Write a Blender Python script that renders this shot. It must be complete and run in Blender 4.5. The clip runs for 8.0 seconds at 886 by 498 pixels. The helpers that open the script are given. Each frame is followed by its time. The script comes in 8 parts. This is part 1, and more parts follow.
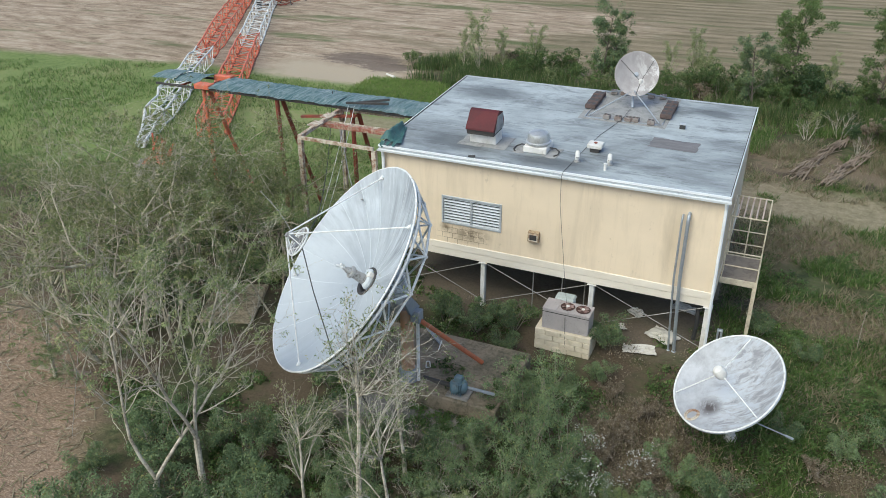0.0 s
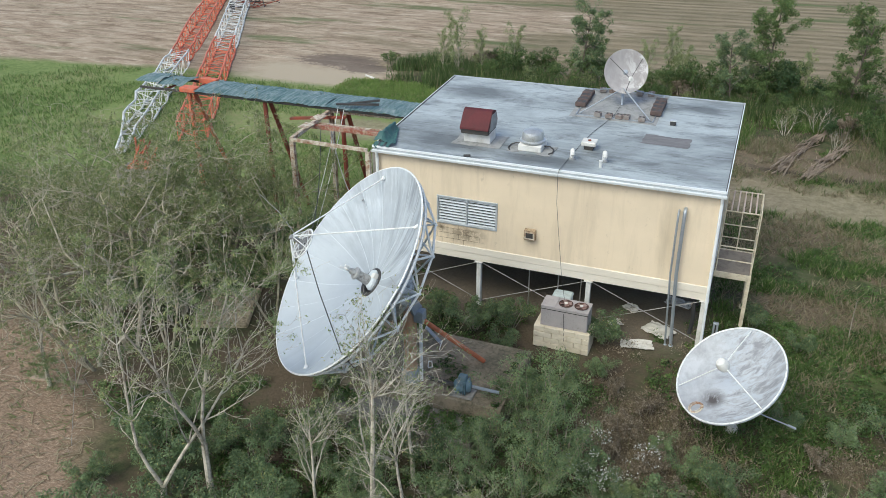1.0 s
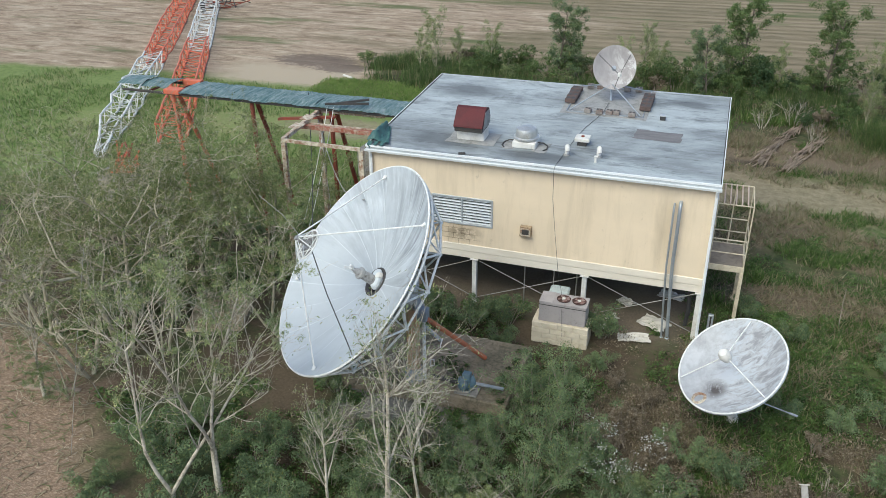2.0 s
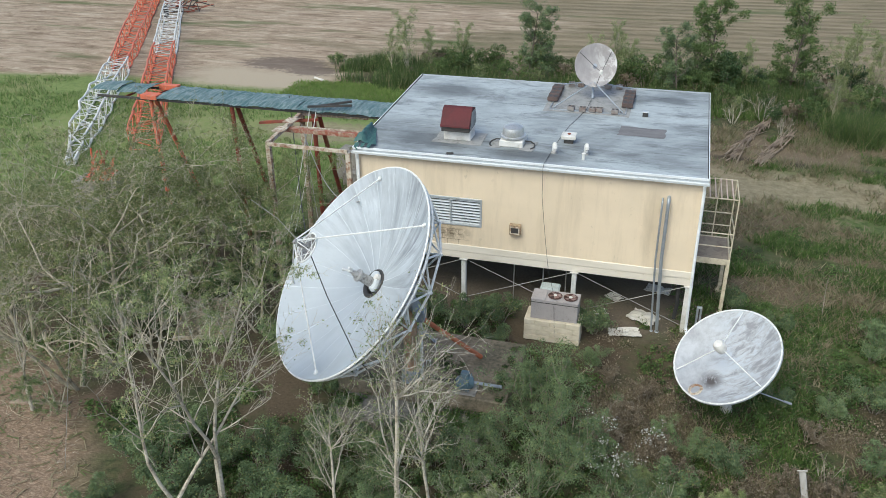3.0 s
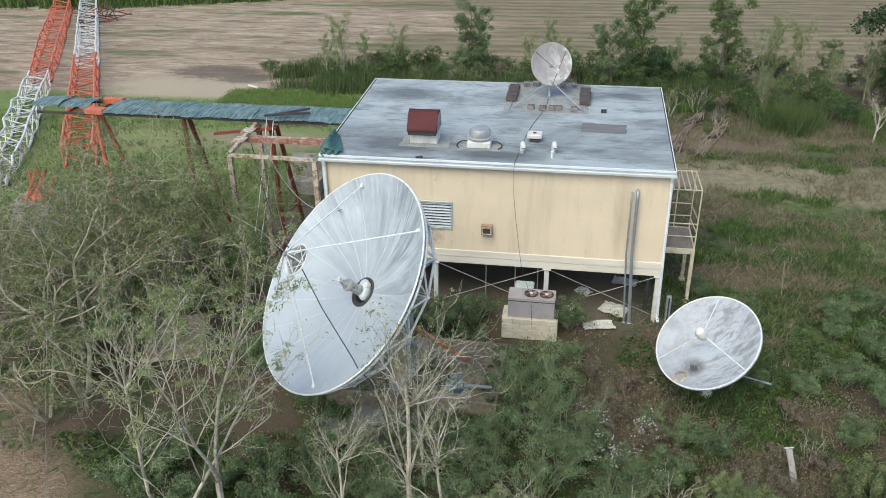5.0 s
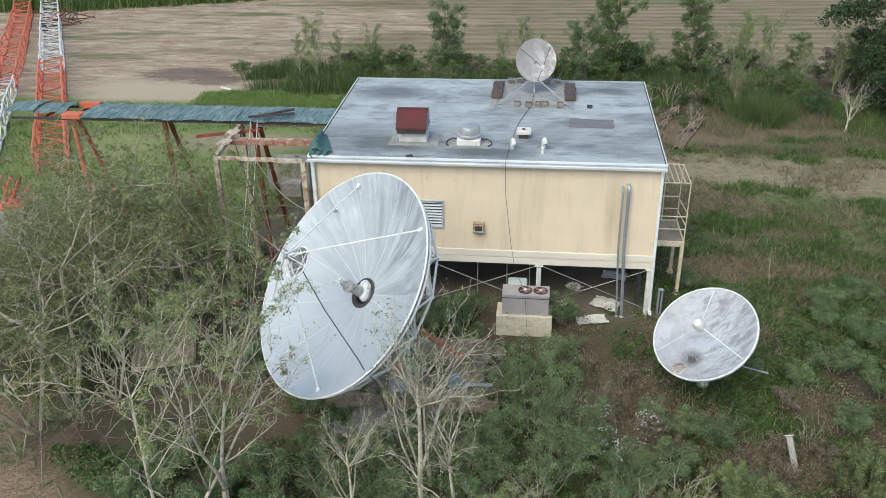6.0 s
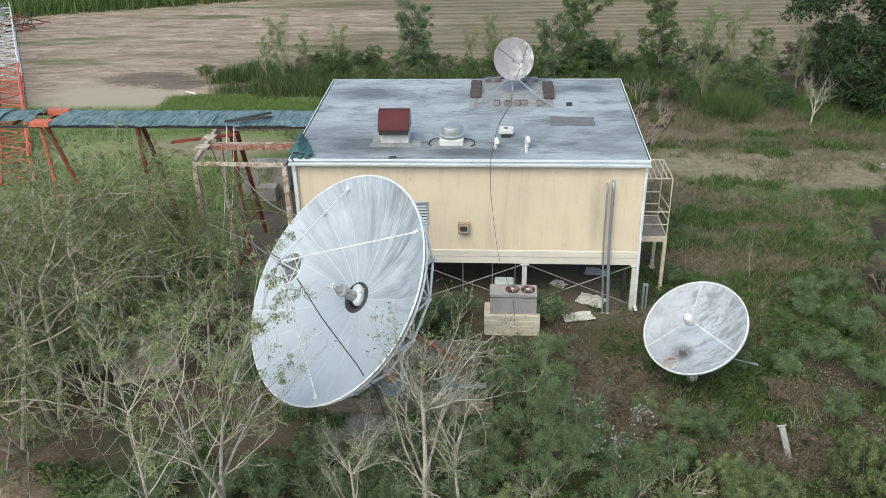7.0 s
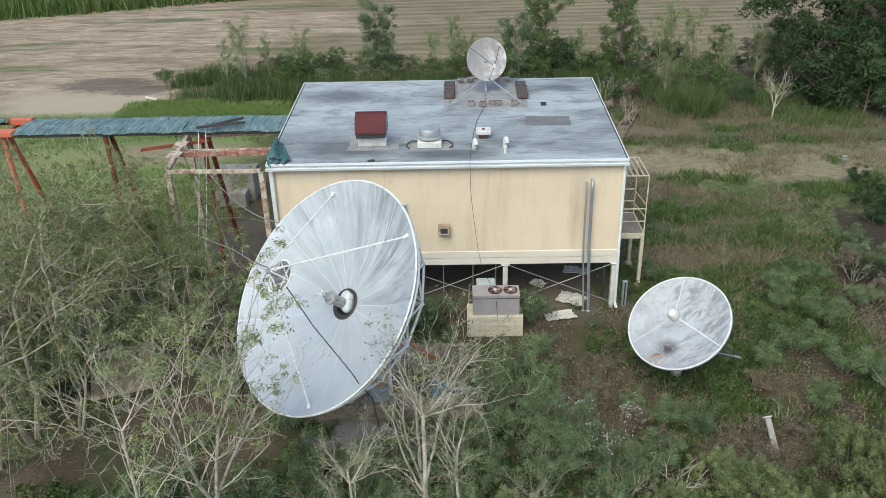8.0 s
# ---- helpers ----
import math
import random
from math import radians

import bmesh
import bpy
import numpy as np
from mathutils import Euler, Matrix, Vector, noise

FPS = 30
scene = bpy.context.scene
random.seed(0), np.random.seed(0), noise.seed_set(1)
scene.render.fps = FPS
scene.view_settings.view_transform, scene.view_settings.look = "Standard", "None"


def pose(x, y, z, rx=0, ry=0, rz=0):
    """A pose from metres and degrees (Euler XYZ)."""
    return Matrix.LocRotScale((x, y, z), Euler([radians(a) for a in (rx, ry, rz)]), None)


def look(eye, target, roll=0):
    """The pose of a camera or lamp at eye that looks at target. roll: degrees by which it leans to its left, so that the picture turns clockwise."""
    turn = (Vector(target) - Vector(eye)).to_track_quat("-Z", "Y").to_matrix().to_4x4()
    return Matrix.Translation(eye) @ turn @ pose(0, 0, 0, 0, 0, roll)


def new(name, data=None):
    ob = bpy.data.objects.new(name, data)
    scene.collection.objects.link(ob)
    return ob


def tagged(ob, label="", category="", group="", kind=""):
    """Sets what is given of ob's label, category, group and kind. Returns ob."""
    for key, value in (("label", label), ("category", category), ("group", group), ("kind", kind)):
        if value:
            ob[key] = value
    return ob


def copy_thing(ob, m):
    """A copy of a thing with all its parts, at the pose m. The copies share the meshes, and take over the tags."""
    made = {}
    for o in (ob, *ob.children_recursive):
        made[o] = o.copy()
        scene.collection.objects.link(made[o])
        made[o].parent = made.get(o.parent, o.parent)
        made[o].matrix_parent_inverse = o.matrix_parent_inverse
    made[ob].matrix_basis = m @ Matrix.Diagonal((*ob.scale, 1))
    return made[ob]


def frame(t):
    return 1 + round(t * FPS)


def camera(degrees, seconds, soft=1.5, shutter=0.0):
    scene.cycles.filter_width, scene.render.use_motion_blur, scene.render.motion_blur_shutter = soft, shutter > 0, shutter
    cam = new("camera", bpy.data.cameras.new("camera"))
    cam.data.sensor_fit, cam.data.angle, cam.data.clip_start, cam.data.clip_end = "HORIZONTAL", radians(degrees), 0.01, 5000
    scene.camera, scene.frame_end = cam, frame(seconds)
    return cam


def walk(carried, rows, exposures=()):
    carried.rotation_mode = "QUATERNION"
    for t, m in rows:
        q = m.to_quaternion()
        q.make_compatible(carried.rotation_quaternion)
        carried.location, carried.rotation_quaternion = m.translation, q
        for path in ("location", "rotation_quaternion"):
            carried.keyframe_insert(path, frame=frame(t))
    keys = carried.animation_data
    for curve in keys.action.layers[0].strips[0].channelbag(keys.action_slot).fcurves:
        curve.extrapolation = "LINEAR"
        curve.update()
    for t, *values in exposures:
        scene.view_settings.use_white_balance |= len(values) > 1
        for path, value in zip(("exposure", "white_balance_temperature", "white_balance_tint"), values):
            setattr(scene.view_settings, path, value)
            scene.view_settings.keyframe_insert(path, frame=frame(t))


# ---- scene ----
cam = camera(57.5, 8.0, soft=0.8)
PATH = [
    (0, (7.263, -24.318, 15.758), (6.537, -22.684, 14.862), -0.1),
    (0.5, (6.839, -24.516, 15.745), (6.15, -22.866, 14.849), -0.1),
    (1, (6.434, -24.688, 15.721), (5.774, -23.025, 14.827), -0.2),
    (1.5, (5.984, -24.871, 15.712), (5.361, -23.194, 14.816), -0.2),
    (3, (4.661, -25.33, 15.681), (4.158, -23.613, 14.786), -0.5),
    (3.5, (4.254, -25.449, 15.716), (3.808, -23.716, 14.822), -0.5),
    (4, (3.818, -25.541, 15.744), (3.417, -23.797, 14.851), -0.6),
    (4.5, (3.351, -25.618, 15.747), (2.994, -23.864, 14.854), -0.7),
    (6, (1.992, -25.661, 15.669), (1.757, -23.888, 14.772), -1.1),
    (6.5, (1.546, -25.624, 15.639), (1.357, -23.847, 14.741), -1.2),
    (7, (1.143, -25.553, 15.634), (1.002, -23.772, 14.736), -1.3),
    (7.5, (0.732, -25.493, 15.676), (0.649, -23.71, 14.775), -1.3),
    (8, (0.348, -25.429, 15.681), (0.31, -23.644, 14.78), -1.4),
]
walk(cam, [(t, look(eye, target, roll)) for t, eye, target, roll in PATH])

# ---------------------------------------------------------------- light: bright overcast sky
world = bpy.data.worlds.new("overcast_sky")
scene.world = world
world.use_nodes = True
wn = world.node_tree
wn.nodes.clear()
SUN_ELEV, SUN_ROT = radians(50), radians(200)
sky = wn.nodes.new("ShaderNodeTexSky")
sky.sky_type = "NISHITA"
sky.sun_disc = False
sky.sun_elevation, sky.sun_rotation = SUN_ELEV, SUN_ROT
sky.air_density, sky.dust_density, sky.ozone_density = 1.0, 2.0, 1.6
bg = wn.nodes.new("ShaderNodeBackground")
bg.inputs["Strength"].default_value = 0.15
wo = wn.nodes.new("ShaderNodeOutputWorld")
wn.links.new(sky.outputs[0], bg.inputs["Color"])
wn.links.new(bg.outputs[0], wo.inputs["Surface"])
sun_data = bpy.data.lights.new("sun", "SUN")
sun_data.energy, sun_data.angle, sun_data.color = 1.55, radians(45), (0.96, 1.0, 0.80)
sun = new("sun", sun_data)
SUN_DIR = Vector((math.sin(SUN_ROT) * math.cos(SUN_ELEV), math.cos(SUN_ROT) * math.cos(SUN_ELEV), math.sin(SUN_ELEV)))
sun.matrix_world = look(SUN_DIR * 60, (0, 0, 0))
scene.view_settings.exposure = 0.42

# ---------------------------------------------------------------- materials
def graph(name):
    m = bpy.data.materials.new(name)
    m.use_nodes = True
    nt = m.node_tree
    nt.nodes.clear()
    out = nt.nodes.new("ShaderNodeOutputMaterial")
    bsdf = nt.nodes.new("ShaderNodeBsdfPrincipled")
    nt.links.new(bsdf.outputs[0], out.inputs[0])
    return m, nt, bsdf


def plug(nt, sock, value):
    if isinstance(value, bpy.types.NodeSocket):
        nt.links.new(value, sock)
    elif isinstance(value, (tuple, list)) and len(value) == 3 and sock.type == "RGBA":
        sock.default_value = (*value, 1)
    else:
        sock.default_value = value


def calc(nt, op, a, b=0.0, c=None, clamp=False):
    n = nt.nodes.new("ShaderNodeMath")
    n.operation, n.use_clamp = op, clamp
    plug(nt, n.inputs[0], a)
    plug(nt, n.inputs[1], b)
    if c is not None:
        plug(nt, n.inputs[2], c)
    return n.outputs[0]


def blend(nt, fac, a, b, mode="MIX"):
    n = nt.nodes.new("ShaderNodeMix")
    n.data_type, n.blend_type = "RGBA", mode
    plug(nt, n.inputs[0], fac)
    plug(nt, n.inputs[6], a)
    plug(nt, n.inputs[7], b)
    return n.outputs[2]


def place(nt, scale=(1, 1, 1), local=False, turn=0.0):
    if local:
        src = nt.nodes.new("ShaderNodeTexCoord").outputs["Object"]
    else:
        src = nt.nodes.new("ShaderNodeNewGeometry").outputs["Position"]
    mp = nt.nodes.new("ShaderNodeMapping")
    mp.inputs["Scale"].default_value = scale
    mp.inputs["Rotation"].default_value = (0, 0, turn)
    nt.links.new(src, mp.inputs[0])
    return mp.outputs[0]


def grain(nt, where, scale, detail=4.0, rough=0.6, distort=0.0):
    n = nt.nodes.new("ShaderNodeTexNoise")
    n.inputs["Scale"].default_value, n.inputs["Detail"].default_value = scale, detail
    n.inputs["Roughness"].default_value, n.inputs["Distortion"].default_value = rough, distort
    nt.links.new(where, n.inputs["Vector"])
    return n.outputs[0]


def ramp(nt, fac, stops):
    n = nt.nodes.new("ShaderNodeValToRGB")
    el = n.color_ramp.elements
    while len(el) < len(stops):
        el.new(0.5)
    for e, (p, c) in zip(el, stops):
        e.position = p
        e.color = (*c, 1) if isinstance(c, tuple) else (c, c, c, 1)
    nt.links.new(fac, n.inputs[0])
    return n.outputs[0]


def relief(nt, bsdf, height, strength=0.3, distance=0.02):
    n = nt.nodes.new("ShaderNodeBump")
    n.inputs["Strength"].default_value, n.inputs["Distance"].default_value = strength, distance
    nt.links.new(height, n.inputs["Height"])
    nt.links.new(n.outputs[0], bsdf.inputs["Normal"])


def weathered(name, clean, worn, dirt, rough=0.6, metal=0.0, coarse=1.5, fine=14.0, stretch=(1, 1, 1), wear=0.5, soil=0.62, bump=0.15, local=False):
    """Paint or metal with two scales of change: patches of wear, and grime in finer grain."""
    m, nt, bsdf = graph(name)
    p = place(nt, stretch, local)
    big = grain(nt, p, coarse, 5, 0.65, 0.4)
    small = grain(nt, p, fine, 5, 0.7)
    col = blend(nt, ramp(nt, big, [(wear - 0.08, 0.0), (wear + 0.14, 1.0)]), clean, worn)
    both = calc(nt, "MULTIPLY_ADD", small, 0.6, calc(nt, "MULTIPLY", big, 0.4))
    col = blend(nt, ramp(nt, both, [(soil - 0.08, 0.0), (soil + 0.1, 1.0)]), col, dirt)
    plug(nt, bsdf.inputs["Base Color"], col)
    plug(nt, bsdf.inputs["Roughness"], calc(nt, "MULTIPLY_ADD", small, 0.25, rough - 0.12))
    bsdf.inputs["Metallic"].default_value = metal
    relief(nt, bsdf, small, bump, 0.01)
    return m


def leafy(name, dark, light, dry, share=0.12, rough=0.55):
    """Leaves: the colour changes from leaf to leaf and from clump to clump, some are dry; light passes through a little."""
    m, nt, bsdf = graph(name)
    rnd = nt.nodes.new("ShaderNodeNewGeometry").outputs["Random Per Island"]
    clump = grain(nt, place(nt), 2.3, 4, 0.65)
    one = nt.nodes.new("ShaderNodeObjectInfo").outputs["Random"]
    fac = calc(nt, "ADD", calc(nt, "MULTIPLY", rnd, 0.45), calc(nt, "MULTIPLY_ADD", clump, 2.3, -1.08))
    fac = calc(nt, "ADD", fac, calc(nt, "MULTIPLY", one, 0.3), clamp=True)
    col = blend(nt, fac, dark, light)
    hit_dry = calc(nt, "GREATER_THAN", calc(nt, "FRACT", calc(nt, "MULTIPLY", rnd, 37.0)), 1.0 - share)
    col = blend(nt, hit_dry, col, dry)
    plug(nt, bsdf.inputs["Base Color"], col)
    bsdf.inputs["Roughness"].default_value = rough
    bsdf.inputs["Specular IOR Level"].default_value = 0.3
    tr = nt.nodes.new("ShaderNodeBsdfTranslucent")
    plug(nt, tr.inputs["Color"], col)
    mx = nt.nodes.new("ShaderNodeMixShader")
    mx.inputs[0].default_value = 0.36
    nt.links.new(bsdf.outputs[0], mx.inputs[1])
    nt.links.new(tr.outputs[0], mx.inputs[2])
    out = [n for n in nt.nodes if n.type == "OUTPUT_MATERIAL"][0]
    nt.links.new(mx.outputs[0], out.inputs[0])
    return m


def wall_paint():
    m, nt, bsdf = graph("buff_painted_block")
    p = place(nt)
    big = grain(nt, p, 0.55, 5, 0.6, 0.3)
    runs = grain(nt, place(nt, (2.6, 2.6, 0.3)), 1.0, 6, 0.68, 0.4)
    fine = grain(nt, p, 22, 4, 0.7)
    col = blend(nt, ramp(nt, big, [(0.35, 0.0), (0.68, 1.0)]), (0.80, 0.665, 0.495), (0.73, 0.61, 0.455))
    col = blend(nt, calc(nt, "MULTIPLY", ramp(nt, runs, [(0.48, 0.0), (0.72, 1.0)]), 0.45), col, (0.55, 0.45, 0.325))
    spots = grain(nt, place(nt, (1.2, 1.2, 0.8)), 1.6, 6, 0.72)
    col = blend(nt, calc(nt, "MULTIPLY", ramp(nt, spots, [(0.63, 0.0), (0.76, 1.0)]), 0.42), col, (0.30, 0.24, 0.16))
    fleck = grain(nt, place(nt, (1.0, 1.0, 0.7)), 7.0, 5, 0.7)
    col = blend(nt, calc(nt, "MULTIPLY", ramp(nt, fleck, [(0.64, 0.0), (0.74, 1.0)]), 0.4), col, (0.40, 0.32, 0.22))
    # the courses of the block show faintly through the paint
    brick = nt.nodes.new("ShaderNodeTexBrick")
    sep = nt.nodes.new("ShaderNodeSeparateXYZ")
    nt.links.new(p, sep.inputs[0])
    comb = nt.nodes.new("ShaderNodeCombineXYZ")
    nt.links.new(calc(nt, "ADD", sep.outputs[0], sep.outputs[1]), comb.inputs[0])
    nt.links.new(sep.outputs[2], comb.inputs[1])
    nt.links.new(comb.outputs[0], brick.inputs["Vector"])
    brick.inputs["Scale"].default_value = 1.0
    brick.inputs["Brick Width"].default_value, brick.inputs["Row Height"].default_value = 0.406, 0.203
    brick.inputs["Mortar Size"].default_value, brick.inputs["Mortar Smooth"].default_value = 0.008, 0.6
    # a bare patch below the louver, where the paint has washed off the joints
    def bump_at(cx, cz, rx, rz):
        dx = calc(nt, "DIVIDE", calc(nt, "SUBTRACT", sep.outputs[0], cx), rx)
        dz = calc(nt, "DIVIDE", calc(nt, "SUBTRACT", sep.outputs[2], cz), rz)
        d = calc(nt, "SQRT", calc(nt, "ADD", calc(nt, "MULTIPLY", dx, dx), calc(nt, "MULTIPLY", dz, dz)))
        return calc(nt, "SUBTRACT", 1.0, d, clamp=True)
    blot = calc(nt, "ADD", bump_at(-2.55, 3.12, 0.95, 0.5), bump_at(-3.5, 3.25, 0.3, 0.3), clamp=True)
    rough_edge = grain(nt, p, 5.0, 5, 0.7)
    blot = calc(nt, "MULTIPLY", blot, calc(nt, "MULTIPLY_ADD", rough_edge, 4.0, -1.2, clamp=True), clamp=True)
    col = blend(nt, calc(nt, "MULTIPLY", blot, 0.95, clamp=True), col, (0.13, 0.095, 0.06))
    seam = calc(nt, "MULTIPLY", brick.outputs["Fac"], bump_at(-2.85, 2.95, 1.15, 0.5))
    col = blend(nt, calc(nt, "MULTIPLY", seam, 2.2, clamp=True), col, (0.10, 0.075, 0.05))
    side = bump_at(-0.1, 3.3, 0.35, 0.7)
    col = blend(nt, calc(nt, "MULTIPLY", calc(nt, "MULTIPLY", side, rough_edge), 0.6), col, (0.25, 0.18, 0.11))
    pipe_stain = bump_at(4.55, 4.2, 0.45, 2.2)
    col = blend(nt, calc(nt, "MULTIPLY", calc(nt, "MULTIPLY", pipe_stain, runs), 0.9, clamp=True), col, (0.33, 0.27, 0.18))
    plug(nt, bsdf.inputs["Base Color"], col)
    bsdf.inputs["Roughness"].default_value = 0.85
    relief(nt, bsdf, calc(nt, "SUBTRACT", calc(nt, "MULTIPLY", fine, 0.4), calc(nt, "MULTIPLY", brick.outputs["Fac"], 0.12)), 0.35, 0.01)
    return m


def roof_sheet():
    m, nt, bsdf = graph("weathered_roof_membrane")
    p = place(nt)
    along = place(nt, (0.55, 1.0, 1.0))
    big = grain(nt, along, 0.42, 6, 0.6, 0.5)
    streak = grain(nt, place(nt, (0.5, 5.0, 1.0)), 1.6, 5, 0.65, 0.2)
    fine = grain(nt, p, 30, 4, 0.7)
    col = blend(nt, ramp(nt, big, [(0.36, 0.0), (0.60, 1.0)]), (0.215, 0.238, 0.248), (0.43, 0.475, 0.49))
    smear = grain(nt, place(nt, (0.5, 1.9, 1.0)), 1.3, 8, 0.74, 0.5)
    col = blend(nt, calc(nt, "MULTIPLY", ramp(nt, smear, [(0.52, 0.0), (0.70, 1.0)]), 0.42), col, (0.11, 0.12, 0.128))
    col = blend(nt, calc(nt, "MULTIPLY", ramp(nt, smear, [(0.30, 1.0), (0.46, 0.0)]), 0.35), col, (0.50, 0.55, 0.575))
    mottle = grain(nt, place(nt, (0.8, 1.6, 1.0)), 6.5, 6, 0.78)
    col = blend(nt, calc(nt, "MULTIPLY", ramp(nt, mottle, [(0.52, 0.0), (0.68, 1.0)]), 0.32), col, (0.12, 0.13, 0.138))
    col = blend(nt, calc(nt, "MULTIPLY", ramp(nt, streak, [(0.48, 0.0), (0.72, 1.0)]), 0.35), col, (0.42, 0.46, 0.48))
    blots = grain(nt, place(nt, (0.45, 1.2, 1.0)), 0.8, 6, 0.7, 0.5)
    col = blend(nt, calc(nt, "MULTIPLY", ramp(nt, blots, [(0.52, 0.0), (0.70, 1.0)]), 0.8), col, (0.055, 0.06, 0.064))
    sep = nt.nodes.new("ShaderNodeSeparateXYZ")
    nt.links.new(p, sep.inputs[0])

    def pool(cx, cy, rx, ry):
        dx = calc(nt, "DIVIDE", calc(nt, "SUBTRACT", sep.outputs[0], cx), rx)
        dy = calc(nt, "DIVIDE", calc(nt, "SUBTRACT", sep.outputs[1], cy), ry)
        d = calc(nt, "SQRT", calc(nt, "ADD", calc(nt, "MULTIPLY", dx, dx), calc(nt, "MULTIPLY", dy, dy)))
        d = calc(nt, "ADD", d, calc(nt, "MULTIPLY_ADD", blots, 2.2, -1.1))
        return calc(nt, "MULTIPLY_ADD", d, -1.6, 1.5, clamp=True)
    # water has stood here and left dark film
    film = calc(nt, "MAXIMUM", calc(nt, "MAXIMUM", pool(-4.2, 6.6, 2.0, 1.1), pool(-3.4, 1.5, 3.0, 1.1)), calc(nt, "MAXIMUM", pool(0.2, 0.8, 2.4, 0.5), pool(4.6, 7.2, 1.2, 0.6)))
    col = blend(nt, calc(nt, "MULTIPLY", film, 0.66), col, (0.06, 0.065, 0.07))
    wob = calc(nt, "MULTIPLY_ADD", grain(nt, p, 1.3, 3), 0.12, sep.outputs[1])
    lap = calc(nt, "FRACT", calc(nt, "DIVIDE", wob, 0.93))
    line = ramp(nt, lap, [(0.0, 1.0), (0.045, 0.0)])
    broken = ramp(nt, grain(nt, place(nt, (0.8, 2.5, 1)), 1.4, 4), [(0.47, 0.0), (0.56, 1.0)])
    col = blend(nt, calc(nt, "MULTIPLY", calc(nt, "MULTIPLY", line, broken), 0.85), col, (0.03, 0.03, 0.032))
    plug(nt, bsdf.inputs["Base Color"], col)
    plug(nt, bsdf.inputs["Roughness"], calc(nt, "MULTIPLY_ADD", fine, 0.3, 0.5))
    relief(nt, bsdf, calc(nt, "ADD", fine, calc(nt, "MULTIPLY", lap, 0.8)), 0.25, 0.012)
    return m


def dish_paint(name, clean, grey, grime, flow=(6.0, 6.0, 0.5), local=False, blot=None, flake=None):
    """White reflector paint; the grime runs in streaks, and differs from piece to piece."""
    m, nt, bsdf = graph(name)
    where = place(nt, flow, local)
    if local:
        shift = nt.nodes.new("ShaderNodeVectorMath")
        shift.operation = "MULTIPLY_ADD"
        info = nt.nodes.new("ShaderNodeObjectInfo").outputs["Random"]
        nt.links.new(info, shift.inputs[0])
        shift.inputs[1].default_value = (40.0, 40.0, 40.0)
        nt.links.new(where, shift.inputs[2])
        where = shift.outputs[0]
    runs = grain(nt, where, 0.9, 6, 0.68, 0.1)
    big = grain(nt, place(nt), 0.7, 6, 0.62, 0.15)
    fine = grain(nt, place(nt), 26, 4, 0.7)
    col = blend(nt, ramp(nt, big, [(0.38, 0.0), (0.66, 1.0)]), clean, grey)
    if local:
        # streaks are strong on the upper panels; the lower ones blend evenly to grey
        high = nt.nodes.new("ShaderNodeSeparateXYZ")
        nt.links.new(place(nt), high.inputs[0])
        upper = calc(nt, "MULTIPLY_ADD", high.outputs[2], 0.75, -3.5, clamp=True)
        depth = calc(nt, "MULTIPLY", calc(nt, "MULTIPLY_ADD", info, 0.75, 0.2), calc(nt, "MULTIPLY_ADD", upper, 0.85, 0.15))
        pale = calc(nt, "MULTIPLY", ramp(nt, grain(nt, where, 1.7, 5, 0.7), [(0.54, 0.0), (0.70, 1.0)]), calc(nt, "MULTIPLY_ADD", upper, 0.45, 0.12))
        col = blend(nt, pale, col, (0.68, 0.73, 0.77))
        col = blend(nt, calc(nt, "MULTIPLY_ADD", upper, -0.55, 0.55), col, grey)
    else:
        depth = 0.7
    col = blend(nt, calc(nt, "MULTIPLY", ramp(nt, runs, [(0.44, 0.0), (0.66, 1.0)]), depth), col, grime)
    col = blend(nt, calc(nt, "MULTIPLY", ramp(nt, fine, [(0.58, 0.0), (0.8, 1.0)]), 0.35), col, grime)
    if flake:
        torn = grain(nt, place(nt, (1.5, 3.6, 1.0), turn=-0.75), 1.5, 8, 0.72, 0.5)
        wide = nt.nodes.new("ShaderNodeSeparateXYZ")
        nt.links.new(place(nt), wide.inputs[0])
        side = calc(nt, "MULTIPLY_ADD", wide.outputs[0], 1.1, flake[1], clamp=True)
        low = calc(nt, "MULTIPLY_ADD", wide.outputs[1], -0.9, flake[2], clamp=True)
        col = blend(nt, calc(nt, "MULTIPLY", low, 0.45), col, grey)
        col = blend(nt, calc(nt, "MULTIPLY", calc(nt, "MULTIPLY", ramp(nt, torn, [(0.50, 0.0), (0.54, 1.0)]), side), 0.75), col, flake[0])
        col = blend(nt, calc(nt, "MULTIPLY", calc(nt, "MULTIPLY", ramp(nt, torn, [(0.41, 1.0), (0.47, 0.0)]), side), 0.8), col, grime)
    if blot:
        dist = nt.nodes.new("ShaderNodeVectorMath")
        dist.operation = "DISTANCE"
        nt.links.new(place(nt), dist.inputs[0])
        dist.inputs[1].default_value = blot[0]
        edge = calc(nt, "SUBTRACT", 1.0, calc(nt, "DIVIDE", dist.outputs["Value"], blot[1]), clamp=True)
        edge = calc(nt, "MULTIPLY", edge, calc(nt, "MULTIPLY_ADD", grain(nt, place(nt, (6, 2, 2)), 2.0, 5, 0.7), 5.0, -1.4, clamp=True))
        col = blend(nt, calc(nt, "MULTIPLY", edge, 1.3, clamp=True), col, (0.085, 0.075, 0.075))
    plug(nt, bsdf.inputs["Base Color"], col)
    bsdf.inputs["Roughness"].default_value = 0.55
    relief(nt, bsdf, fine, 0.12, 0.006)
    return m


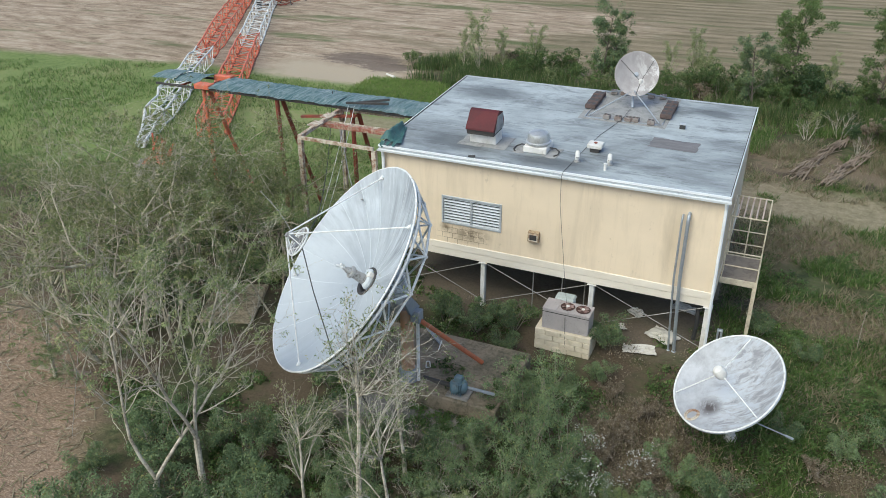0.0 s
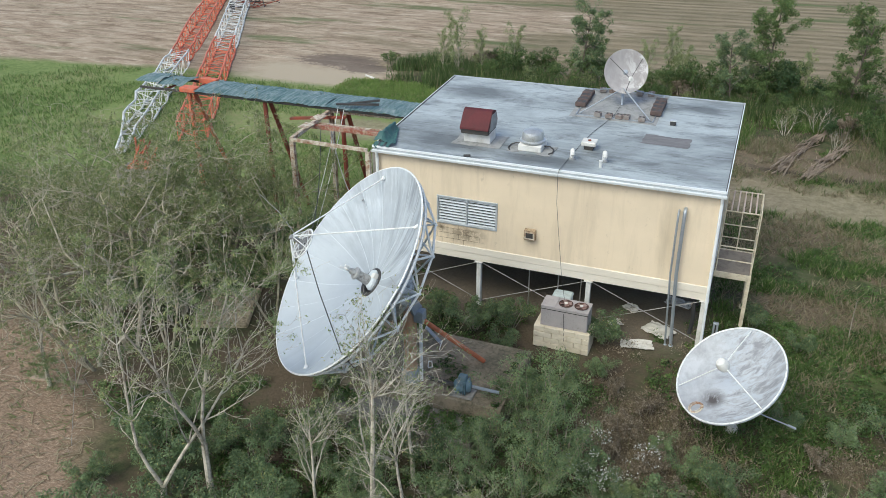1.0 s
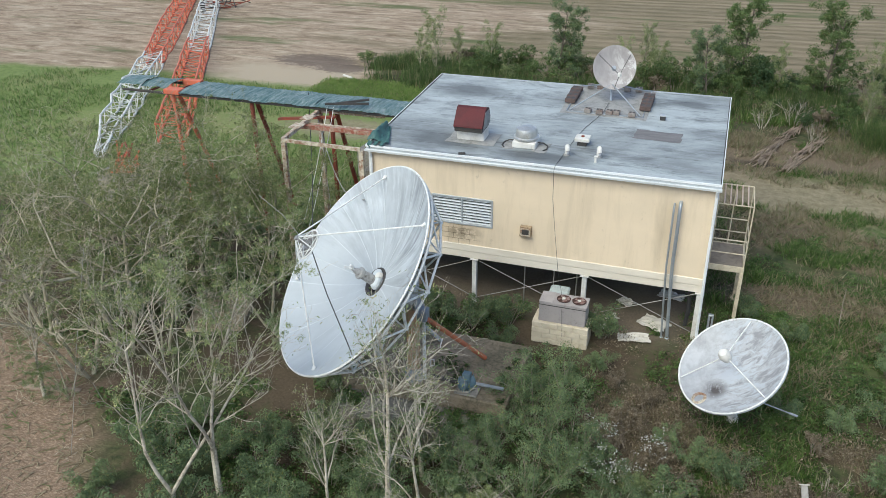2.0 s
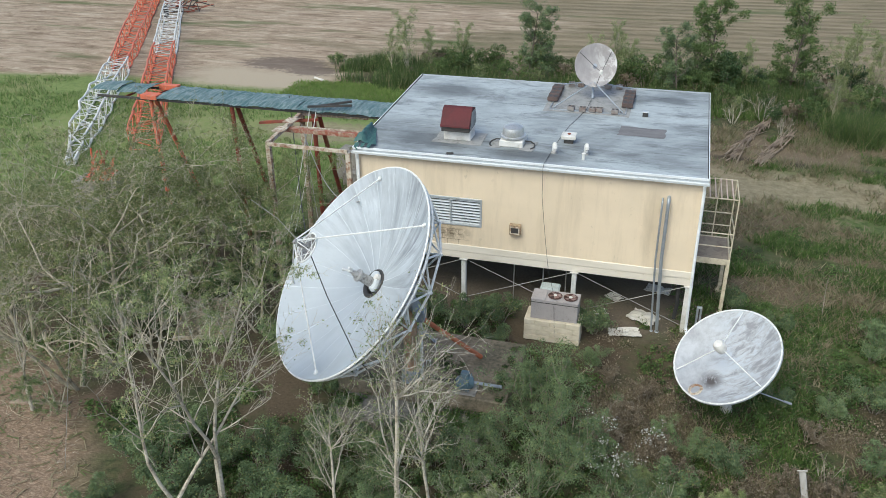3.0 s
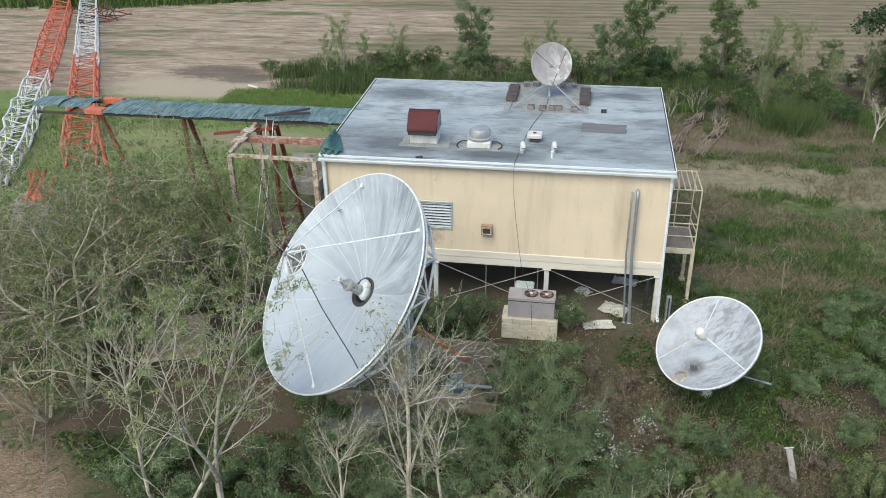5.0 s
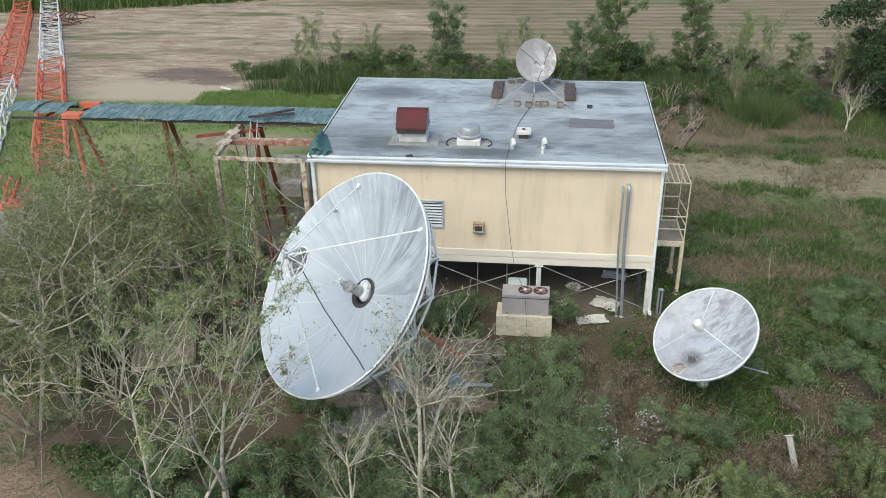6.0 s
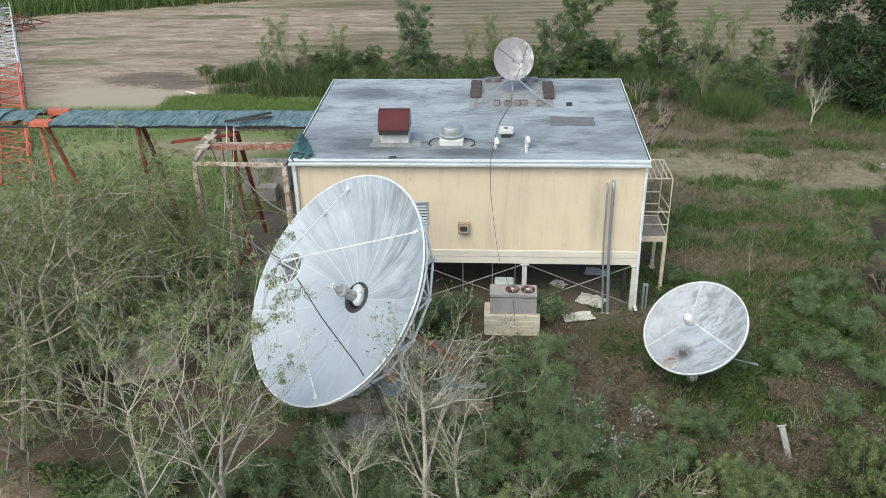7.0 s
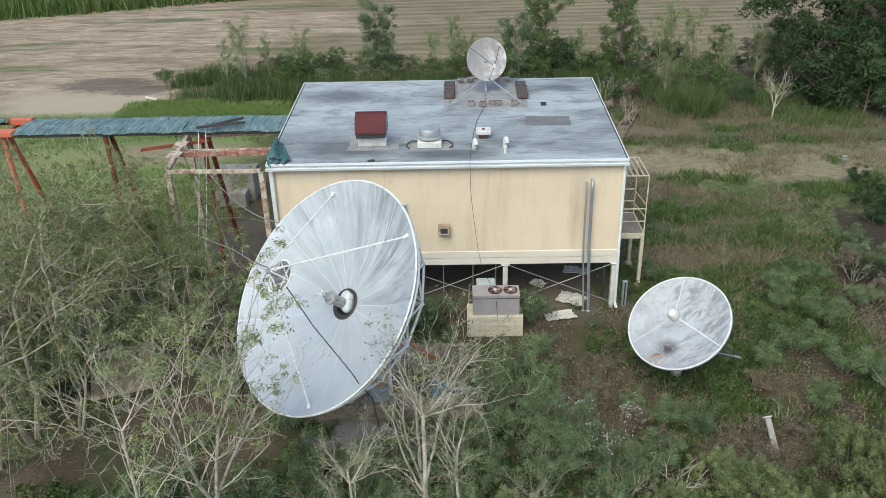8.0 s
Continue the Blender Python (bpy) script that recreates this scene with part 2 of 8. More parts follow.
def earth():
    """The ground: weeds and soil near the building, lawn, bare soil, a dry track and the ploughed field."""
    m, nt, bsdf = graph("ground_cover")
    p = place(nt)
    sep = nt.nodes.new("ShaderNodeSeparateXYZ")
    nt.links.new(p, sep.inputs[0])
    X, Y = sep.outputs[0], sep.outputs[1]
    n_big = grain(nt, p, 0.10, 4, 0.6)
    n_mid = grain(nt, p, 0.45, 5, 0.65, 0.3)
    n_sml = grain(nt, p, 2.2, 5, 0.7)
    n_fin = grain(nt, p, 11, 5, 0.75)

    def half(a, b, c, width, wobble=2.0):
        v = calc(nt, "ADD", calc(nt, "MULTIPLY", X, a), calc(nt, "MULTIPLY_ADD", Y, b, c))
        v = calc(nt, "ADD", v, calc(nt, "MULTIPLY_ADD", n_mid, wobble * 2, -wobble))
        v = calc(nt, "ADD", v, calc(nt, "MULTIPLY_ADD", n_sml, wobble * 0.8, -wobble * 0.4))
        return calc(nt, "MULTIPLY_ADD", v, 1.0 / width, 0.5, clamp=True)

    def both(*masks):
        v = masks[0]
        for k in masks[1:]:
            v = calc(nt, "MULTIPLY", v, k)
        return v

    weeds = ramp(nt, n_sml, [(0.36, (0.035, 0.045, 0.022)), (0.55, (0.075, 0.095, 0.04)), (0.75, (0.14, 0.12, 0.075))])
    soil = ramp(nt, n_fin, [(0.3, (0.060, 0.046, 0.032)), (0.7, (0.155, 0.118, 0.08))])
    col = blend(nt, ramp(nt, n_mid, [(0.40, 0.0), (0.55, 1.0)]), weeds, soil)
    lawn = ramp(nt, calc(nt, "MULTIPLY_ADD", n_sml, 0.5, calc(nt, "MULTIPLY", n_big, 0.5)), [(0.35, (0.12, 0.17, 0.055)), (0.5, (0.19, 0.25, 0.085)), (0.65, (0.27, 0.265, 0.13))])
    m_lawn = both(half(-1, 0, -11.5, 3), half(0, 1, -4.5, 4), half(0, -1, 28.2, 2, 1.0))
    col = blend(nt, m_lawn, col, lawn)
    yard = ramp(nt, n_sml, [(0.36, (0.050, 0.075, 0.026)), (0.50, (0.105, 0.150, 0.050)), (0.62, (0.15, 0.145, 0.075)), (0.74, (0.26, 0.22, 0.15))])
    m_yard = both(half(1, 0, -8.5, 3), half(0, -1, 22.0, 3), half(0, 1, 1.5, 4), ramp(nt, n_big, [(0.42, 1.0), (0.6, 0.35)]))
    col = blend(nt, m_yard, col, yard)
    # patches of dead growth, and dark soil along the yard's edge
    def blob(cx, cy, rx, ry):
        dx = calc(nt, "DIVIDE", calc(nt, "SUBTRACT", X, cx), rx)
        dy = calc(nt, "DIVIDE", calc(nt, "SUBTRACT", Y, cy), ry)
        d = calc(nt, "SQRT", calc(nt, "ADD", calc(nt, "MULTIPLY", dx, dx), calc(nt, "MULTIPLY", dy, dy)))
        d = calc(nt, "ADD", d, calc(nt, "MULTIPLY_ADD", n_sml, 1.6, -0.8))
        return calc(nt, "MULTIPLY_ADD", d, -2.5, 3.0, clamp=True)
    dead = ramp(nt, n_fin, [(0.3, (0.10, 0.075, 0.05)), (0.55, (0.20, 0.155, 0.105)), (0.72, (0.33, 0.27, 0.19))])
    mats = blob(9.7, 4.3, 2.0, 1.2)
    for spot in ((12.6, 4.4, 1.3, 0.8), (8.2, 10.6, 1.5, 1.6), (9.7, 11.8, 1.6, 1.5), (9.0, -7.3, 1.8, 0.9), (4.9, -5.2, 1.7, 2.0), (11.0, -4.4, 1.0, 0.6), (9.4, 12.6, 1.0, 0.5), (10.7, 12.1, 0.9, 0.45), (11.9, 11.4, 0.8, 0.4), (13.0, 10.7, 0.7, 0.4), (14.2, 10.1, 0.8, 0.35), (15.3, 9.5, 0.7, 0.3), (13.2, 8.0, 1.6, 0.4), (8.4, 21.6, 2.4, 3.4), (12.6, 21.4, 2.6, 2.0), (17.6, 22.4, 2.6, 1.0)):
        mats = calc(nt, "MAXIMUM", mats, blob(*spot))
    col = blend(nt, mats, col, dead)
    dark_soil = ramp(nt, n_fin, [(0.3, (0.030, 0.026, 0.020)), (0.7, (0.085, 0.068, 0.050))])
    col = blend(nt, calc(nt, "MAXIMUM", blob(16.4, 1.2, 1.7, 3.0), blob(18.4, 6.4, 1.4, 2.8)), col, dark_soil)
    dry = ramp(nt, n_sml, [(0.3, (0.22, 0.18, 0.115)), (0.7, (0.38, 0.32, 0.22))])
    col = blend(nt, calc(nt, "MULTIPLY", blob(-15.5, 18.4, 4.2, 1.9), 0.8), col, dry)
    m_track = both(half(1, 0, -5.5, 2), half(0.04, 1, -13.4, 1.6, 1.2), half(-0.04, -1, 18.6, 1.6, 1.2))
    col = blend(nt, calc(nt, "MULTIPLY", m_track, 0.85), col, dry)
    m_rut = both(half(1, 0, -7.0, 2), half(0.05, 1, -19.75, 0.5, 0.5), half(-0.05, -1, 20.45, 0.5, 0.5))
    col = blend(nt, calc(nt, "MULTIPLY", m_rut, 0.9), col, dark_soil)
    chips = grain(nt, place(nt, (1.0, 3.0, 1.0), turn=0.5), 7, 5, 0.75, 0.6)
    bare = ramp(nt, chips, [(0.33, (0.16, 0.11, 0.075)), (0.52, (0.29, 0.205, 0.145)), (0.68, (0.47, 0.365, 0.265))])
    m_bare = both(half(-0.78, -0.62, -14.66, 1.6, 0.9), half(0, -1, -6.4, 2.0, 1.0))
    col = blend(nt, m_bare, col, bare)
    tilt = -0.06
    wide = grain(nt, place(nt, (0.2, 1.0, 1.0), turn=tilt), 0.10, 7, 0.66, 1.2)
    thin = grain(nt, place(nt, (0.07, 1.0, 1.0), turn=tilt), 1.5, 5, 0.68, 0.6)
    clods = grain(nt, place(nt, (0.30, 1.0, 1.0), turn=tilt + 0.12), 0.9, 9, 0.78, 0.7)
    # plough rows, washed out in places
    row_at = calc(nt, "ADD", calc(nt, "MULTIPLY_ADD", X, -0.055, Y), calc(nt, "MULTIPLY", grain(nt, place(nt, (0.25, 1.0, 1.0)), 0.22, 3), 2.2))
    rows = ramp(nt, calc(nt, "FRACT", calc(nt, "DIVIDE", row_at, 1.95)), [(0.0, 0.0), (0.30, 1.0), (0.55, 0.85), (0.80, 0.0)])
    rows = calc(nt, "MULTIPLY", rows, ramp(nt, grain(nt, place(nt, (0.10, 0.45, 1.0)), 0.5, 5, 0.7), [(0.36, 0.15), (0.58, 1.0)]))
    tan = ramp(nt, calc(nt, "MULTIPLY_ADD", clods, 0.8, calc(nt, "MULTIPLY", thin, 0.2)), [(0.38, (0.20, 0.145, 0.10)), (0.47, (0.34, 0.255, 0.185)), (0.53, (0.44, 0.345, 0.255)), (0.62, (0.58, 0.48, 0.37))])
    stubble = ramp(nt, calc(nt, "MULTIPLY_ADD", clods, 0.5, calc(nt, "MULTIPLY", thin, 0.5)), [(0.38, (0.095, 0.09, 0.046)), (0.48, (0.145, 0.127, 0.073)), (0.57, (0.21, 0.17, 0.108)), (0.66, (0.37, 0.30, 0.21))])
    east = calc(nt, "MULTIPLY_ADD", X, 0.010, 0.22)
    pick = ramp(nt, calc(nt, "ADD", wide, calc(nt, "MAXIMUM", calc(nt, "MINIMUM", east, 0.16), -0.16)), [(0.47, 0.0), (0.60, 1.0)])
    field = blend(nt, calc(nt, "MULTIPLY", pick, 0.8), tan, stubble)
    field = blend(nt, calc(nt, "MULTIPLY", rows, calc(nt, "MULTIPLY_ADD", pick, 0.45, 0.12)), field, (0.43, 0.34, 0.235))
    field = blend(nt, calc(nt, "MULTIPLY", ramp(nt, thin, [(0.52, 0.0), (0.64, 1.0)]), 0.5), field, (0.135, 0.12, 0.065))
    green = ramp(nt, grain(nt, place(nt, (0.12, 0.6, 1.0)), 0.35, 4), [(0.58, 0.0), (0.66, 1.0)])
    field = blend(nt, calc(nt, "MULTIPLY", green, 0.8), field, (0.10, 0.135, 0.05))
    m_field = calc(nt, "MAXIMUM", half(0, 1, -34.5, 2, 1.5), both(half(-0.13, 1, -31.4, 1.5, 1.0), half(-1, 0, -19.0, 2.5, 1.5)))
    col = blend(nt, m_field, col, field)
    verge = ramp(nt, n_sml, [(0.35, (0.085, 0.125, 0.042)), (0.5, (0.13, 0.185, 0.06)), (0.68, (0.20, 0.195, 0.10))])
    m_verge = both(half(1, 0, 20.5, 2, 1.0), half(-1, 0, -2.0, 6), half(0, 1, -22.0, 2), half(0, -1, 28.4, 1.2, 0.8))
    col = blend(nt, calc(nt, "MULTIPLY", m_verge, 0.85), col, verge)
    sand = blend(nt, ramp(nt, n_fin, [(0.4, 0.0), (0.75, 1.0)]), (0.42, 0.345, 0.25), (0.55, 0.47, 0.365))
    m_sand = both(half(-1, 0, -20.5, 2), half(1, 0, 31.5, 4), half(0, 1, -26.4, 1.2, 0.8), half(0, -1, 31.6, 2.5))
    col = blend(nt, m_sand, col, sand)
    turned_soil = ramp(nt, n_fin, [(0.3, (0.085, 0.062, 0.055)), (0.7, (0.20, 0.155, 0.13))])
    col = blend(nt, calc(nt, "MULTIPLY", calc(nt, "MAXIMUM", blob(-25.6, 33.6, 3.6, 2.0), blob(-22.6, 32.0, 2.2, 1.4)), 0.75), col, turned_soil)
    # bare soil under floor and frame, colour raised for the light blocked there
    m_shade = both(half(1, 0, 10.5, 2.0, 0.9), half(-1, 0, 6.6, 1.5, 0.6), half(0, 1, 0.3, 1.5, 0.7), half(0, -1, 9.0, 1.5, 0.6))
    col = blend(nt, calc(nt, "MULTIPLY", m_shade, 0.8), col, ramp(nt, n_fin, [(0.3, (0.13, 0.105, 0.082)), (0.7, (0.26, 0.215, 0.165))]))
    col = blend(nt, calc(nt, "MULTIPLY", ramp(nt, n_fin, [(0.4, 0.0), (0.8, 1.0)]), 0.35), col, (0.05, 0.045, 0.03))
    plug(nt, bsdf.inputs["Base Color"], col)
    bsdf.inputs["Roughness"].default_value = 0.95
    bsdf.inputs["Specular IOR Level"].default_value = 0.15
    relief(nt, bsdf, calc(nt, "ADD", calc(nt, "MULTIPLY", n_fin, 0.5), n_sml), 0.6, 0.08)
    return m


M_WALL = wall_paint()
M_ROOF = roof_sheet()
M_EARTH = earth()
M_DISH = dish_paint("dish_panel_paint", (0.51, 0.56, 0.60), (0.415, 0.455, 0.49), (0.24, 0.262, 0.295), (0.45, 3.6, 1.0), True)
M_SEAM = weathered("pale_panel_seam", (0.58, 0.63, 0.66), (0.50, 0.545, 0.575), (0.34, 0.36, 0.37), 0.55)
M_DISH_S = dish_paint("small_dish_paint", (0.475, 0.495, 0.525), (0.385, 0.40, 0.425), (0.25, 0.255, 0.275), (2.0, 1.4, 1.2), blot=((6.69, -4.76, 1.74), 0.42), flake=((0.50, 0.55, 0.605), -6.95, -4.0))
M_DISH_R = dish_paint("roof_dish_paint", (0.44, 0.41, 0.405), (0.36, 0.335, 0.33), (0.30, 0.28, 0.275), (3, 3, 1.2), flake=((0.66, 0.66, 0.65), -1.35, 0.0))
M_WHITE = weathered("chalky_white_paint", (0.74, 0.73, 0.70), (0.60, 0.585, 0.54), (0.33, 0.30, 0.25), 0.6, soil=0.64)
M_CREAM = weathered("cream_steel_paint", (0.68, 0.60, 0.45), (0.56, 0.48, 0.35), (0.30, 0.22, 0.14), 0.65, coarse=3, soil=0.6)
M_BAND = weathered("cream_band_paint", (0.78, 0.72, 0.62), (0.70, 0.64, 0.54), (0.46, 0.39, 0.29), 0.65, coarse=1.5, stretch=(0.4, 1, 1.5), soil=0.68)
M_TRIM = weathered("white_metal_flashing", (0.84, 0.87, 0.88), (0.74, 0.77, 0.78), (0.30, 0.31, 0.31), 0.4, stretch=(0.4, 1, 1), soil=0.66)
M_GALV = weathered("galvanised_steel", (0.44, 0.48, 0.52), (0.35, 0.38, 0.415), (0.22, 0.23, 0.24), 0.42, 0.55, soil=0.64)
M_TUBE = weathered("white_truss_tube", (0.80, 0.81, 0.80), (0.68, 0.69, 0.67), (0.28, 0.28, 0.25), 0.5, coarse=5, soil=0.62)
M_LOUVER = weathered("grey_louver_metal", (0.52, 0.56, 0.60), (0.44, 0.475, 0.50), (0.25, 0.25, 0.25), 0.45, 0.3)
M_RED = weathered("faded_dark_red_metal", (0.105, 0.016, 0.019), (0.08, 0.014, 0.017), (0.07, 0.028, 0.025), 0.75)
M_RUST = weathered("rusty_red_steel", (0.28, 0.065, 0.04), (0.20, 0.06, 0.04), (0.12, 0.06, 0.04), 0.75, coarse=2.5)
M_ORANGE = weathered("faded_orange_mast_paint", (0.66, 0.15, 0.075), (0.54, 0.15, 0.09), (0.30, 0.12, 0.08), 0.6, coarse=2.5)
M_MASTW = weathered("white_mast_paint", (0.72, 0.72, 0.70), (0.60, 0.60, 0.58), (0.36, 0.32, 0.28), 0.6, coarse=2.5)
M_FRAME = weathered("flaking_white_paint_on_rust", (0.60, 0.54, 0.44), (0.44, 0.36, 0.27), (0.24, 0.10, 0.05), 0.75, coarse=3.5, fine=9, soil=0.53)
M_PEEL = weathered("peeling_paint_on_rust", (0.30, 0.095, 0.06), (0.50, 0.40, 0.31), (0.17, 0.07, 0.05), 0.8, coarse=4.5, fine=12, wear=0.53, soil=0.58)
M_SHEET = weathered("green_corrugated_sheet", (0.085, 0.165, 0.16), (0.16, 0.24, 0.23), (0.36, 0.40, 0.40), 0.5, 0.2, coarse=1.6, fine=5, stretch=(2.2, 0.7, 1), soil=0.56, wear=0.47)
M_TARP = weathered("torn_green_tarp", (0.04, 0.115, 0.11), (0.055, 0.14, 0.13), (0.025, 0.06, 0.06), 0.6, coarse=3)
M_AC = weathered("grey_cabinet_paint", (0.42, 0.385, 0.38), (0.37, 0.345, 0.34), (0.22, 0.19, 0.17), 0.55)
M_HOUSING = weathered("pale_green_enamel", (0.48, 0.545, 0.53), (0.40, 0.455, 0.44), (0.26, 0.25, 0.22), 0.5, coarse=3)
M_HOOD = weathered("rusty_beige_sheet", (0.42, 0.32, 0.20), (0.30, 0.21, 0.13), (0.13, 0.08, 0.05), 0.7, coarse=4, soil=0.55)
# also colours the plates that stand in for the dark inside openings
M_DARK = weathered("grimy_metal_and_dark_openings", (0.045, 0.043, 0.042), (0.06, 0.055, 0.05), (0.10, 0.07, 0.05), 0.6)
M_CONC = weathered("old_concrete", (0.33, 0.31, 0.28), (0.24, 0.225, 0.20), (0.13, 0.115, 0.095), 0.9, coarse=0.9, fine=10, bump=0.4, soil=0.56)
M_SLAB = weathered("mossy_dirty_concrete", (0.25, 0.225, 0.185), (0.175, 0.165, 0.13), (0.085, 0.09, 0.058), 0.9, coarse=0.7, fine=9, bump=0.4, soil=0.56)
M_PALE = weathered("pale_mortar_block", (0.72, 0.64, 0.50), (0.62, 0.54, 0.41), (0.30, 0.245, 0.18), 0.85, coarse=2.5, soil=0.69)
M_PAD = weathered("dirt_covered_concrete", (0.275, 0.22, 0.155), (0.185, 0.155, 0.11), (0.085, 0.08, 0.05), 0.95, coarse=0.8, fine=9, bump=0.4, soil=0.55)
M_TAN = weathered("dusty_tan_concrete", (0.54, 0.44, 0.30), (0.44, 0.355, 0.235), (0.15, 0.12, 0.07), 0.9, coarse=1.8, fine=9, bump=0.4, soil=0.52)
M_BLOCK = weathered("loose_grey_blocks", (0.27, 0.25, 0.235), (0.20, 0.15, 0.13), (0.09, 0.06, 0.05), 0.85, coarse=4)
M_PINK = weathered("faded_pink_steel", (0.62, 0.50, 0.44), (0.50, 0.37, 0.31), (0.30, 0.17, 0.12), 0.7, coarse=3)
M_DECK = weathered("worn_brown_deck", (0.30, 0.25, 0.20), (0.22, 0.18, 0.145), (0.13, 0.095, 0.07), 0.85, coarse=2.5)
M_FELT = weathered("dark_roof_felt", (0.15, 0.145, 0.15), (0.21, 0.205, 0.21), (0.12, 0.095, 0.095), 0.85, coarse=2.2, stretch=(0.5, 2.0, 1.0))
M_REDBLOCK = weathered("reddish_brown_blocks", (0.125, 0.085, 0.075), (0.085, 0.066, 0.06), (0.09, 0.055, 0.05), 0.85, coarse=4)
M_TANK = weathered("rusted_orange_pedestal", (0.50, 0.27, 0.15), (0.40, 0.28, 0.20), (0.36, 0.34, 0.32), 0.7, coarse=1.6, stretch=(1, 1, 0.5))
M_ARM = weathered("red_oxide_arm", (0.50, 0.15, 0.07), (0.40, 0.13, 0.07), (0.2, 0.1, 0.06), 0.65, coarse=3)
M_BLUE = weathered("faded_blue_motor", (0.105, 0.18, 0.22), (0.145, 0.205, 0.23), (0.16, 0.15, 0.13), 0.55, coarse=4)
M_BLUEGREY = weathered("blue_grey_bracket", (0.24, 0.28, 0.32), (0.30, 0.325, 0.35), (0.17, 0.15, 0.13), 0.6, coarse=4)
M_BLACK = weathered("black_cable_jacket", (0.03, 0.03, 0.032), (0.045, 0.045, 0.045), (0.07, 0.065, 0.06), 0.6)
M_WIRE = weathered("weathered_wire", (0.38, 0.37, 0.35), (0.30, 0.29, 0.27), (0.2, 0.17, 0.14), 0.5, 0.4)
M_TIN = weathered("bare_vent_metal", (0.60, 0.61, 0.61), (0.50, 0.51, 0.50), (0.32, 0.30, 0.27), 0.35, 0.6)
M_PATCH = weathered("grey_roof_cement", (0.33, 0.33, 0.32), (0.25, 0.25, 0.245), (0.10, 0.10, 0.095), 0.85, coarse=3)
M_PAPER = weathered("bleached_board", (0.66, 0.63, 0.57), (0.55, 0.52, 0.46), (0.25, 0.21, 0.16), 0.85, coarse=2.5)
M_BARK = weathered("pale_grey_bark", (0.54, 0.495, 0.405), (0.36, 0.32, 0.25), (0.14, 0.118, 0.09), 0.9, coarse=3.0, fine=14, bump=0.6, soil=0.57)
M_BARK_G = weathered("silvery_scrub_bark", (0.47, 0.425, 0.315), (0.30, 0.262, 0.182), (0.13, 0.11, 0.085), 0.9, coarse=2.6, fine=14, bump=0.6, soil=0.60)
M_BARK_D = weathered("brown_bark", (0.17, 0.14, 0.11), (0.13, 0.105, 0.08), (0.075, 0.06, 0.045), 0.9, coarse=2.0, fine=12, bump=0.5)
M_GREYWOOD = weathered("silvered_timber", (0.36, 0.345, 0.32), (0.28, 0.265, 0.24), (0.15, 0.135, 0.11), 0.9, stretch=(3, 3, 0.6))
M_HORN = weathered("grubby_aluminium", (0.46, 0.455, 0.44), (0.34, 0.33, 0.315), (0.13, 0.115, 0.10), 0.45, 0.5, coarse=4, soil=0.55)
M_FAN = weathered("rusty_fan_well", (0.11, 0.055, 0.045), (0.07, 0.045, 0.04), (0.035, 0.03, 0.028), 0.8, coarse=6)
M_FANBLADE = weathered("stained_fan_blade", (0.34, 0.27, 0.25), (0.22, 0.12, 0.10), (0.10, 0.05, 0.045), 0.7, coarse=7, wear=0.45)
M_BRUSH = weathered("dead_brush_wood", (0.35, 0.275, 0.205), (0.22, 0.165, 0.125), (0.13, 0.095, 0.07), 0.9)
M_TWIG = weathered("dry_twig", (0.30, 0.26, 0.21), (0.24, 0.20, 0.155), (0.15, 0.12, 0.09), 0.9)
M_LEAF_A = leafy("willow_leaf", (0.145, 0.190, 0.08), (0.385, 0.45, 0.205), (0.44, 0.42, 0.20), 0.10)
M_LEAF_G = leafy("scrub_leaf", (0.092, 0.128, 0.046), (0.280, 0.335, 0.128), (0.40, 0.37, 0.19), 0.13)
M_LEAF_R = leafy("grove_leaf", (0.060, 0.105, 0.038), (0.235, 0.335, 0.135), (0.34, 0.34, 0.15), 0.08)
M_LEAF_B = leafy("shrub_leaf", (0.092, 0.142, 0.070), (0.285, 0.38, 0.185), (0.30, 0.31, 0.12), 0.06)
M_LEAF_C = leafy("grey_green_leaf", (0.10, 0.135, 0.058), (0.385, 0.45, 0.195), (0.40, 0.39, 0.21), 0.10)
M_LEAF_D = leafy("dark_oak_leaf", (0.022, 0.045, 0.018), (0.075, 0.13, 0.045), (0.13, 0.14, 0.06), 0.03)
M_LEAF_E = leafy("deep_green_leaf", (0.032, 0.066, 0.030), (0.12, 0.20, 0.085), (0.17, 0.19, 0.08), 0.03)
M_LEAF_Y = leafy("dry_brown_leaf", (0.14, 0.11, 0.075), (0.29, 0.235, 0.165), (0.37, 0.31, 0.23), 0.3)
M_GRASS = leafy("grass_blade", (0.052, 0.100, 0.026), (0.185, 0.295, 0.080), (0.32, 0.30, 0.165), 0.15)
M_GRASS_DRY = leafy("dry_grass_blade", (0.23, 0.19, 0.12), (0.39, 0.335, 0.225), (0.15, 0.19, 0.075), 0.2)
M_FLOWER = leafy("white_seed_head", (0.55, 0.55, 0.50), (0.72, 0.72, 0.68), (0.45, 0.42, 0.36), 0.2)
M_LEAF_H = leafy("hedge_leaf", (0.046, 0.085, 0.028), (0.20, 0.29, 0.10), (0.24, 0.24, 0.10), 0.06)
M_VERGE = leafy("bright_verge_blade", (0.12, 0.20, 0.05), (0.27, 0.385, 0.105), (0.33, 0.32, 0.15), 0.12)
M_REED = leafy("reedy_weed", (0.055, 0.095, 0.035), (0.17, 0.245, 0.08), (0.30, 0.28, 0.15), 0.12)
M_LEAF_W = leafy("low_weed_leaf", (0.034, 0.066, 0.021), (0.18, 0.285, 0.088), (0.22, 0.20, 0.10), 0.1)

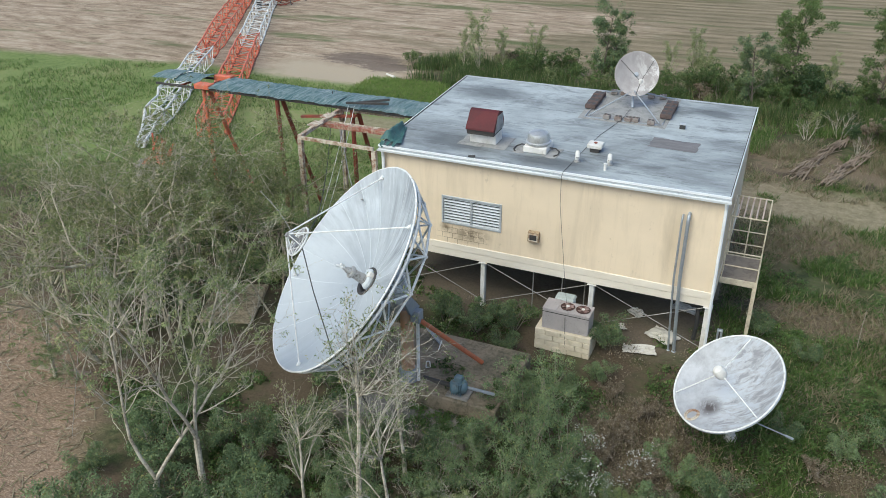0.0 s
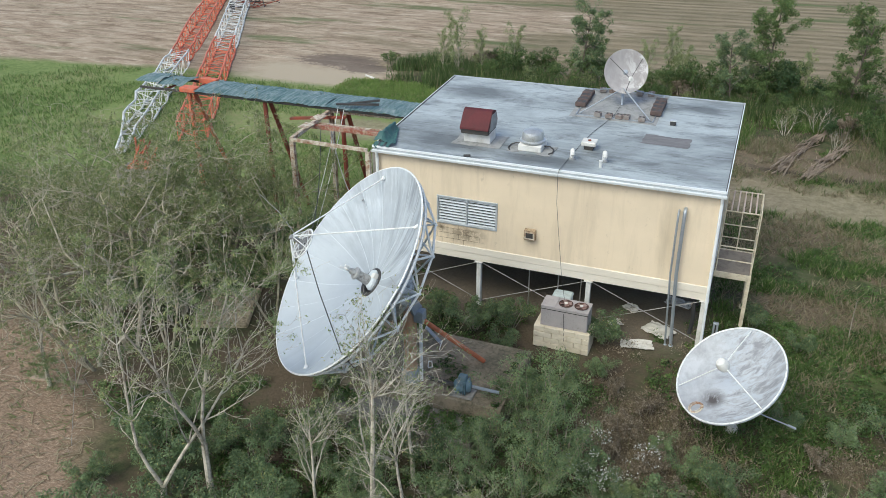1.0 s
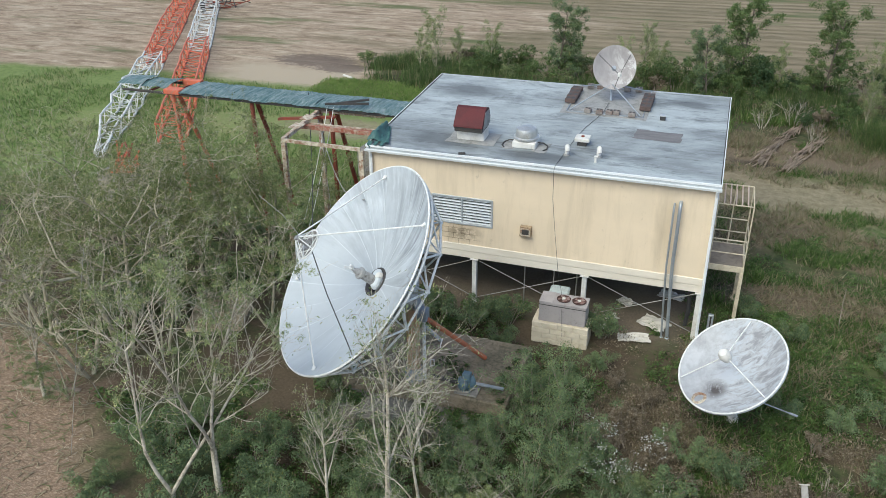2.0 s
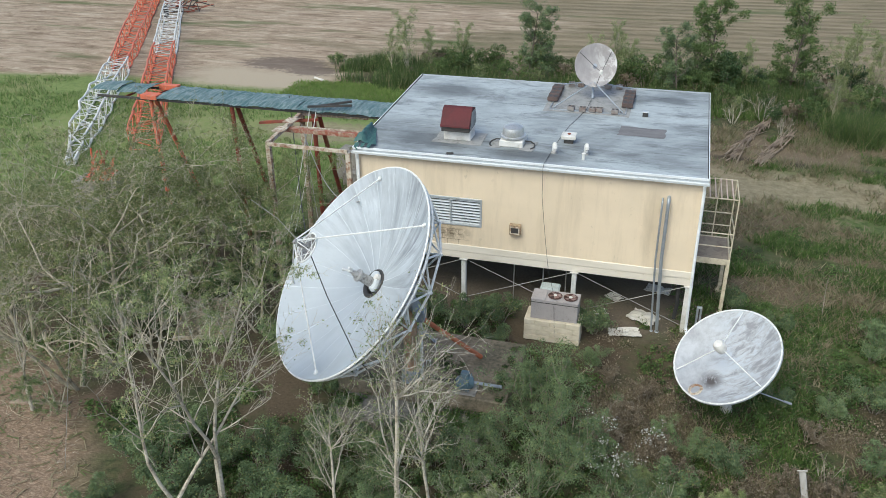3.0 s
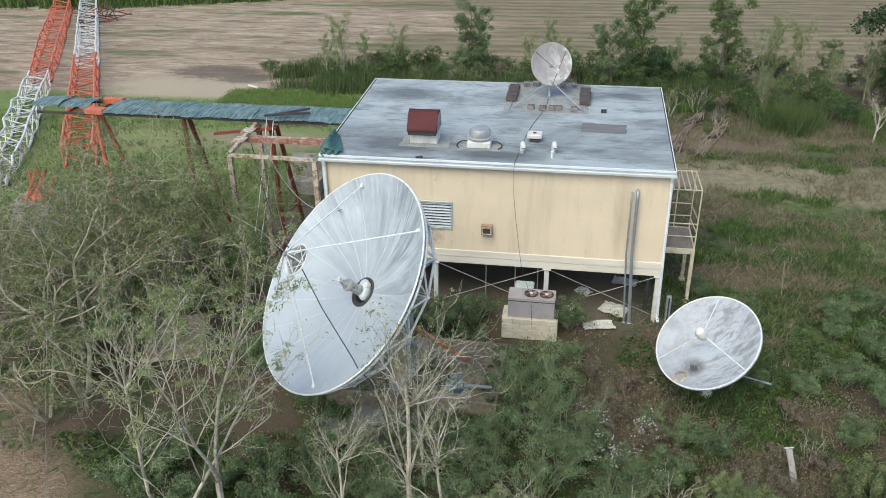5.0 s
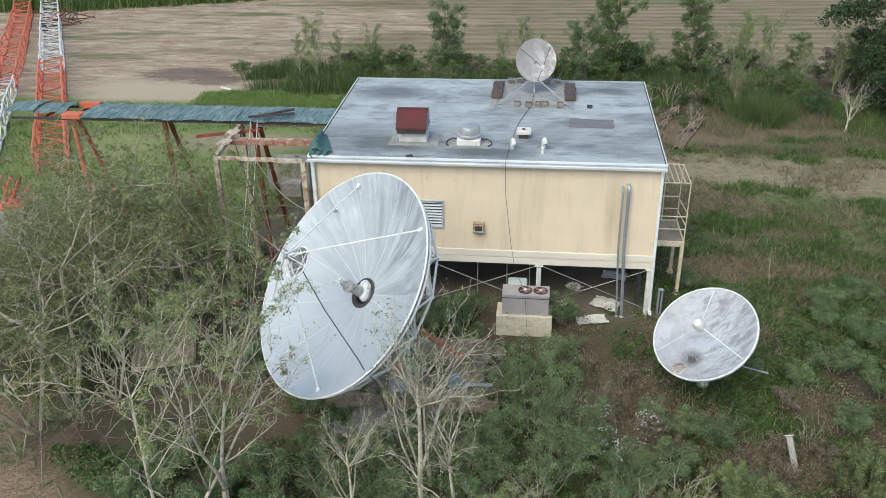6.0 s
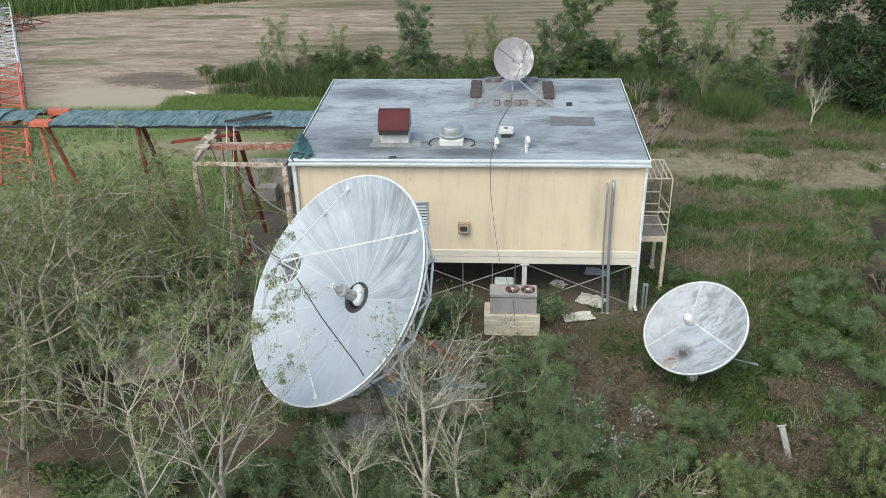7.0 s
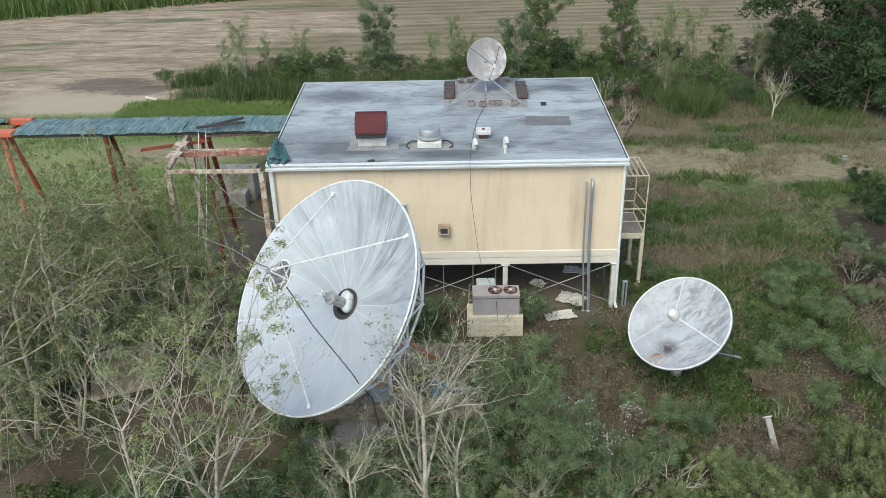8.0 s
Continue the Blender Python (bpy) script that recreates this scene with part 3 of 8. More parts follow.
# ---------------------------------------------------------------- builders
def thing(name, loc, label, category, group="", kind="", turn=0.0):
    ob = new(name)
    ob.empty_display_size = 0.2
    ob.matrix_basis = pose(*loc, 0, 0, turn)
    return tagged(ob, label, category, group, kind)


def finish(me, material, smooth=False):
    me.materials.append(material)
    if smooth:
        me.shade_smooth()
        me.set_sharp_from_angle(angle=radians(38))
    return me


def part(name, bm, material, parent, label="", smooth=False):
    """Links a bmesh as one mesh under a thing or under a part."""
    me = bpy.data.meshes.new(name)
    bmesh.ops.recalc_face_normals(bm, faces=bm.faces)
    bm.to_mesh(me)
    bm.free()
    ob = new(name, finish(me, material, smooth))
    ob.parent = parent
    if label:
        ob["label"] = label
    return ob


def share(name, me, parent, m=None):
    ob = new(name, me)
    ob.parent = parent
    if m is not None:
        ob.matrix_basis = m
    return ob


def box(bm, lo, hi, bevel=0.0, m=None):
    """A box between two corners, with its edges taken off."""
    lo, hi = Vector(lo), Vector(hi)
    r = bmesh.ops.create_cube(bm, size=1.0)
    vs = r["verts"]
    for v in vs:
        v.co = Vector([lo[i] + (v.co[i] + 0.5) * (hi[i] - lo[i]) for i in range(3)])
    if bevel > 0:
        es = list({e for v in vs for e in v.link_edges})
        out = bmesh.ops.bevel(bm, geom=es, offset=bevel, segments=1, affect="EDGES", profile=0.5)
        vs = list({v for f in out["faces"] for v in f.verts} | {v for v in vs if v.is_valid})
    if m is not None:
        for v in vs:
            v.co = m @ v.co
    return bm


def rod(bm, a, b, r0, r1=None, n=8, caps=True):
    """A round bar from a to b, tapering from r0 to r1."""
    a, b = Vector(a), Vector(b)
    r1 = r0 if r1 is None else r1
    d = (b - a).normalized()
    u = d.orthogonal().normalized()
    w = d.cross(u)
    rings = []
    for p, r in ((a, r0), (b, r1)):
        rings.append([bm.verts.new(p + (u * math.cos(2 * math.pi * k / n) + w * math.sin(2 * math.pi * k / n)) * r) for k in range(n)])
    for k in range(n):
        bm.faces.new((rings[0][k], rings[0][(k + 1) % n], rings[1][(k + 1) % n], rings[1][k]))
    if caps:
        bm.faces.new(rings[0][::-1])
        bm.faces.new(rings[1])
    return bm


def tube(bm, pts, r, n=6):
    """A round tube along a line of points."""
    pts = [Vector(p) for p in pts]
    prev = None
    up = None
    for i, p in enumerate(pts):
        d = (pts[min(i + 1, len(pts) - 1)] - pts[max(i - 1, 0)]).normalized()
        u = d.orthogonal().normalized() if up is None else (up - d * up.dot(d)).normalized()
        up = u
        w = d.cross(u)
        ring = [bm.verts.new(p + (u * math.cos(2 * math.pi * k / n) + w * math.sin(2 * math.pi * k / n)) * r) for k in range(n)]
        if prev:
            for k in range(n):
                bm.faces.new((prev[k], prev[(k + 1) % n], ring[(k + 1) % n], ring[k]))
        else:
            bm.faces.new(ring[::-1])
        prev = ring
    bm.faces.new(prev)
    return bm


def lathe(bm, profile, n=24, m=None):
    """A turned shape from (radius, height) pairs."""
    rings = []
    for r, z in profile:
        rings.append([bm.verts.new(Vector((r * math.cos(2 * math.pi * k / n), r * math.sin(2 * math.pi * k / n), z))) for k in range(n)])
    for a, b in zip(rings, rings[1:]):
        for k in range(n):
            bm.faces.new((a[k], a[(k + 1) % n], b[(k + 1) % n], b[k]))
    for ring, rev in ((rings[0], True), (rings[-1], False)):
        bm.faces.new(ring[::-1] if rev else ring)
    if m is not None:
        for ring in rings:
            for v in ring:
                v.co = m @ v.co
    return bm


def sag(a, b, drop, n=14, sway=(0, 0, 0)):
    a, b, sway = Vector(a), Vector(b), Vector(sway)
    return [a.lerp(b, k / n) + (Vector((0, 0, -drop)) + sway) * (4 * (k / n) * (1 - k / n)) for k in range(n + 1)]


def B():
    return bmesh.new()


def mesh_from(name, verts, faces, material, smooth=False):
    me = bpy.data.meshes.new(name)
    me.from_pydata([tuple(v) for v in verts], [], faces)
    return finish(me, material, smooth)


# ---------------------------------------------------------------- ground: one sheet to the horizon
def lift(x, y):
    """Height of the ground: a low mound under the building, and small unevenness."""
    h = 0.27 * math.exp(-((x - 2.0) / 9.0) ** 4 - ((y - 3.0) / 6.5) ** 4)
    near = math.exp(-((x + 2) / 40.0) ** 4 - ((y - 8) / 45.0) ** 4)
    h += near * 0.10 * noise.noise((x * 0.23, y * 0.23, 3.1)) + near * 0.05 * noise.noise((x * 0.9, y * 0.9, 7.7))
    return h


def build_ground():
    def axis(lo, hi, step):
        mid = [lo + step * k for k in range(int(round((hi - lo) / step)) + 1)]
        out, gap, left, right = [], step, lo, hi
        pre, post = [], []
        while right < 2600:
            gap *= 1.35
            left -= gap
            right += gap
            pre.append(left)
            post.append(right)
        return pre[::-1] + mid + post
    xs, ys = axis(-46.0, 34.0, 0.5), axis(-30.0, 62.0, 0.5)
    verts = [(x, y, lift(x, y)) for y in ys for x in xs]
    w = len(xs)
    faces = [(j * w + i, j * w + i + 1, (j + 1) * w + i + 1, (j + 1) * w + i) for j in range(len(ys) - 1) for i in range(w - 1)]
    me = mesh_from("ground", verts, faces, M_EARTH, True)
    return tagged(new("ground", me), "weedy ground with bare soil, lawn and a harvested field", "ground", kind="structure")


build_ground()


# ---------------------------------------------------------------- the raised equipment building
FX, BX, FY, BY = -6.02, 6.02, 0.2, 8.2       # outside faces of the walls
Z_BEAM, Z_BAND, Z_WALL = 2.10, 2.38, 2.64     # underside of the floor, step in the band, foot of the wall
ROOF_F, ROOF_B = 6.10, 6.65                   # top of the roof at the front and at the back


def roof_z(y):
    return ROOF_F + (ROOF_B - ROOF_F) * y / 8.36


def prism(bm, quad_lo, quad_hi):
    a = [bm.verts.new(p) for p in quad_lo]
    b = [bm.verts.new(p) for p in quad_hi]
    bm.faces.new(a[::-1])
    bm.faces.new(b)
    for k in range(4):
        bm.faces.new((a[k], a[(k + 1) % 4], b[(k + 1) % 4], b[k]))
    return bm


def build_building():
    t = thing("equipment_building", (0, 0, 0), "buff painted block equipment building raised on white posts", "building")
    # front wall, with the louver's opening through it
    LX0, LX1, LZ0, LZ1 = -3.62, -1.42, 3.47, 4.45
    bm = B()
    gx, gz = (FX, LX0, LX1, BX), (Z_WALL, LZ0, LZ1, 5.92)
    grid = [[[bm.verts.new((x, y, z)) for x in gx] for z in gz] for y in (FY, FY + 0.2)]
    for j in range(3):
        for i in range(3):
            if (i, j) != (1, 1):
                for g, rev in ((grid[0], 1), (grid[1], -1)):
                    bm.faces.new((g[j][i], g[j][i + 1], g[j + 1][i + 1], g[j + 1][i])[::rev])
    rim_o = [(0, k) for k in range(3)] + [(k, 3) for k in range(3)] + [(3, 3 - k) for k in range(3)] + [(3 - k, 0) for k in range(3)]
    rim_i = [(1, 1), (1, 2), (2, 2), (2, 1)]
    for loop in (rim_o, rim_i):
        for (j0, i0), (j1, i1) in zip(loop, loop[1:] + loop[:1]):
            bm.faces.new((grid[0][j0][i0], grid[0][j1][i1], grid[1][j1][i1], grid[1][j0][i0]))
    part("wall", bm, M_WALL, t, "buff painted block wall with stains under a louver")
    for x0, x1 in ((FX, FX + 0.2), (BX - 0.2, BX)):
        bm = B()
        y0, y1 = FY + 0.202, BY - 0.202
        prism(bm, [(x0, y0, Z_WALL), (x1, y0, Z_WALL), (x1, y1, Z_WALL), (x0, y1, Z_WALL)],
              [(x0, y0, roof_z(y0) - 0.2), (x1, y0, roof_z(y0) - 0.2), (x1, y1, roof_z(y1) - 0.2), (x0, y1, roof_z(y1) - 0.2)])
        part("wall", bm, M_WALL, t)
    bm = B()
    box(bm, (FX, BY - 0.2, Z_WALL), (BX, BY, roof_z(BY) - 0.2))
    part("wall", bm, M_WALL, t)
    # floor, band and edge beams
    bm = B()
    box(bm, (FX + 0.12, FY + 0.12, Z_BAND), (BX - 0.12, BY - 0.12, Z_WALL - 0.004))
    part("floor_slab", bm, M_SLAB, t)
    for lo, hi in (((FX - 0.03, FY - 0.03, Z_BAND + 0.004), (BX + 0.03, FY + 0.117, Z_WALL)), ((FX - 0.03, BY - 0.117, Z_BAND + 0.004), (BX + 0.03, BY + 0.03, Z_WALL)),
                   ((FX - 0.03, FY + 0.12, Z_BAND + 0.004), (FX + 0.117, BY - 0.12, Z_WALL)), ((BX - 0.117, FY + 0.12, Z_BAND + 0.004), (BX + 0.03, BY - 0.12, Z_WALL))):
        bm = B()
        box(bm, lo, hi, 0.012)
        part("base_band", bm, M_BAND, t, "cream painted timber band")
    for lo, hi in (((FX - 0.01, FY - 0.01, Z_BEAM), (BX + 0.01, FY + 0.16, Z_BAND)), ((FX - 0.01, BY - 0.16, Z_BEAM), (BX + 0.01, BY + 0.01, Z_BAND)),
                   ((FX - 0.01, FY + 0.164, Z_BEAM), (FX + 0.16, BY - 0.164, Z_BAND)), ((BX - 0.16, FY + 0.164, Z_BEAM), (BX + 0.01, BY - 0.164, Z_BAND))):
        bm = B()
        box(bm, lo, hi, 0.015)
        part("edge_beam", bm, M_BAND, t, "cream floor beam")
    for k in range(1, 6):
        bm = B()
        x = FX + 12.04 * k / 6
        box(bm, (x - 0.06, FY + 0.17, Z_BEAM + 0.02), (x + 0.06, BY - 0.17, Z_BAND))
        part("joist", bm, M_DARK, t)
    # posts
    for y in (FY + 0.07, 4.2, BY - 0.09):
        for x in (FX + 0.09, -2.03, 2.03, BX - 0.09):
            bm = B()
            box(bm, (x - 0.085, y - 0.085, lift(x, y) - 0.2), (x + 0.085, y + 0.085, Z_BEAM - 0.002), 0.012)
            box(bm, (x - 0.15, y - 0.15, Z_BEAM - 0.03), (x + 0.15, y + 0.15, Z_BEAM - 0.004))
            part("post", bm, M_WHITE if y < 1 else M_SLAB, t)
    # crossed brace rods along the front
    xs = [FX + 0.09, -2.03, 2.03, BX - 0.09]
    for x0, x1 in zip(xs, xs[1:]):
        for za, zb in ((0.45, 2.02), (2.02, 0.45)):
            bm = B()
            rod(bm, (x0 + 0.07, FY + 0.08 + 0.02 * (za > 1), za), (x1 - 0.07, FY + 0.08 + 0.02 * (za > 1), zb), 0.014, n=6)
            part("brace_rod", bm, M_WIRE, t)
    for x, z in ((-0.21, 0.35), (0.87, 0.4), (1.7, 0.5)):
        bm = B()
        rod(bm, (x, 0.6, lift(x, 0.6) - 0.05), (x, 0.6, Z_BEAM + 0.2), 0.022, n=8)
        part("service_pipe", bm, M_WIRE, t)
    # roof slab and its metal edges
    bm = B()
    x0, x1, y0, y1 = -6.04, 6.04, 0.06, 8.30
    prism(bm, [(x0, y0, roof_z(y0) - 0.2), (x1, y0, roof_z(y0) - 0.2), (x1, y1, roof_z(y1) - 0.2), (x0, y1, roof_z(y1) - 0.2)],
          [(x0, y0, roof_z(y0) - 0.025), (x1, y0, roof_z(y0) - 0.025), (x1, y1, roof_z(y1) - 0.025), (x0, y1, roof_z(y1) - 0.025)])
    part("roof", bm, M_ROOF, t, "grey stained flat roof sheet with dark laps")
    def edge(a, b, out, w, top, low):
        a, b, out = Vector(a), Vector(b), Vector(out)
        bm = B()
        lo, hi = Vector((0, 0, low)), Vector((0, 0, top))
        prism(bm, [a + lo, b + lo, b + out * w + lo, a + out * w + lo], [a + hi, b + hi, b + out * w + hi, a + out * w + hi])
        return bm
    zf, zb = roof_z(0), roof_z(8.36)
    part("roof_edge", edge((-6.1, 0.002, zf), (6.1, 0.002, zf), (0, 1, 0), 0.056, 0.012, -0.055), M_TRIM, t, "white metal roof edge")
    part("fascia", edge((-6.08, 0.022, zf), (6.08, 0.022, zf), (0, 1, 0), 0.036, -0.058, -0.24), M_LOUVER, t, "bluish grey fascia")
    part("roof_edge", edge((-6.1, 8.304, zb), (6.1, 8.304, zb), (0, 1, 0), 0.045, 0.010, -0.16), M_LOUVER, t)
    for x in (-6.07, 6.043):
        part("edge_seal", edge((x, 0.06, roof_z(0.06)), (x, 8.30, roof_z(8.30)), (1, 0, 0), 0.027, 0.003, -0.15), M_DARK, t, "black sealed joint")
    part("roof_edge", edge((-6.1, 0.06, roof_z(0.06)), (-6.1, 8.30, roof_z(8.30)), (1, 0, 0), 0.028, 0.012, -0.16), M_TRIM, t)
    part("roof_edge", edge((6.072, 0.06, roof_z(0.06)), (6.072, 8.30, roof_z(8.30)), (1, 0, 0), 0.028, 0.012, -0.16), M_TRIM, t)
    # gutter: an open trough hung on the front edge
    bm = B()
    prof = [(0.02, 0.0), (0.02, -0.085), (-0.05, -0.085), (-0.075, -0.005), (-0.065, -0.005), (-0.043, -0.077), (0.012, -0.077), (0.012, 0.0)]
    rows = [[bm.verts.new((x, -0.002 + dy, zf - 0.13 + dz)) for dy, dz in prof] for x in (-6.12, 6.12)]
    for k in range(len(prof)):
        bm.faces.new((rows[0][k], rows[0][(k + 1) % 8], rows[1][(k + 1) % 8], rows[1][k]))
    bm.faces.new(rows[0][::-1])
    bm.faces.new(rows[1])
    part("gutter", bm, M_TRIM, t, "white metal gutter")
    bm = B()
    box(bm, (-6.0, 0.062, 5.86), (6.0, FY - 0.002, 5.93))
    part("soffit_board", bm, M_WHITE, t)
    # downspouts at the two front corners
    for x, s in ((5.985, 1), (-5.93, -1)):
        bm = B()
        tube(bm, [(x, -0.015, zf - 0.2), (x, 0.04, zf - 0.33), (x + 0.01 * s, 0.09, zf - 0.45), (x + 0.02 * s, 0.10, 2.9), (x + 0.03 * s, 0.09, 2.3), (x + 0.05 * s, 0.1, 0.5), (x + 0.09 * s, -0.03, 0.36)], 0.052, 8)
        part("downspout", bm, M_TRIM, t, "white downspout pipe")
    for x in (BX + 0.004, FX - 0.004):
        bm = B()
        box(bm, (x - 0.05, FY - 0.012, Z_WALL + 0.004), (x + 0.012, FY + 0.06, 5.83), 0.006)
        part("corner_trim", bm, M_TRIM, t)
    # louver: frame, mullion and single slats
    # dark-coloured back panel stands in for the unlit space behind the slats
    lv = part("louver", box(B(), (LX0 + 0.02, FY + 0.15, LZ0 + 0.02), (LX1 - 0.02, FY + 0.19, LZ1 - 0.02)), M_DARK, t, "grey metal louver in two bays")
    for lo, hi in (((LX0 - 0.05, FY - 0.035, LZ0 - 0.05), (LX1 + 0.05, FY + 0.05, LZ0 + 0.02)), ((LX0 - 0.05, FY - 0.035, LZ1 - 0.02), (LX1 + 0.05, FY + 0.05, LZ1 + 0.05)),
                   ((LX0 - 0.05, FY - 0.035, LZ0 + 0.022), (LX0 + 0.02, FY + 0.05, LZ1 - 0.022)), ((LX1 - 0.02, FY - 0.035, LZ0 + 0.022), (LX1 + 0.05, FY + 0.05, LZ1 - 0.022)),
                   (((LX0 + LX1) / 2 - 0.03, FY - 0.03, LZ0 + 0.022), ((LX0 + LX1) / 2 + 0.03, FY + 0.05, LZ1 - 0.022))):
        part("frame", box(B(), lo, hi, 0.006), M_LOUVER, lv)
    n = 9
    for k in range(n):
        z = LZ0 + 0.06 + (LZ1 - LZ0 - 0.1) * k / (n - 1)
        for a, b in ((LX0 + 0.022, (LX0 + LX1) / 2 - 0.032), ((LX0 + LX1) / 2 + 0.032, LX1 - 0.022)):
            bm = B()
            prism(bm, [(a, FY - 0.018, z - 0.028), (b, FY - 0.018, z - 0.028), (b, FY + 0.045, z + 0.020), (a, FY + 0.045, z + 0.020)],
                  [(a, FY - 0.018, z - 0.018), (b, FY - 0.018, z - 0.018), (b, FY + 0.045, z + 0.030), (a, FY + 0.045, z + 0.030)])
            part("slat", bm, M_LOUVER, lv)
    return t


build_building()


def build_junction_box():
    t = thing("wall_vent_hood", (-0.14, FY, 3.53), "small rusty beige vent hood on the buff wall", "vent")
    bm = B()
    prism(bm, [(-0.2, -0.16, -0.18), (0.2, -0.16, -0.18), (0.2, -0.002, -0.2), (-0.2, -0.002, -0.2)], [(-0.2, -0.13, 0.16), (0.2, -0.13, 0.16), (0.2, -0.002, 0.2), (-0.2, -0.002, 0.2)])
    part("hood", bm, M_HOOD, t)
    for lo, hi in (((-0.17, -0.175, -0.15), (0.17, -0.155, -0.11)), ((-0.17, -0.168, 0.09), (0.17, -0.14, 0.13)), ((-0.17, -0.172, -0.108), (-0.13, -0.145, 0.088)), ((0.13, -0.172, -0.108), (0.17, -0.145, 0.088))):
        part("rim", box(B(), lo, hi), M_FRAME, t)
    # solid plate, coloured dark in place of the shaded hollow
    part("opening", box(B(), (-0.125, -0.163, -0.105), (0.125, -0.15, 0.085)), M_DARK, t)


build_junction_box()


def build_conduits():
    """Two risers that bend into the wall near its top."""
    for x, r, zt in ((4.74, 0.034, 5.22), (4.93, 0.058, 5.30)):
        t = thing("conduit_riser", (x, 0.0, 0.0), "galvanised conduit riser bending into the wall", "pipe", "conduit risers")
        bm = B()
        pts = [(0.15, 0.05, 0.1), (0.1, 0.0, 1.0), (0.0, 0.0, 3.0), (0.0, 0.0, zt - 0.2), (0.0, 0.02, zt - 0.08), (0.0, 0.07, zt - 0.01), (0.0, 0.14, zt), (0.0, FY + 0.02, zt)]
        tube(bm, pts, r, 10)
        part("pipe", bm, M_GALV, t, smooth=True)
        part("base_flange", lathe(B(), [(r + 0.05, 0.1), (r + 0.05, 0.2), (r + 0.01, 0.24)], 12, Matrix.Translation((0.145, 0.045, 0))), M_GALV, t)


build_conduits()


def build_cage():
    """Entry landing with a barred cage on it, at the side wall."""
    t = thing("entry_cage", (6.06, 1.7, 0.3), "cream steel entry landing with a barred cage on legs", "platform")
    W, D, ZP, ZT = 1.22, 1.95, 2.2, 4.5
    part("deck", box(B(), (0.0, 0.06, ZP - 0.05), (W - 0.06, D - 0.06, ZP), 0.008), M_DECK, t, "worn brown deck plate")
    for lo, hi in (((0.0, 0.0, ZP - 0.2), (W, 0.056, ZP + 0.02)), ((0.0, D - 0.056, ZP - 0.2), (W, D, ZP + 0.02)), ((W - 0.056, 0.06, ZP - 0.2), (W, D - 0.06, ZP + 0.02))):
        part("deck_beam", box(B(), lo, hi, 0.008), M_CREAM, t)
    for x, y in ((W - 0.06, 0.06), (W - 0.06, D - 0.06)):
        bm = B()
        box(bm, (x - 0.065, y - 0.065, -0.25), (x + 0.065, y + 0.065, ZP - 0.2), 0.01)
        box(bm, (x - 0.12, y - 0.12, -0.3), (x + 0.12, y + 0.12, 0.03))
        part("leg", bm, M_CREAM, t)
    def bar(name, a, b, r=0.024):
        part(name, rod(B(), a, b, r, n=6), M_CREAM, t)
    for x, y in ((0.04, 0.03), (W - 0.03, 0.03), (W - 0.03, D - 0.03), (0.04, D - 0.03), (W * 0.5, D - 0.03)):
        bar("post", (x, y, ZP + 0.02), (x, y, ZT))
    for z in (ZT,):
        bar("rail", (0.04, 0.03, z), (W - 0.03, 0.03, z)), bar("rail", (0.04, D - 0.03, z), (W - 0.03, D - 0.03, z))
        bar("rail", (0.04, 0.03, z), (0.04, D - 0.03, z)), bar("rail", (W - 0.03, 0.03, z), (W - 0.03, D - 0.03, z))
    for z in (ZP + 0.5, ZP + 1.0):
        bar("rail", (0.04, 0.03, z), (W - 0.03, 0.03, z))
        bar("rail", (W - 0.03, D - 0.03, z), (0.04, D - 0.03, z))
        bar("rail", (W - 0.03, 0.03, z + 0.15), (W - 0.03, D - 0.03, z - 0.1))
    for k in range(1, 6):
        x = 0.04 + (W - 0.07) * k / 6
        part("roof_bar", rod(B(), (x, 0.03, ZT + 0.02), (x, D - 0.03, ZT + 0.02), 0.026, n=6), M_PINK, t, "faded pinkish bar")
    for k in range(1, 4):
        y = 0.1 + 0.14 * k
        bar("side_bar", (0.05, y, ZP + 0.02), (0.05, y, ZT), 0.014)


build_cage()


# ---------------------------------------------------------------- dishes
def bowl_z(r, R, depth):
    return depth * (r / R) ** 2


def axis_frame(n, up_hint):
    n = Vector(n).normalized()
    u = Vector(up_hint)
    u = (u - n * u.dot(n)).normalized()
    v = n.cross(u)
    return Matrix((u, v, n)).transposed()


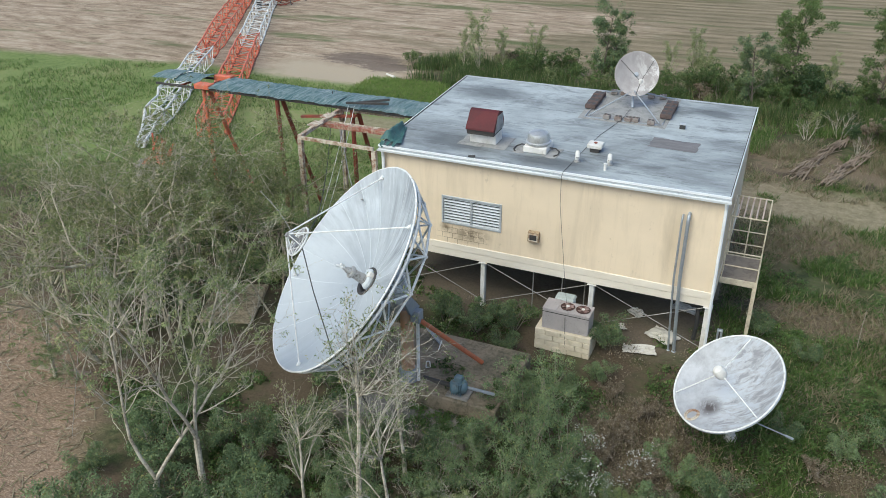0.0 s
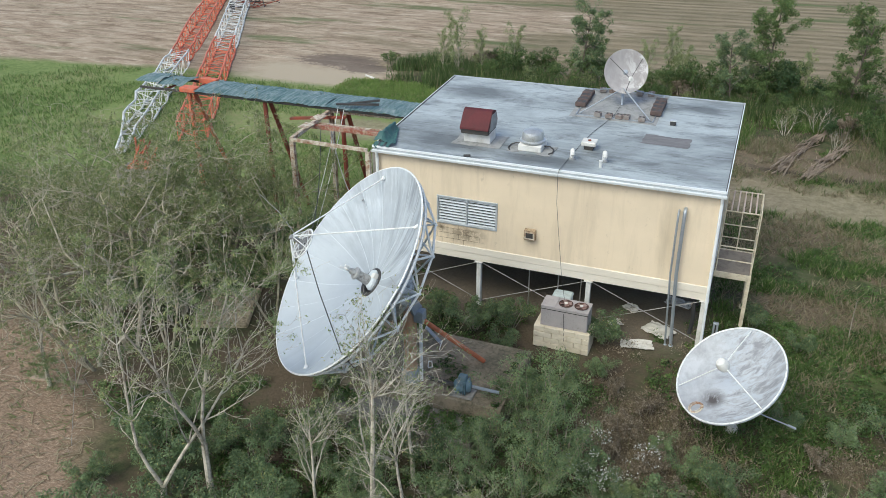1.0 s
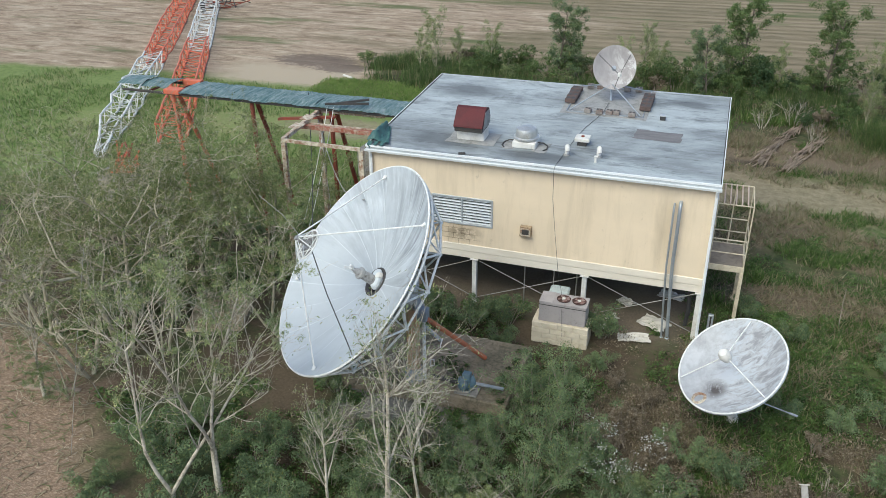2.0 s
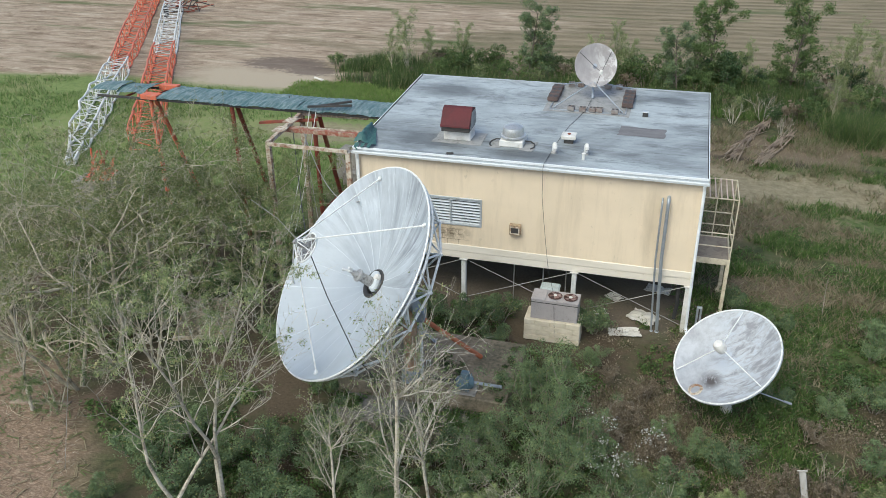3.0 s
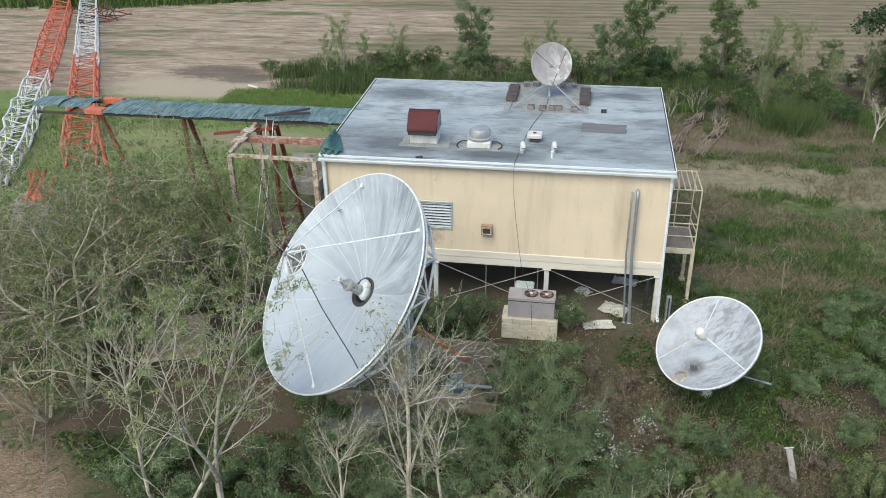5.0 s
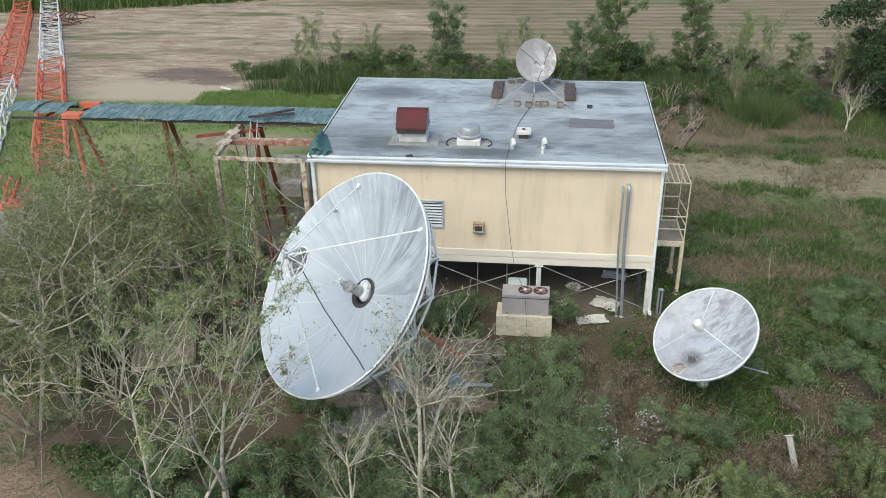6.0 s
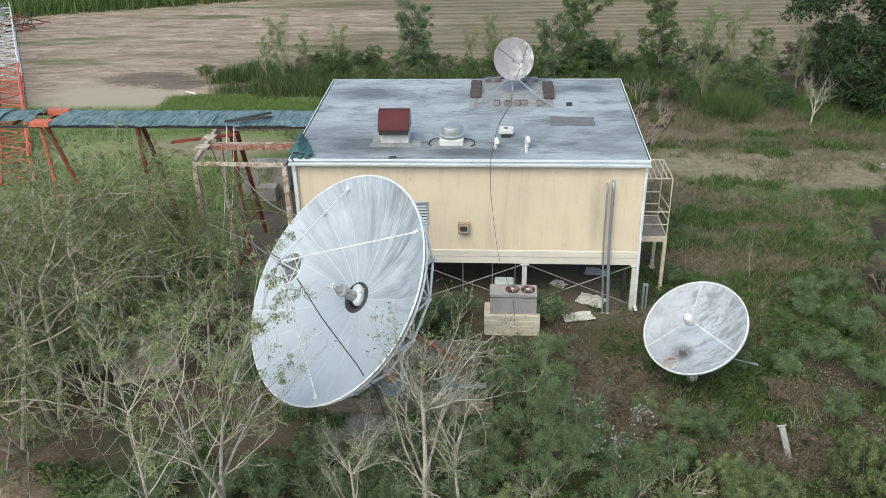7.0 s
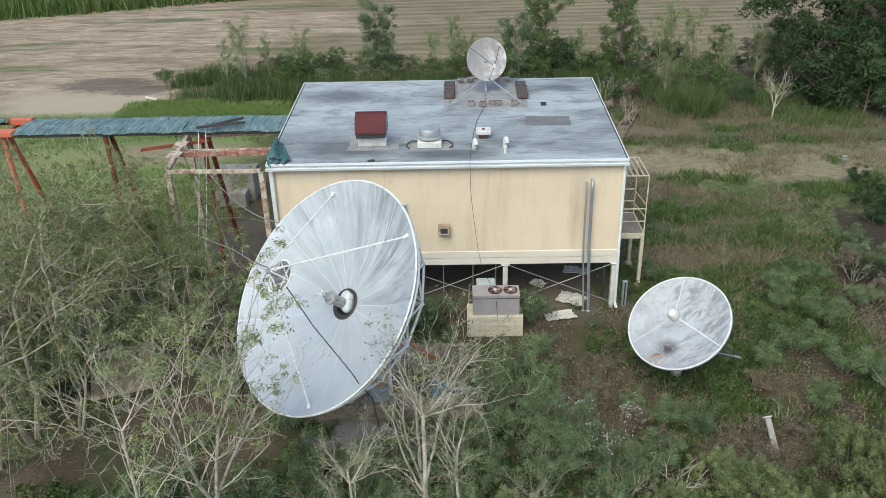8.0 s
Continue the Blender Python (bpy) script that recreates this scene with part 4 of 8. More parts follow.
def build_big_dish():
    """Segmented reflector, 6.2 m across, on a back truss and a rusted pedestal."""
    R, D, N = 3.09, 0.97, 20
    n = Vector((-0.581, -0.5, 0.642)).normalized()
    rim_c = Vector((-3.18, -7.72, 5.54))
    turn = axis_frame(n, (0.07, 2.53, 1.76))
    vertex = rim_c - n * D
    m = Matrix.Translation(vertex) @ turn.to_4x4()
    t = thing("satellite_dish_large", (0, 0, 0), "large weathered white segmented satellite dish on a truss and rusty pedestal", "satellite dish")
    # one wedge panel, shared by all
    rs = [0.34, 0.8, 1.3, 1.8, 2.3, 2.75, R]
    half = math.pi / N - 0.0012
    verts, faces = [], []
    cols = 4
    for layer in (0.0, -0.022):
        for r in rs:
            for k in range(cols + 1):
                a = -half + 2 * half * k / cols
                bow = 0.003 * math.cos(math.pi * (k / cols - 0.5)) * r / R
                verts.append((r * math.cos(a), r * math.sin(a), bowl_z(r, R, D) + layer - bow))
    w, per = cols + 1, len(rs) * (cols + 1)
    for i in range(len(rs) - 1):
        for k in range(cols):
            q = (i * w + k, (i + 1) * w + k, (i + 1) * w + k + 1, i * w + k + 1)
            faces.append(q)
            faces.append(tuple(per + j for j in q[::-1]))
        for k in (0, cols):
            faces.append((i * w + k, (i + 1) * w + k, per + (i + 1) * w + k, per + i * w + k))
    for k in range(cols):
        for i in (0, len(rs) - 1):
            faces.append((i * w + k, i * w + k + 1, per + i * w + k + 1, per + i * w + k))
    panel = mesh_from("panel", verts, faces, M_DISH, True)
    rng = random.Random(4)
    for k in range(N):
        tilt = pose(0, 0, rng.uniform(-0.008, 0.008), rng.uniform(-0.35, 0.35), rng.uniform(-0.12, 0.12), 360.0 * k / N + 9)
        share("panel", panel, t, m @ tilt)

    strip_v, strip_f = [], []
    for i, r in enumerate(rs):
        z = bowl_z(r, R, D)
        for y, dz in ((-0.013, 0.0), (-0.010, 0.008), (0.010, 0.008), (0.013, 0.0)):
            strip_v.append((r, y, z + dz - 0.004))
        if i:
            o = 4 * i
            strip_f += [(o - 4 + k, o + k, o + k + 1, o - 3 + k) for k in range(3)]
    strip = mesh_from("seam_strip", strip_v, strip_f, M_SEAM)
    for k in range(N):
        share("seam_strip", strip, t, m @ pose(0, 0, 0.002, 0, 0, 360.0 * (k + 0.5) / N + 9))

    def P(a, r, z):
        return m @ Vector((r * math.cos(a), r * math.sin(a), z))

    # rim tube and back truss
    def ring(name, r, z, rad, label=""):
        bm = B()
        cuts = N * 4
        pts = [P(2 * math.pi * k / cuts, r, z) for k in range(cuts + 1)]
        tube(bm, pts, rad, 6)
        part(name, bm, M_TUBE, t, label)
    ring("rim_ring", R + 0.02, D - 0.03, 0.027)
    ring("rim_flange", R - 0.05, D - 0.20, 0.040, "pale chord behind the rim")
    NB, back_r, back_z = 16, 2.70, 0.10
    knots = [P(2 * math.pi * (k + 0.35) / NB, back_r, back_z) for k in range(NB)]
    for k, p in enumerate(knots):
        a = 2 * math.pi * (k + 0.35) / NB
        part("back_chord", rod(B(), p, knots[(k + 1) % NB], 0.034, n=6), M_TUBE, t, "white tube of the back truss")
        bm = B()
        rod(bm, p, P(a - math.pi / NB, R - 0.03, D - 0.15), 0.030, n=6)
        rod(bm, p, P(a + math.pi / NB, R - 0.03, D - 0.15), 0.030, n=6)
        rod(bm, p, P(a, 2.25, bowl_z(2.25, R, D) - 0.03), 0.026, n=5)
        rod(bm, p, P(a + math.pi / NB, 2.5, bowl_z(2.5, R, D) - 0.03), 0.024, n=5)
        rod(bm, p, P(a, 0.74, -0.55), 0.030, n=5)
        rod(bm, P(a, 0.74, -0.4), P(a, 1.6, bowl_z(1.6, R, D) - 0.03), 0.022, n=5)
        rod(bm, p - (p - P(a, R, D)) * 0.02, p + (p - P(a, R, D)) * 0.05, 0.05, n=6)
        part("rib", bm, M_TUBE, t)
    bm = B()
    lathe(bm, [(0.72, -0.95), (0.78, -0.9), (0.78, -0.35), (0.5, -0.12), (0.4, -0.06), (0.36, -0.1)], 24, m)
    part("hub_drum", bm, M_HORN, t)
    # black collar and feed horn at the hub
    bm = B()
    lathe(bm, [(0.42, -0.05), (0.43, 0.035), (0.39, 0.05), (0.31, 0.01), (0.29, -0.05)], 28, m)
    part("hub_collar", bm, M_DARK, t, "black open collar round the feed horn")
    part("hub_plug", lathe(B(), [(0.22, -0.08), (0.23, 0.06), (0.20, 0.13), (0.15, 0.16)], 20, m @ pose(0.05, -0.06, 0, 7, -4, 0) @ Matrix.Diagonal((1.35, 0.8, 1.0, 1.0))), M_SEAM, t, "chalky white feed base")
    feed = part("feed_horn", lathe(B(), [(0.155, 0.12), (0.145, 0.16), (0.125, 0.52), (0.175, 0.54), (0.175, 0.60), (0.10, 0.62), (0.085, 0.74), (0.05, 0.78), (0.05, 0.86)], 18, m), M_HORN, t, "stepped grubby metal feed horn", True)
    for s in (-1, 1):
        part("yoke", tube(B(), [m @ Vector((0.0, 0.03 * s, 0.84)), m @ Vector((0.03, 0.10 * s, 0.90)), m @ Vector((0.0, 0.14 * s, 1.02))], 0.035, 6), M_TUBE, feed)
    bm = B()
    box(bm, (0.05, -0.28, 0.02), (0.2, -0.08, 0.16), 0.01, m)
    part("flange", bm, M_WHITE, feed)
    # secondary reflector held by four struts
    zs = D + 1.30
    sub = part("subreflector", lathe(B(), [(0.02, zs - 0.10), (0.2, zs - 0.06), (0.40, zs + 0.03), (0.42, zs + 0.05), (0.40, zs + 0.06), (0.2, zs - 0.03), (0.02, zs - 0.07)], 26, m), M_HORN, t, "round metal secondary reflector", True)
    part("hoop", tube(B(), [P(2 * math.pi * k / 24, 0.415, zs + 0.06) for k in range(25)], 0.026, 6), M_TUBE, sub, "white hoop")
    bm = B()
    for k in range(6):
        a = math.pi * k / 3
        rod(bm, P(a, 0.40, zs + 0.06), P(a + 0.5, 0.06, zs + 0.40), 0.016, n=5)
        rod(bm, P(a, 0.40, zs + 0.06), P(a + 2.09, 0.40, zs + 0.06), 0.013, n=5)
    part("mount_frame", bm, M_TUBE, sub)
    part("apex_block", rod(B(), P(0, 0.0, zs + 0.10), P(0, 0.0, zs + 0.46), 0.07, n=8), M_HORN, sub)
    for a in (math.radians(-3.8), math.radians(-74.0), math.radians(175.0), math.radians(88.0)):
        bm = B()
        foot, head = P(a, 2.86, bowl_z(2.86, R, D) + 0.03), P(a, 0.07, zs + 0.42)
        rod(bm, foot, head, 0.021, n=7)
        st = part("strut", bm, M_TUBE, t, "white tube strut")
        bm = B()
        box(bm, (-0.06, -0.045, -0.02), (0.06, 0.045, 0.05), 0.01, Matrix.Translation(foot) @ turn.to_4x4() @ pose(0, 0, 0, 0, 0, math.degrees(a)))
        part("foot_plate", bm, M_TUBE, st)
    # pedestal: rusted column with a fork and jack
    px, py = -2.05, -6.0
    bm = B()
    lathe(bm, [(0.20, 1.30), (0.205, 1.32), (0.205, 2.9), (0.205, 3.45), (0.28, 3.47), (0.28, 3.58), (0.15, 3.6)], 24, Matrix.Translation((px, py, 0)))
    part("pedestal", bm, M_TANK, t, "rust orange steel column", True)
    part("collar", lathe(B(), [(0.31, 1.02), (0.31, 1.06), (0.29, 1.08), (0.29, 1.36), (0.24, 1.42), (0.19, 1.43)], 24, Matrix.Translation((px, py, 0))), M_BLUEGREY, t, "grey steel collar at the column foot", True)
    back = vertex - n * 0.95
    bm = B()
    for s in (-1, 1):
        prism(bm, [(px + 0.25 * s - 0.04, py - 0.3, 3.5), (px + 0.25 * s + 0.04, py - 0.3, 3.5), (px + 0.25 * s + 0.04, py + 0.3, 3.5), (px + 0.25 * s - 0.04, py + 0.3, 3.5)],
              [(back.x + 0.3 * s - 0.04, back.y - 0.2, back.z + 0.2), (back.x + 0.3 * s + 0.04, back.y - 0.2, back.z + 0.2), (back.x + 0.3 * s + 0.04, back.y + 0.2, back.z + 0.1), (back.x + 0.3 * s - 0.04, back.y + 0.2, back.z + 0.1)])
    part("fork", bm, M_BLUEGREY, t, "blue grey pivot fork")
    bm = B()
    box(bm, (px + 0.2, py - 0.2, 3.2), (px + 0.5, py + 0.1, 3.58), 0.02)
    part("gear_box", bm, M_BLUEGREY, t)
    bm = B()
    rod(bm, (px + 0.34, py + 0.02, 1.03), (px + 0.34, py + 0.02, 3.3), 0.055, n=10)
    part("riser_pipe", bm, M_TUBE, t, "white riser pipe")
    bm = B()
    rod(bm, (px + 0.45, py - 0.05, 3.25), (-0.25, -4.38, 1.08), 0.075, n=10)
    part("brace_arm", bm, M_ARM, t, "rusty red brace arm")


build_big_dish()


def build_dish_pad():
    t = thing("dish_pad", (0, 0, 0), "stained concrete pad under the large dish", "concrete pad")
    part("slab", box(B(), (-4.3, -6.5, -0.3), (1.0, -3.2, 1.02), 0.03), M_PAD, t)
    part("step", box(B(), (-4.2, -7.75, -0.3), (0.5, -6.504, 0.55), 0.03), M_SLAB, t)


build_dish_pad()


def build_pad_motor():
    t = thing("jack_motor", (-0.3, -6.15, 1.02), "faded blue electric motor on a concrete pad", "motor")
    part("base_plate", box(B(), (-0.34, -0.25, 0.0), (0.36, 0.25, 0.07), 0.01), M_CONC, t)
    part("housing", lathe(B(), [(0.12, -0.27), (0.2, -0.22), (0.22, -0.15), (0.22, 0.16), (0.19, 0.22), (0.1, 0.26)], 16, pose(0, 0, 0.3, 0, 90, 25)), M_BLUE, t, "", True)
    bm = B()
    for k in range(5):
        box(bm, (-0.15 + 0.07 * k, -0.235, 0.12), (-0.135 + 0.07 * k, 0.235, 0.5))
    part("fins", bm, M_BLUE, t)
    part("cap", box(B(), (-0.13, -0.1, 0.48), (0.12, 0.12, 0.66), 0.02), M_BLUE, t)
    part("shaft", rod(B(), (0.25, 0.05, 0.3), (1.1, 0.1, 0.26), 0.05), M_BLUEGREY, t)
    part("drive_pipe", rod(B(), (-0.2, -0.02, 0.28), (-1.2, 0.1, 0.22), 0.07), M_DARK, t)


build_pad_motor()


def build_pad_litter():
    t = thing("loose_pipe_length", (-2.25, -3.65, 1.02), "short blue grey pipe length lying on concrete", "pipe")
    part("pipe", rod(B(), (-0.45, 0.45, 0.06), (0.35, -0.25, 0.06), 0.065), M_BLUEGREY, t)
    bm = tube(B(), [(0.35, -0.25, 0.06), (0.42, -0.3, 0.2), (0.4, -0.42, 0.06), (0.44, -0.6, 0.03)], 0.018)
    part("hose", bm, M_WHITE, t, "pale loose hose end")
    t = thing("bent_rod", (-1.8, -5.25, 1.02), "small bent white metal bracket on concrete", "bracket")
    part("loop", tube(B(), [(0, 0, 0.02), (0.02, 0, 0.22), (0.12, 0.02, 0.24), (0.14, 0.02, 0.03), (0.02, -0.06, 0.02)], 0.022), M_WHITE, t)


build_pad_litter()


def build_small_dish():
    """One-piece dish, 3.1 m across, on a short post."""
    R, D = 1.55, 0.42
    n = Vector((-0.467, -0.394, 0.791)).normalized()
    c = Vector((7.01, -4.44, 2.47))
    turn = axis_frame(n, (0.2, 0.9, 0.6))
    m = Matrix.Translation(c - n * D) @ turn.to_4x4()
    t = thing("satellite_dish", (0, 0, 0), "weathered white satellite dish with a rust ring on a short post", "satellite dish")
    bm = B()
    prof = [(0.0001, 0.0)] + [(R * k / 14, bowl_z(R * k / 14, R, D)) for k in range(1, 15)]
    back = [(r, z - 0.025) for r, z in prof[::-1]]
    lathe(bm, prof + [(R + 0.035, D + 0.004), (R + 0.035, D - 0.05), (R - 0.02, D - 0.05)] + back[1:], 64, m)
    part("reflector", bm, M_DISH_S, t, "chalky white bowl with grey grime", True)
    bm = B()
    pts = [m @ Vector(((R + 0.01) * math.cos(2 * math.pi * k / 48), (R + 0.01) * math.sin(2 * math.pi * k / 48), D + 0.008)) for k in range(49)]
    tube(bm, pts, 0.026, 6)
    part("rim", bm, M_TUBE, t, "white rolled rim")
    zs = D + 0.42
    part("feed_cap", lathe(B(), [(0.05, zs - 0.12), (0.14, zs - 0.1), (0.17, zs + 0.0), (0.17, zs + 0.16), (0.12, zs + 0.24), (0.03, zs + 0.27)], 20, m), M_WHITE, t, "white feed cap", True)
    for a in STRUTS_SMALL:
        bm = B()
        rod(bm, m @ Vector((1.5 * math.cos(a), 1.5 * math.sin(a), bowl_z(1.5, R, D) + 0.03)), m @ Vector((0.12 * math.cos(a), 0.12 * math.sin(a), zs)), 0.018, n=7)
        part("strut", bm, M_TUBE, t)
    a = math.radians(RUST_SMALL)
    bm = B()
    cx, cy = 1.36 * math.cos(a), 1.22 * math.sin(a)
    ring = []
    for k in range(25):
        b = 2 * math.pi * k / 24
        x, y = cx + 0.19 * math.cos(b), cy + 0.15 * math.sin(b)
        ring.append(m @ Vector((x, y, bowl_z(math.hypot(x, y), R, D) + 0.012)))
    tube(bm, ring, 0.028, 5)
    tube(bm, [p + n * 0.02 + Vector((0.03, 0.02, 0)) for p in ring], 0.016, 5)
    tube(bm, [p + n * 0.03 + Vector((-0.02, 0.03, 0)) for p in ring], 0.012, 5)
    part("rust_ring", bm, M_FRAME, t, "rusty ring stain with a rim")
    bm = B()
    hub = m @ Vector((0, 0, -0.1))
    rod(bm, (hub.x + 0.1, hub.y + 0.5, -0.2), (hub.x + 0.1, hub.y + 0.5, hub.z - 0.1), 0.11, n=14)
    part("post", bm, M_WHITE, t)
    part("footing", lathe(B(), [(0.19, -0.2), (0.19, 0.16), (0.16, 0.22), (0.115, 0.24)], 14, Matrix.Translation((hub.x + 0.1, hub.y + 0.5, 0))), M_PAPER, t, "lumpy white concrete footing", True)
    bm = B()
    box(bm, (-0.3, -0.22, -0.2), (0.6, 0.22, -0.02), 0.02, m)
    part("mount", bm, M_WHITE, t)
    bm = B()
    tube(bm, [hub + Vector((-0.1, -0.6, -0.35)), hub + Vector((0.0, -0.75, -0.55)), hub + Vector((0.15, -0.7, -0.65))], 0.1, 8)
    part("motor_can", bm, M_WHITE, t, "white actuator motor")
    bm = B()
    rod(bm, hub + Vector((0.3, -0.75, -0.2)), hub + Vector((1.62, -0.6, -0.62)), 0.018, n=7)
    rod(bm, hub + Vector((1.45, -0.62, -0.565)), hub + Vector((1.66, -0.6, -0.635)), 0.034, n=7)
    part("actuator_arm", bm, M_GALV, t, "galvanised actuator arm")


STRUTS_SMALL = (math.radians(-4.6), math.radians(114), math.radians(-125))
RUST_SMALL = 148.0
build_small_dish()


# ---------------------------------------------------------------- on the roof
def roof_pose(x, y, turn=0.0):
    """A pose that stands on the sloping roof."""
    return Matrix.Translation((x, y, roof_z(y) - 0.022)) @ Matrix.Rotation(math.atan2(ROOF_B - ROOF_F, 8.36), 4, "X") @ Matrix.Rotation(radians(turn), 4, "Z")


def on_roof(name, x, y, label, category, group="", turn=0.0):
    t = thing(name, (0, 0, 0), label, category, group)
    t.matrix_basis = roof_pose(x, y, turn)
    return t


def patch_sheet(name, parent, pts, z, material, label="", seed=1):
    """A thin patch with an uneven outline."""
    rng = random.Random(seed)
    bm = B()
    out = []
    for (x0, y0), (x1, y1) in zip(pts, pts[1:] + pts[:1]):
        for k in range(5):
            f = k / 5
            out.append((x0 + (x1 - x0) * f + rng.uniform(-0.04, 0.04), y0 + (y1 - y0) * f + rng.uniform(-0.04, 0.04)))
    lo = [bm.verts.new((x, y, 0.0)) for x, y in out]
    hi = [bm.verts.new((x, y, z)) for x, y in out]
    bm.faces.new(hi)
    for k in range(len(lo)):
        bm.faces.new((lo[k], lo[(k + 1) % len(lo)], hi[(k + 1) % len(lo)], hi[k]))
    return part(name, bm, material, parent, label)


def build_red_hood():
    t = on_roof("hooded_roof_vent", -2.62, 1.75, "dark red metal hood vent on a grey curb", "roof vent")
    patch_sheet("flashing", t, [(-0.85, -0.62), (0.9, -0.6), (0.95, 0.55), (-0.8, 0.5)], 0.012, M_PATCH, "cracked grey flashing", 3)
    part("curb", box(B(), (-0.5, -0.3, 0.0), (0.5, 0.35, 0.42), 0.02), M_WHITE, t, "weathered white curb")
    prof = [(-0.62, 0.60), (-0.60, 0.66), (-0.16, 1.16), (0.0, 1.20), (0.30, 1.08), (0.45, 0.72), (0.38, 0.48)]
    bm = B()
    rows = [[bm.verts.new((x, y, z)) for y, z in prof] for x in (-0.53, 0.53)]
    for k in range(len(prof) - 1):
        bm.faces.new((rows[0][k], rows[0][k + 1], rows[1][k + 1], rows[1][k]))
    bm.faces.new(rows[0][::-1])
    bm.faces.new(rows[1])
    bmesh.ops.recalc_face_normals(bm, faces=bm.faces)
    hood = part("hood", bm, M_RED, t, "dark red hood")
    sol = hood.modifiers.new("thick", "SOLIDIFY")
    sol.thickness = 0.02
    # two dark boxes colour in the shade of the opening below the hood
    part("screen", box(B(), (-0.5, -0.52, 0.40), (0.5, 0.36, 0.50)), M_DARK, t)
    part("drip_lip", box(B(), (-0.51, -0.56, 0.42), (0.51, -0.50, 0.64), 0.008), M_DARK, t, "dark front opening")
    for s in (-1, 1):
        bm = B()
        prism(bm, [(0.534 * s, -0.5, 0.50), (0.55 * s, -0.5, 0.50), (0.55 * s, 0.36, 0.50), (0.534 * s, 0.36, 0.50)], [(0.534 * s, -0.20, 1.06), (0.55 * s, -0.20, 1.06), (0.55 * s, 0.25, 1.05), (0.534 * s, 0.25, 1.05)])
        part("end_plate", bm, M_PATCH if s > 0 else M_RED, t, "faded pinkish end plate" if s > 0 else "")


build_red_hood()


def build_mushroom_vent():
    t = on_roof("domed_roof_vent", -0.6, 1.62, "bare metal domed roof vent on a white curb", "roof vent")
    for k, (a, pts) in enumerate(((0, [(-0.75, -0.55), (-0.35, -0.5), (-0.3, 0.1), (-0.8, 0.2)]), (1, [(0.3, -0.55), (0.8, -0.6), (0.85, 0.25), (0.35, 0.2)]))):
        patch_sheet("flashing", t, pts, 0.014, M_PATCH, "", 8 + k)
    part("curb", box(B(), (-0.42, -0.42, 0.0), (0.42, 0.42, 0.24), 0.03), M_WHITE, t)
    part("neck", lathe(B(), [(0.32, 0.24), (0.34, 0.26), (0.34, 0.40), (0.33, 0.42)], 24), M_TIN, t)
    part("cap", lathe(B(), [(0.41, 0.27), (0.445, 0.28), (0.445, 0.33), (0.39, 0.36), (0.38, 0.54), (0.34, 0.63), (0.20, 0.70), (0.02, 0.72)], 28), M_TIN, t, "domed metal cap", True)
    for s in (-1, 1):
        bm = tube(B(), [(0.4 * s, 0.0, 0.12), (0.62 * s, 0.05, 0.1), (0.78 * s, -0.05, 0.05), (0.8 * s, -0.3, 0.03), (0.7 * s, -0.45, 0.03)], 0.025, 6)
        part("hold_down_strap", bm, M_DARK, t)


build_mushroom_vent()


def build_small_vents():
    for x, y in ((0.95, 1.10), (2.02, 1.22)):
        t = on_roof("gooseneck_pipe", x, y, "small white gooseneck pipe on the grey roof", "roof pipe", "gooseneck pipes", 15)
        part("pipe", tube(B(), [(0, 0, 0.0), (0, 0, 0.24), (0, -0.03, 0.33), (0, -0.1, 0.37), (0, -0.18, 0.32), (0, -0.20, 0.24)], 0.075, 8), M_WHITE, t, "", True)
        # dark disc over the closed end stands in for the shaded inside
        part("mouth", rod(B(), (0, -0.201, 0.238), (0, -0.203, 0.228), 0.062, n=8), M_DARK, t)
        part("collar", lathe(B(), [(0.12, 0.0), (0.12, 0.02), (0.075, 0.07)], 14), M_PATCH, t)
    t = on_roof("vent_pipe_stub", 2.0, 0.72, "short white vent pipe stub on the roof", "roof pipe")
    part("pipe", lathe(B(), [(0.05, 0.0), (0.05, 0.2), (0.065, 0.21), (0.065, 0.24), (0.03, 0.25)], 12), M_WHITE, t)
    t = on_roof("box_roof_vent", 1.30, 2.15, "small square metal roof vent with a rusty lid", "roof vent")
    part("curb", box(B(), (-0.16, -0.16, 0.0), (0.16, 0.16, 0.16), 0.01), M_DARK, t)
    part("lid", box(B(), (-0.26, -0.22, 0.16), (0.26, 0.22, 0.30), 0.02), M_WHITE, t)
    part("rust_knob", lathe(B(), [(0.06, 0.295), (0.06, 0.33), (0.02, 0.34)], 10), M_RUST, t)
    t = on_roof("cable_box", 3.74, 5.25, "small grey cable box on the roof", "junction box")
    part("box", box(B(), (-0.1, -0.08, 0.0), (0.1, 0.08, 0.16), 0.01), M_DARK, t)
    part("cover", box(B(), (-0.11, -0.09, 0.16), (0.11, 0.09, 0.185), 0.006), M_TIN, t)
    t = on_roof("dark_scrap", -2.55, 0.22, "small dark scrap lying on the roof", "scrap")
    part("scrap", box(B(), (-0.12, -0.07, 0.0), (0.13, 0.06, 0.05), 0.015, pose(0, 0, 0, 0, 0, 20)), M_DARK, t)
    t = on_roof("roof_patch", 3.75, 3.6, "dark patched rectangle of roofing felt", "roof patch")
    patch_sheet("felt", t, [(-0.85, -0.42), (0.82, -0.45), (0.8, 0.42), (-0.78, 0.45)], 0.008, M_FELT, "", 21)


build_small_vents()


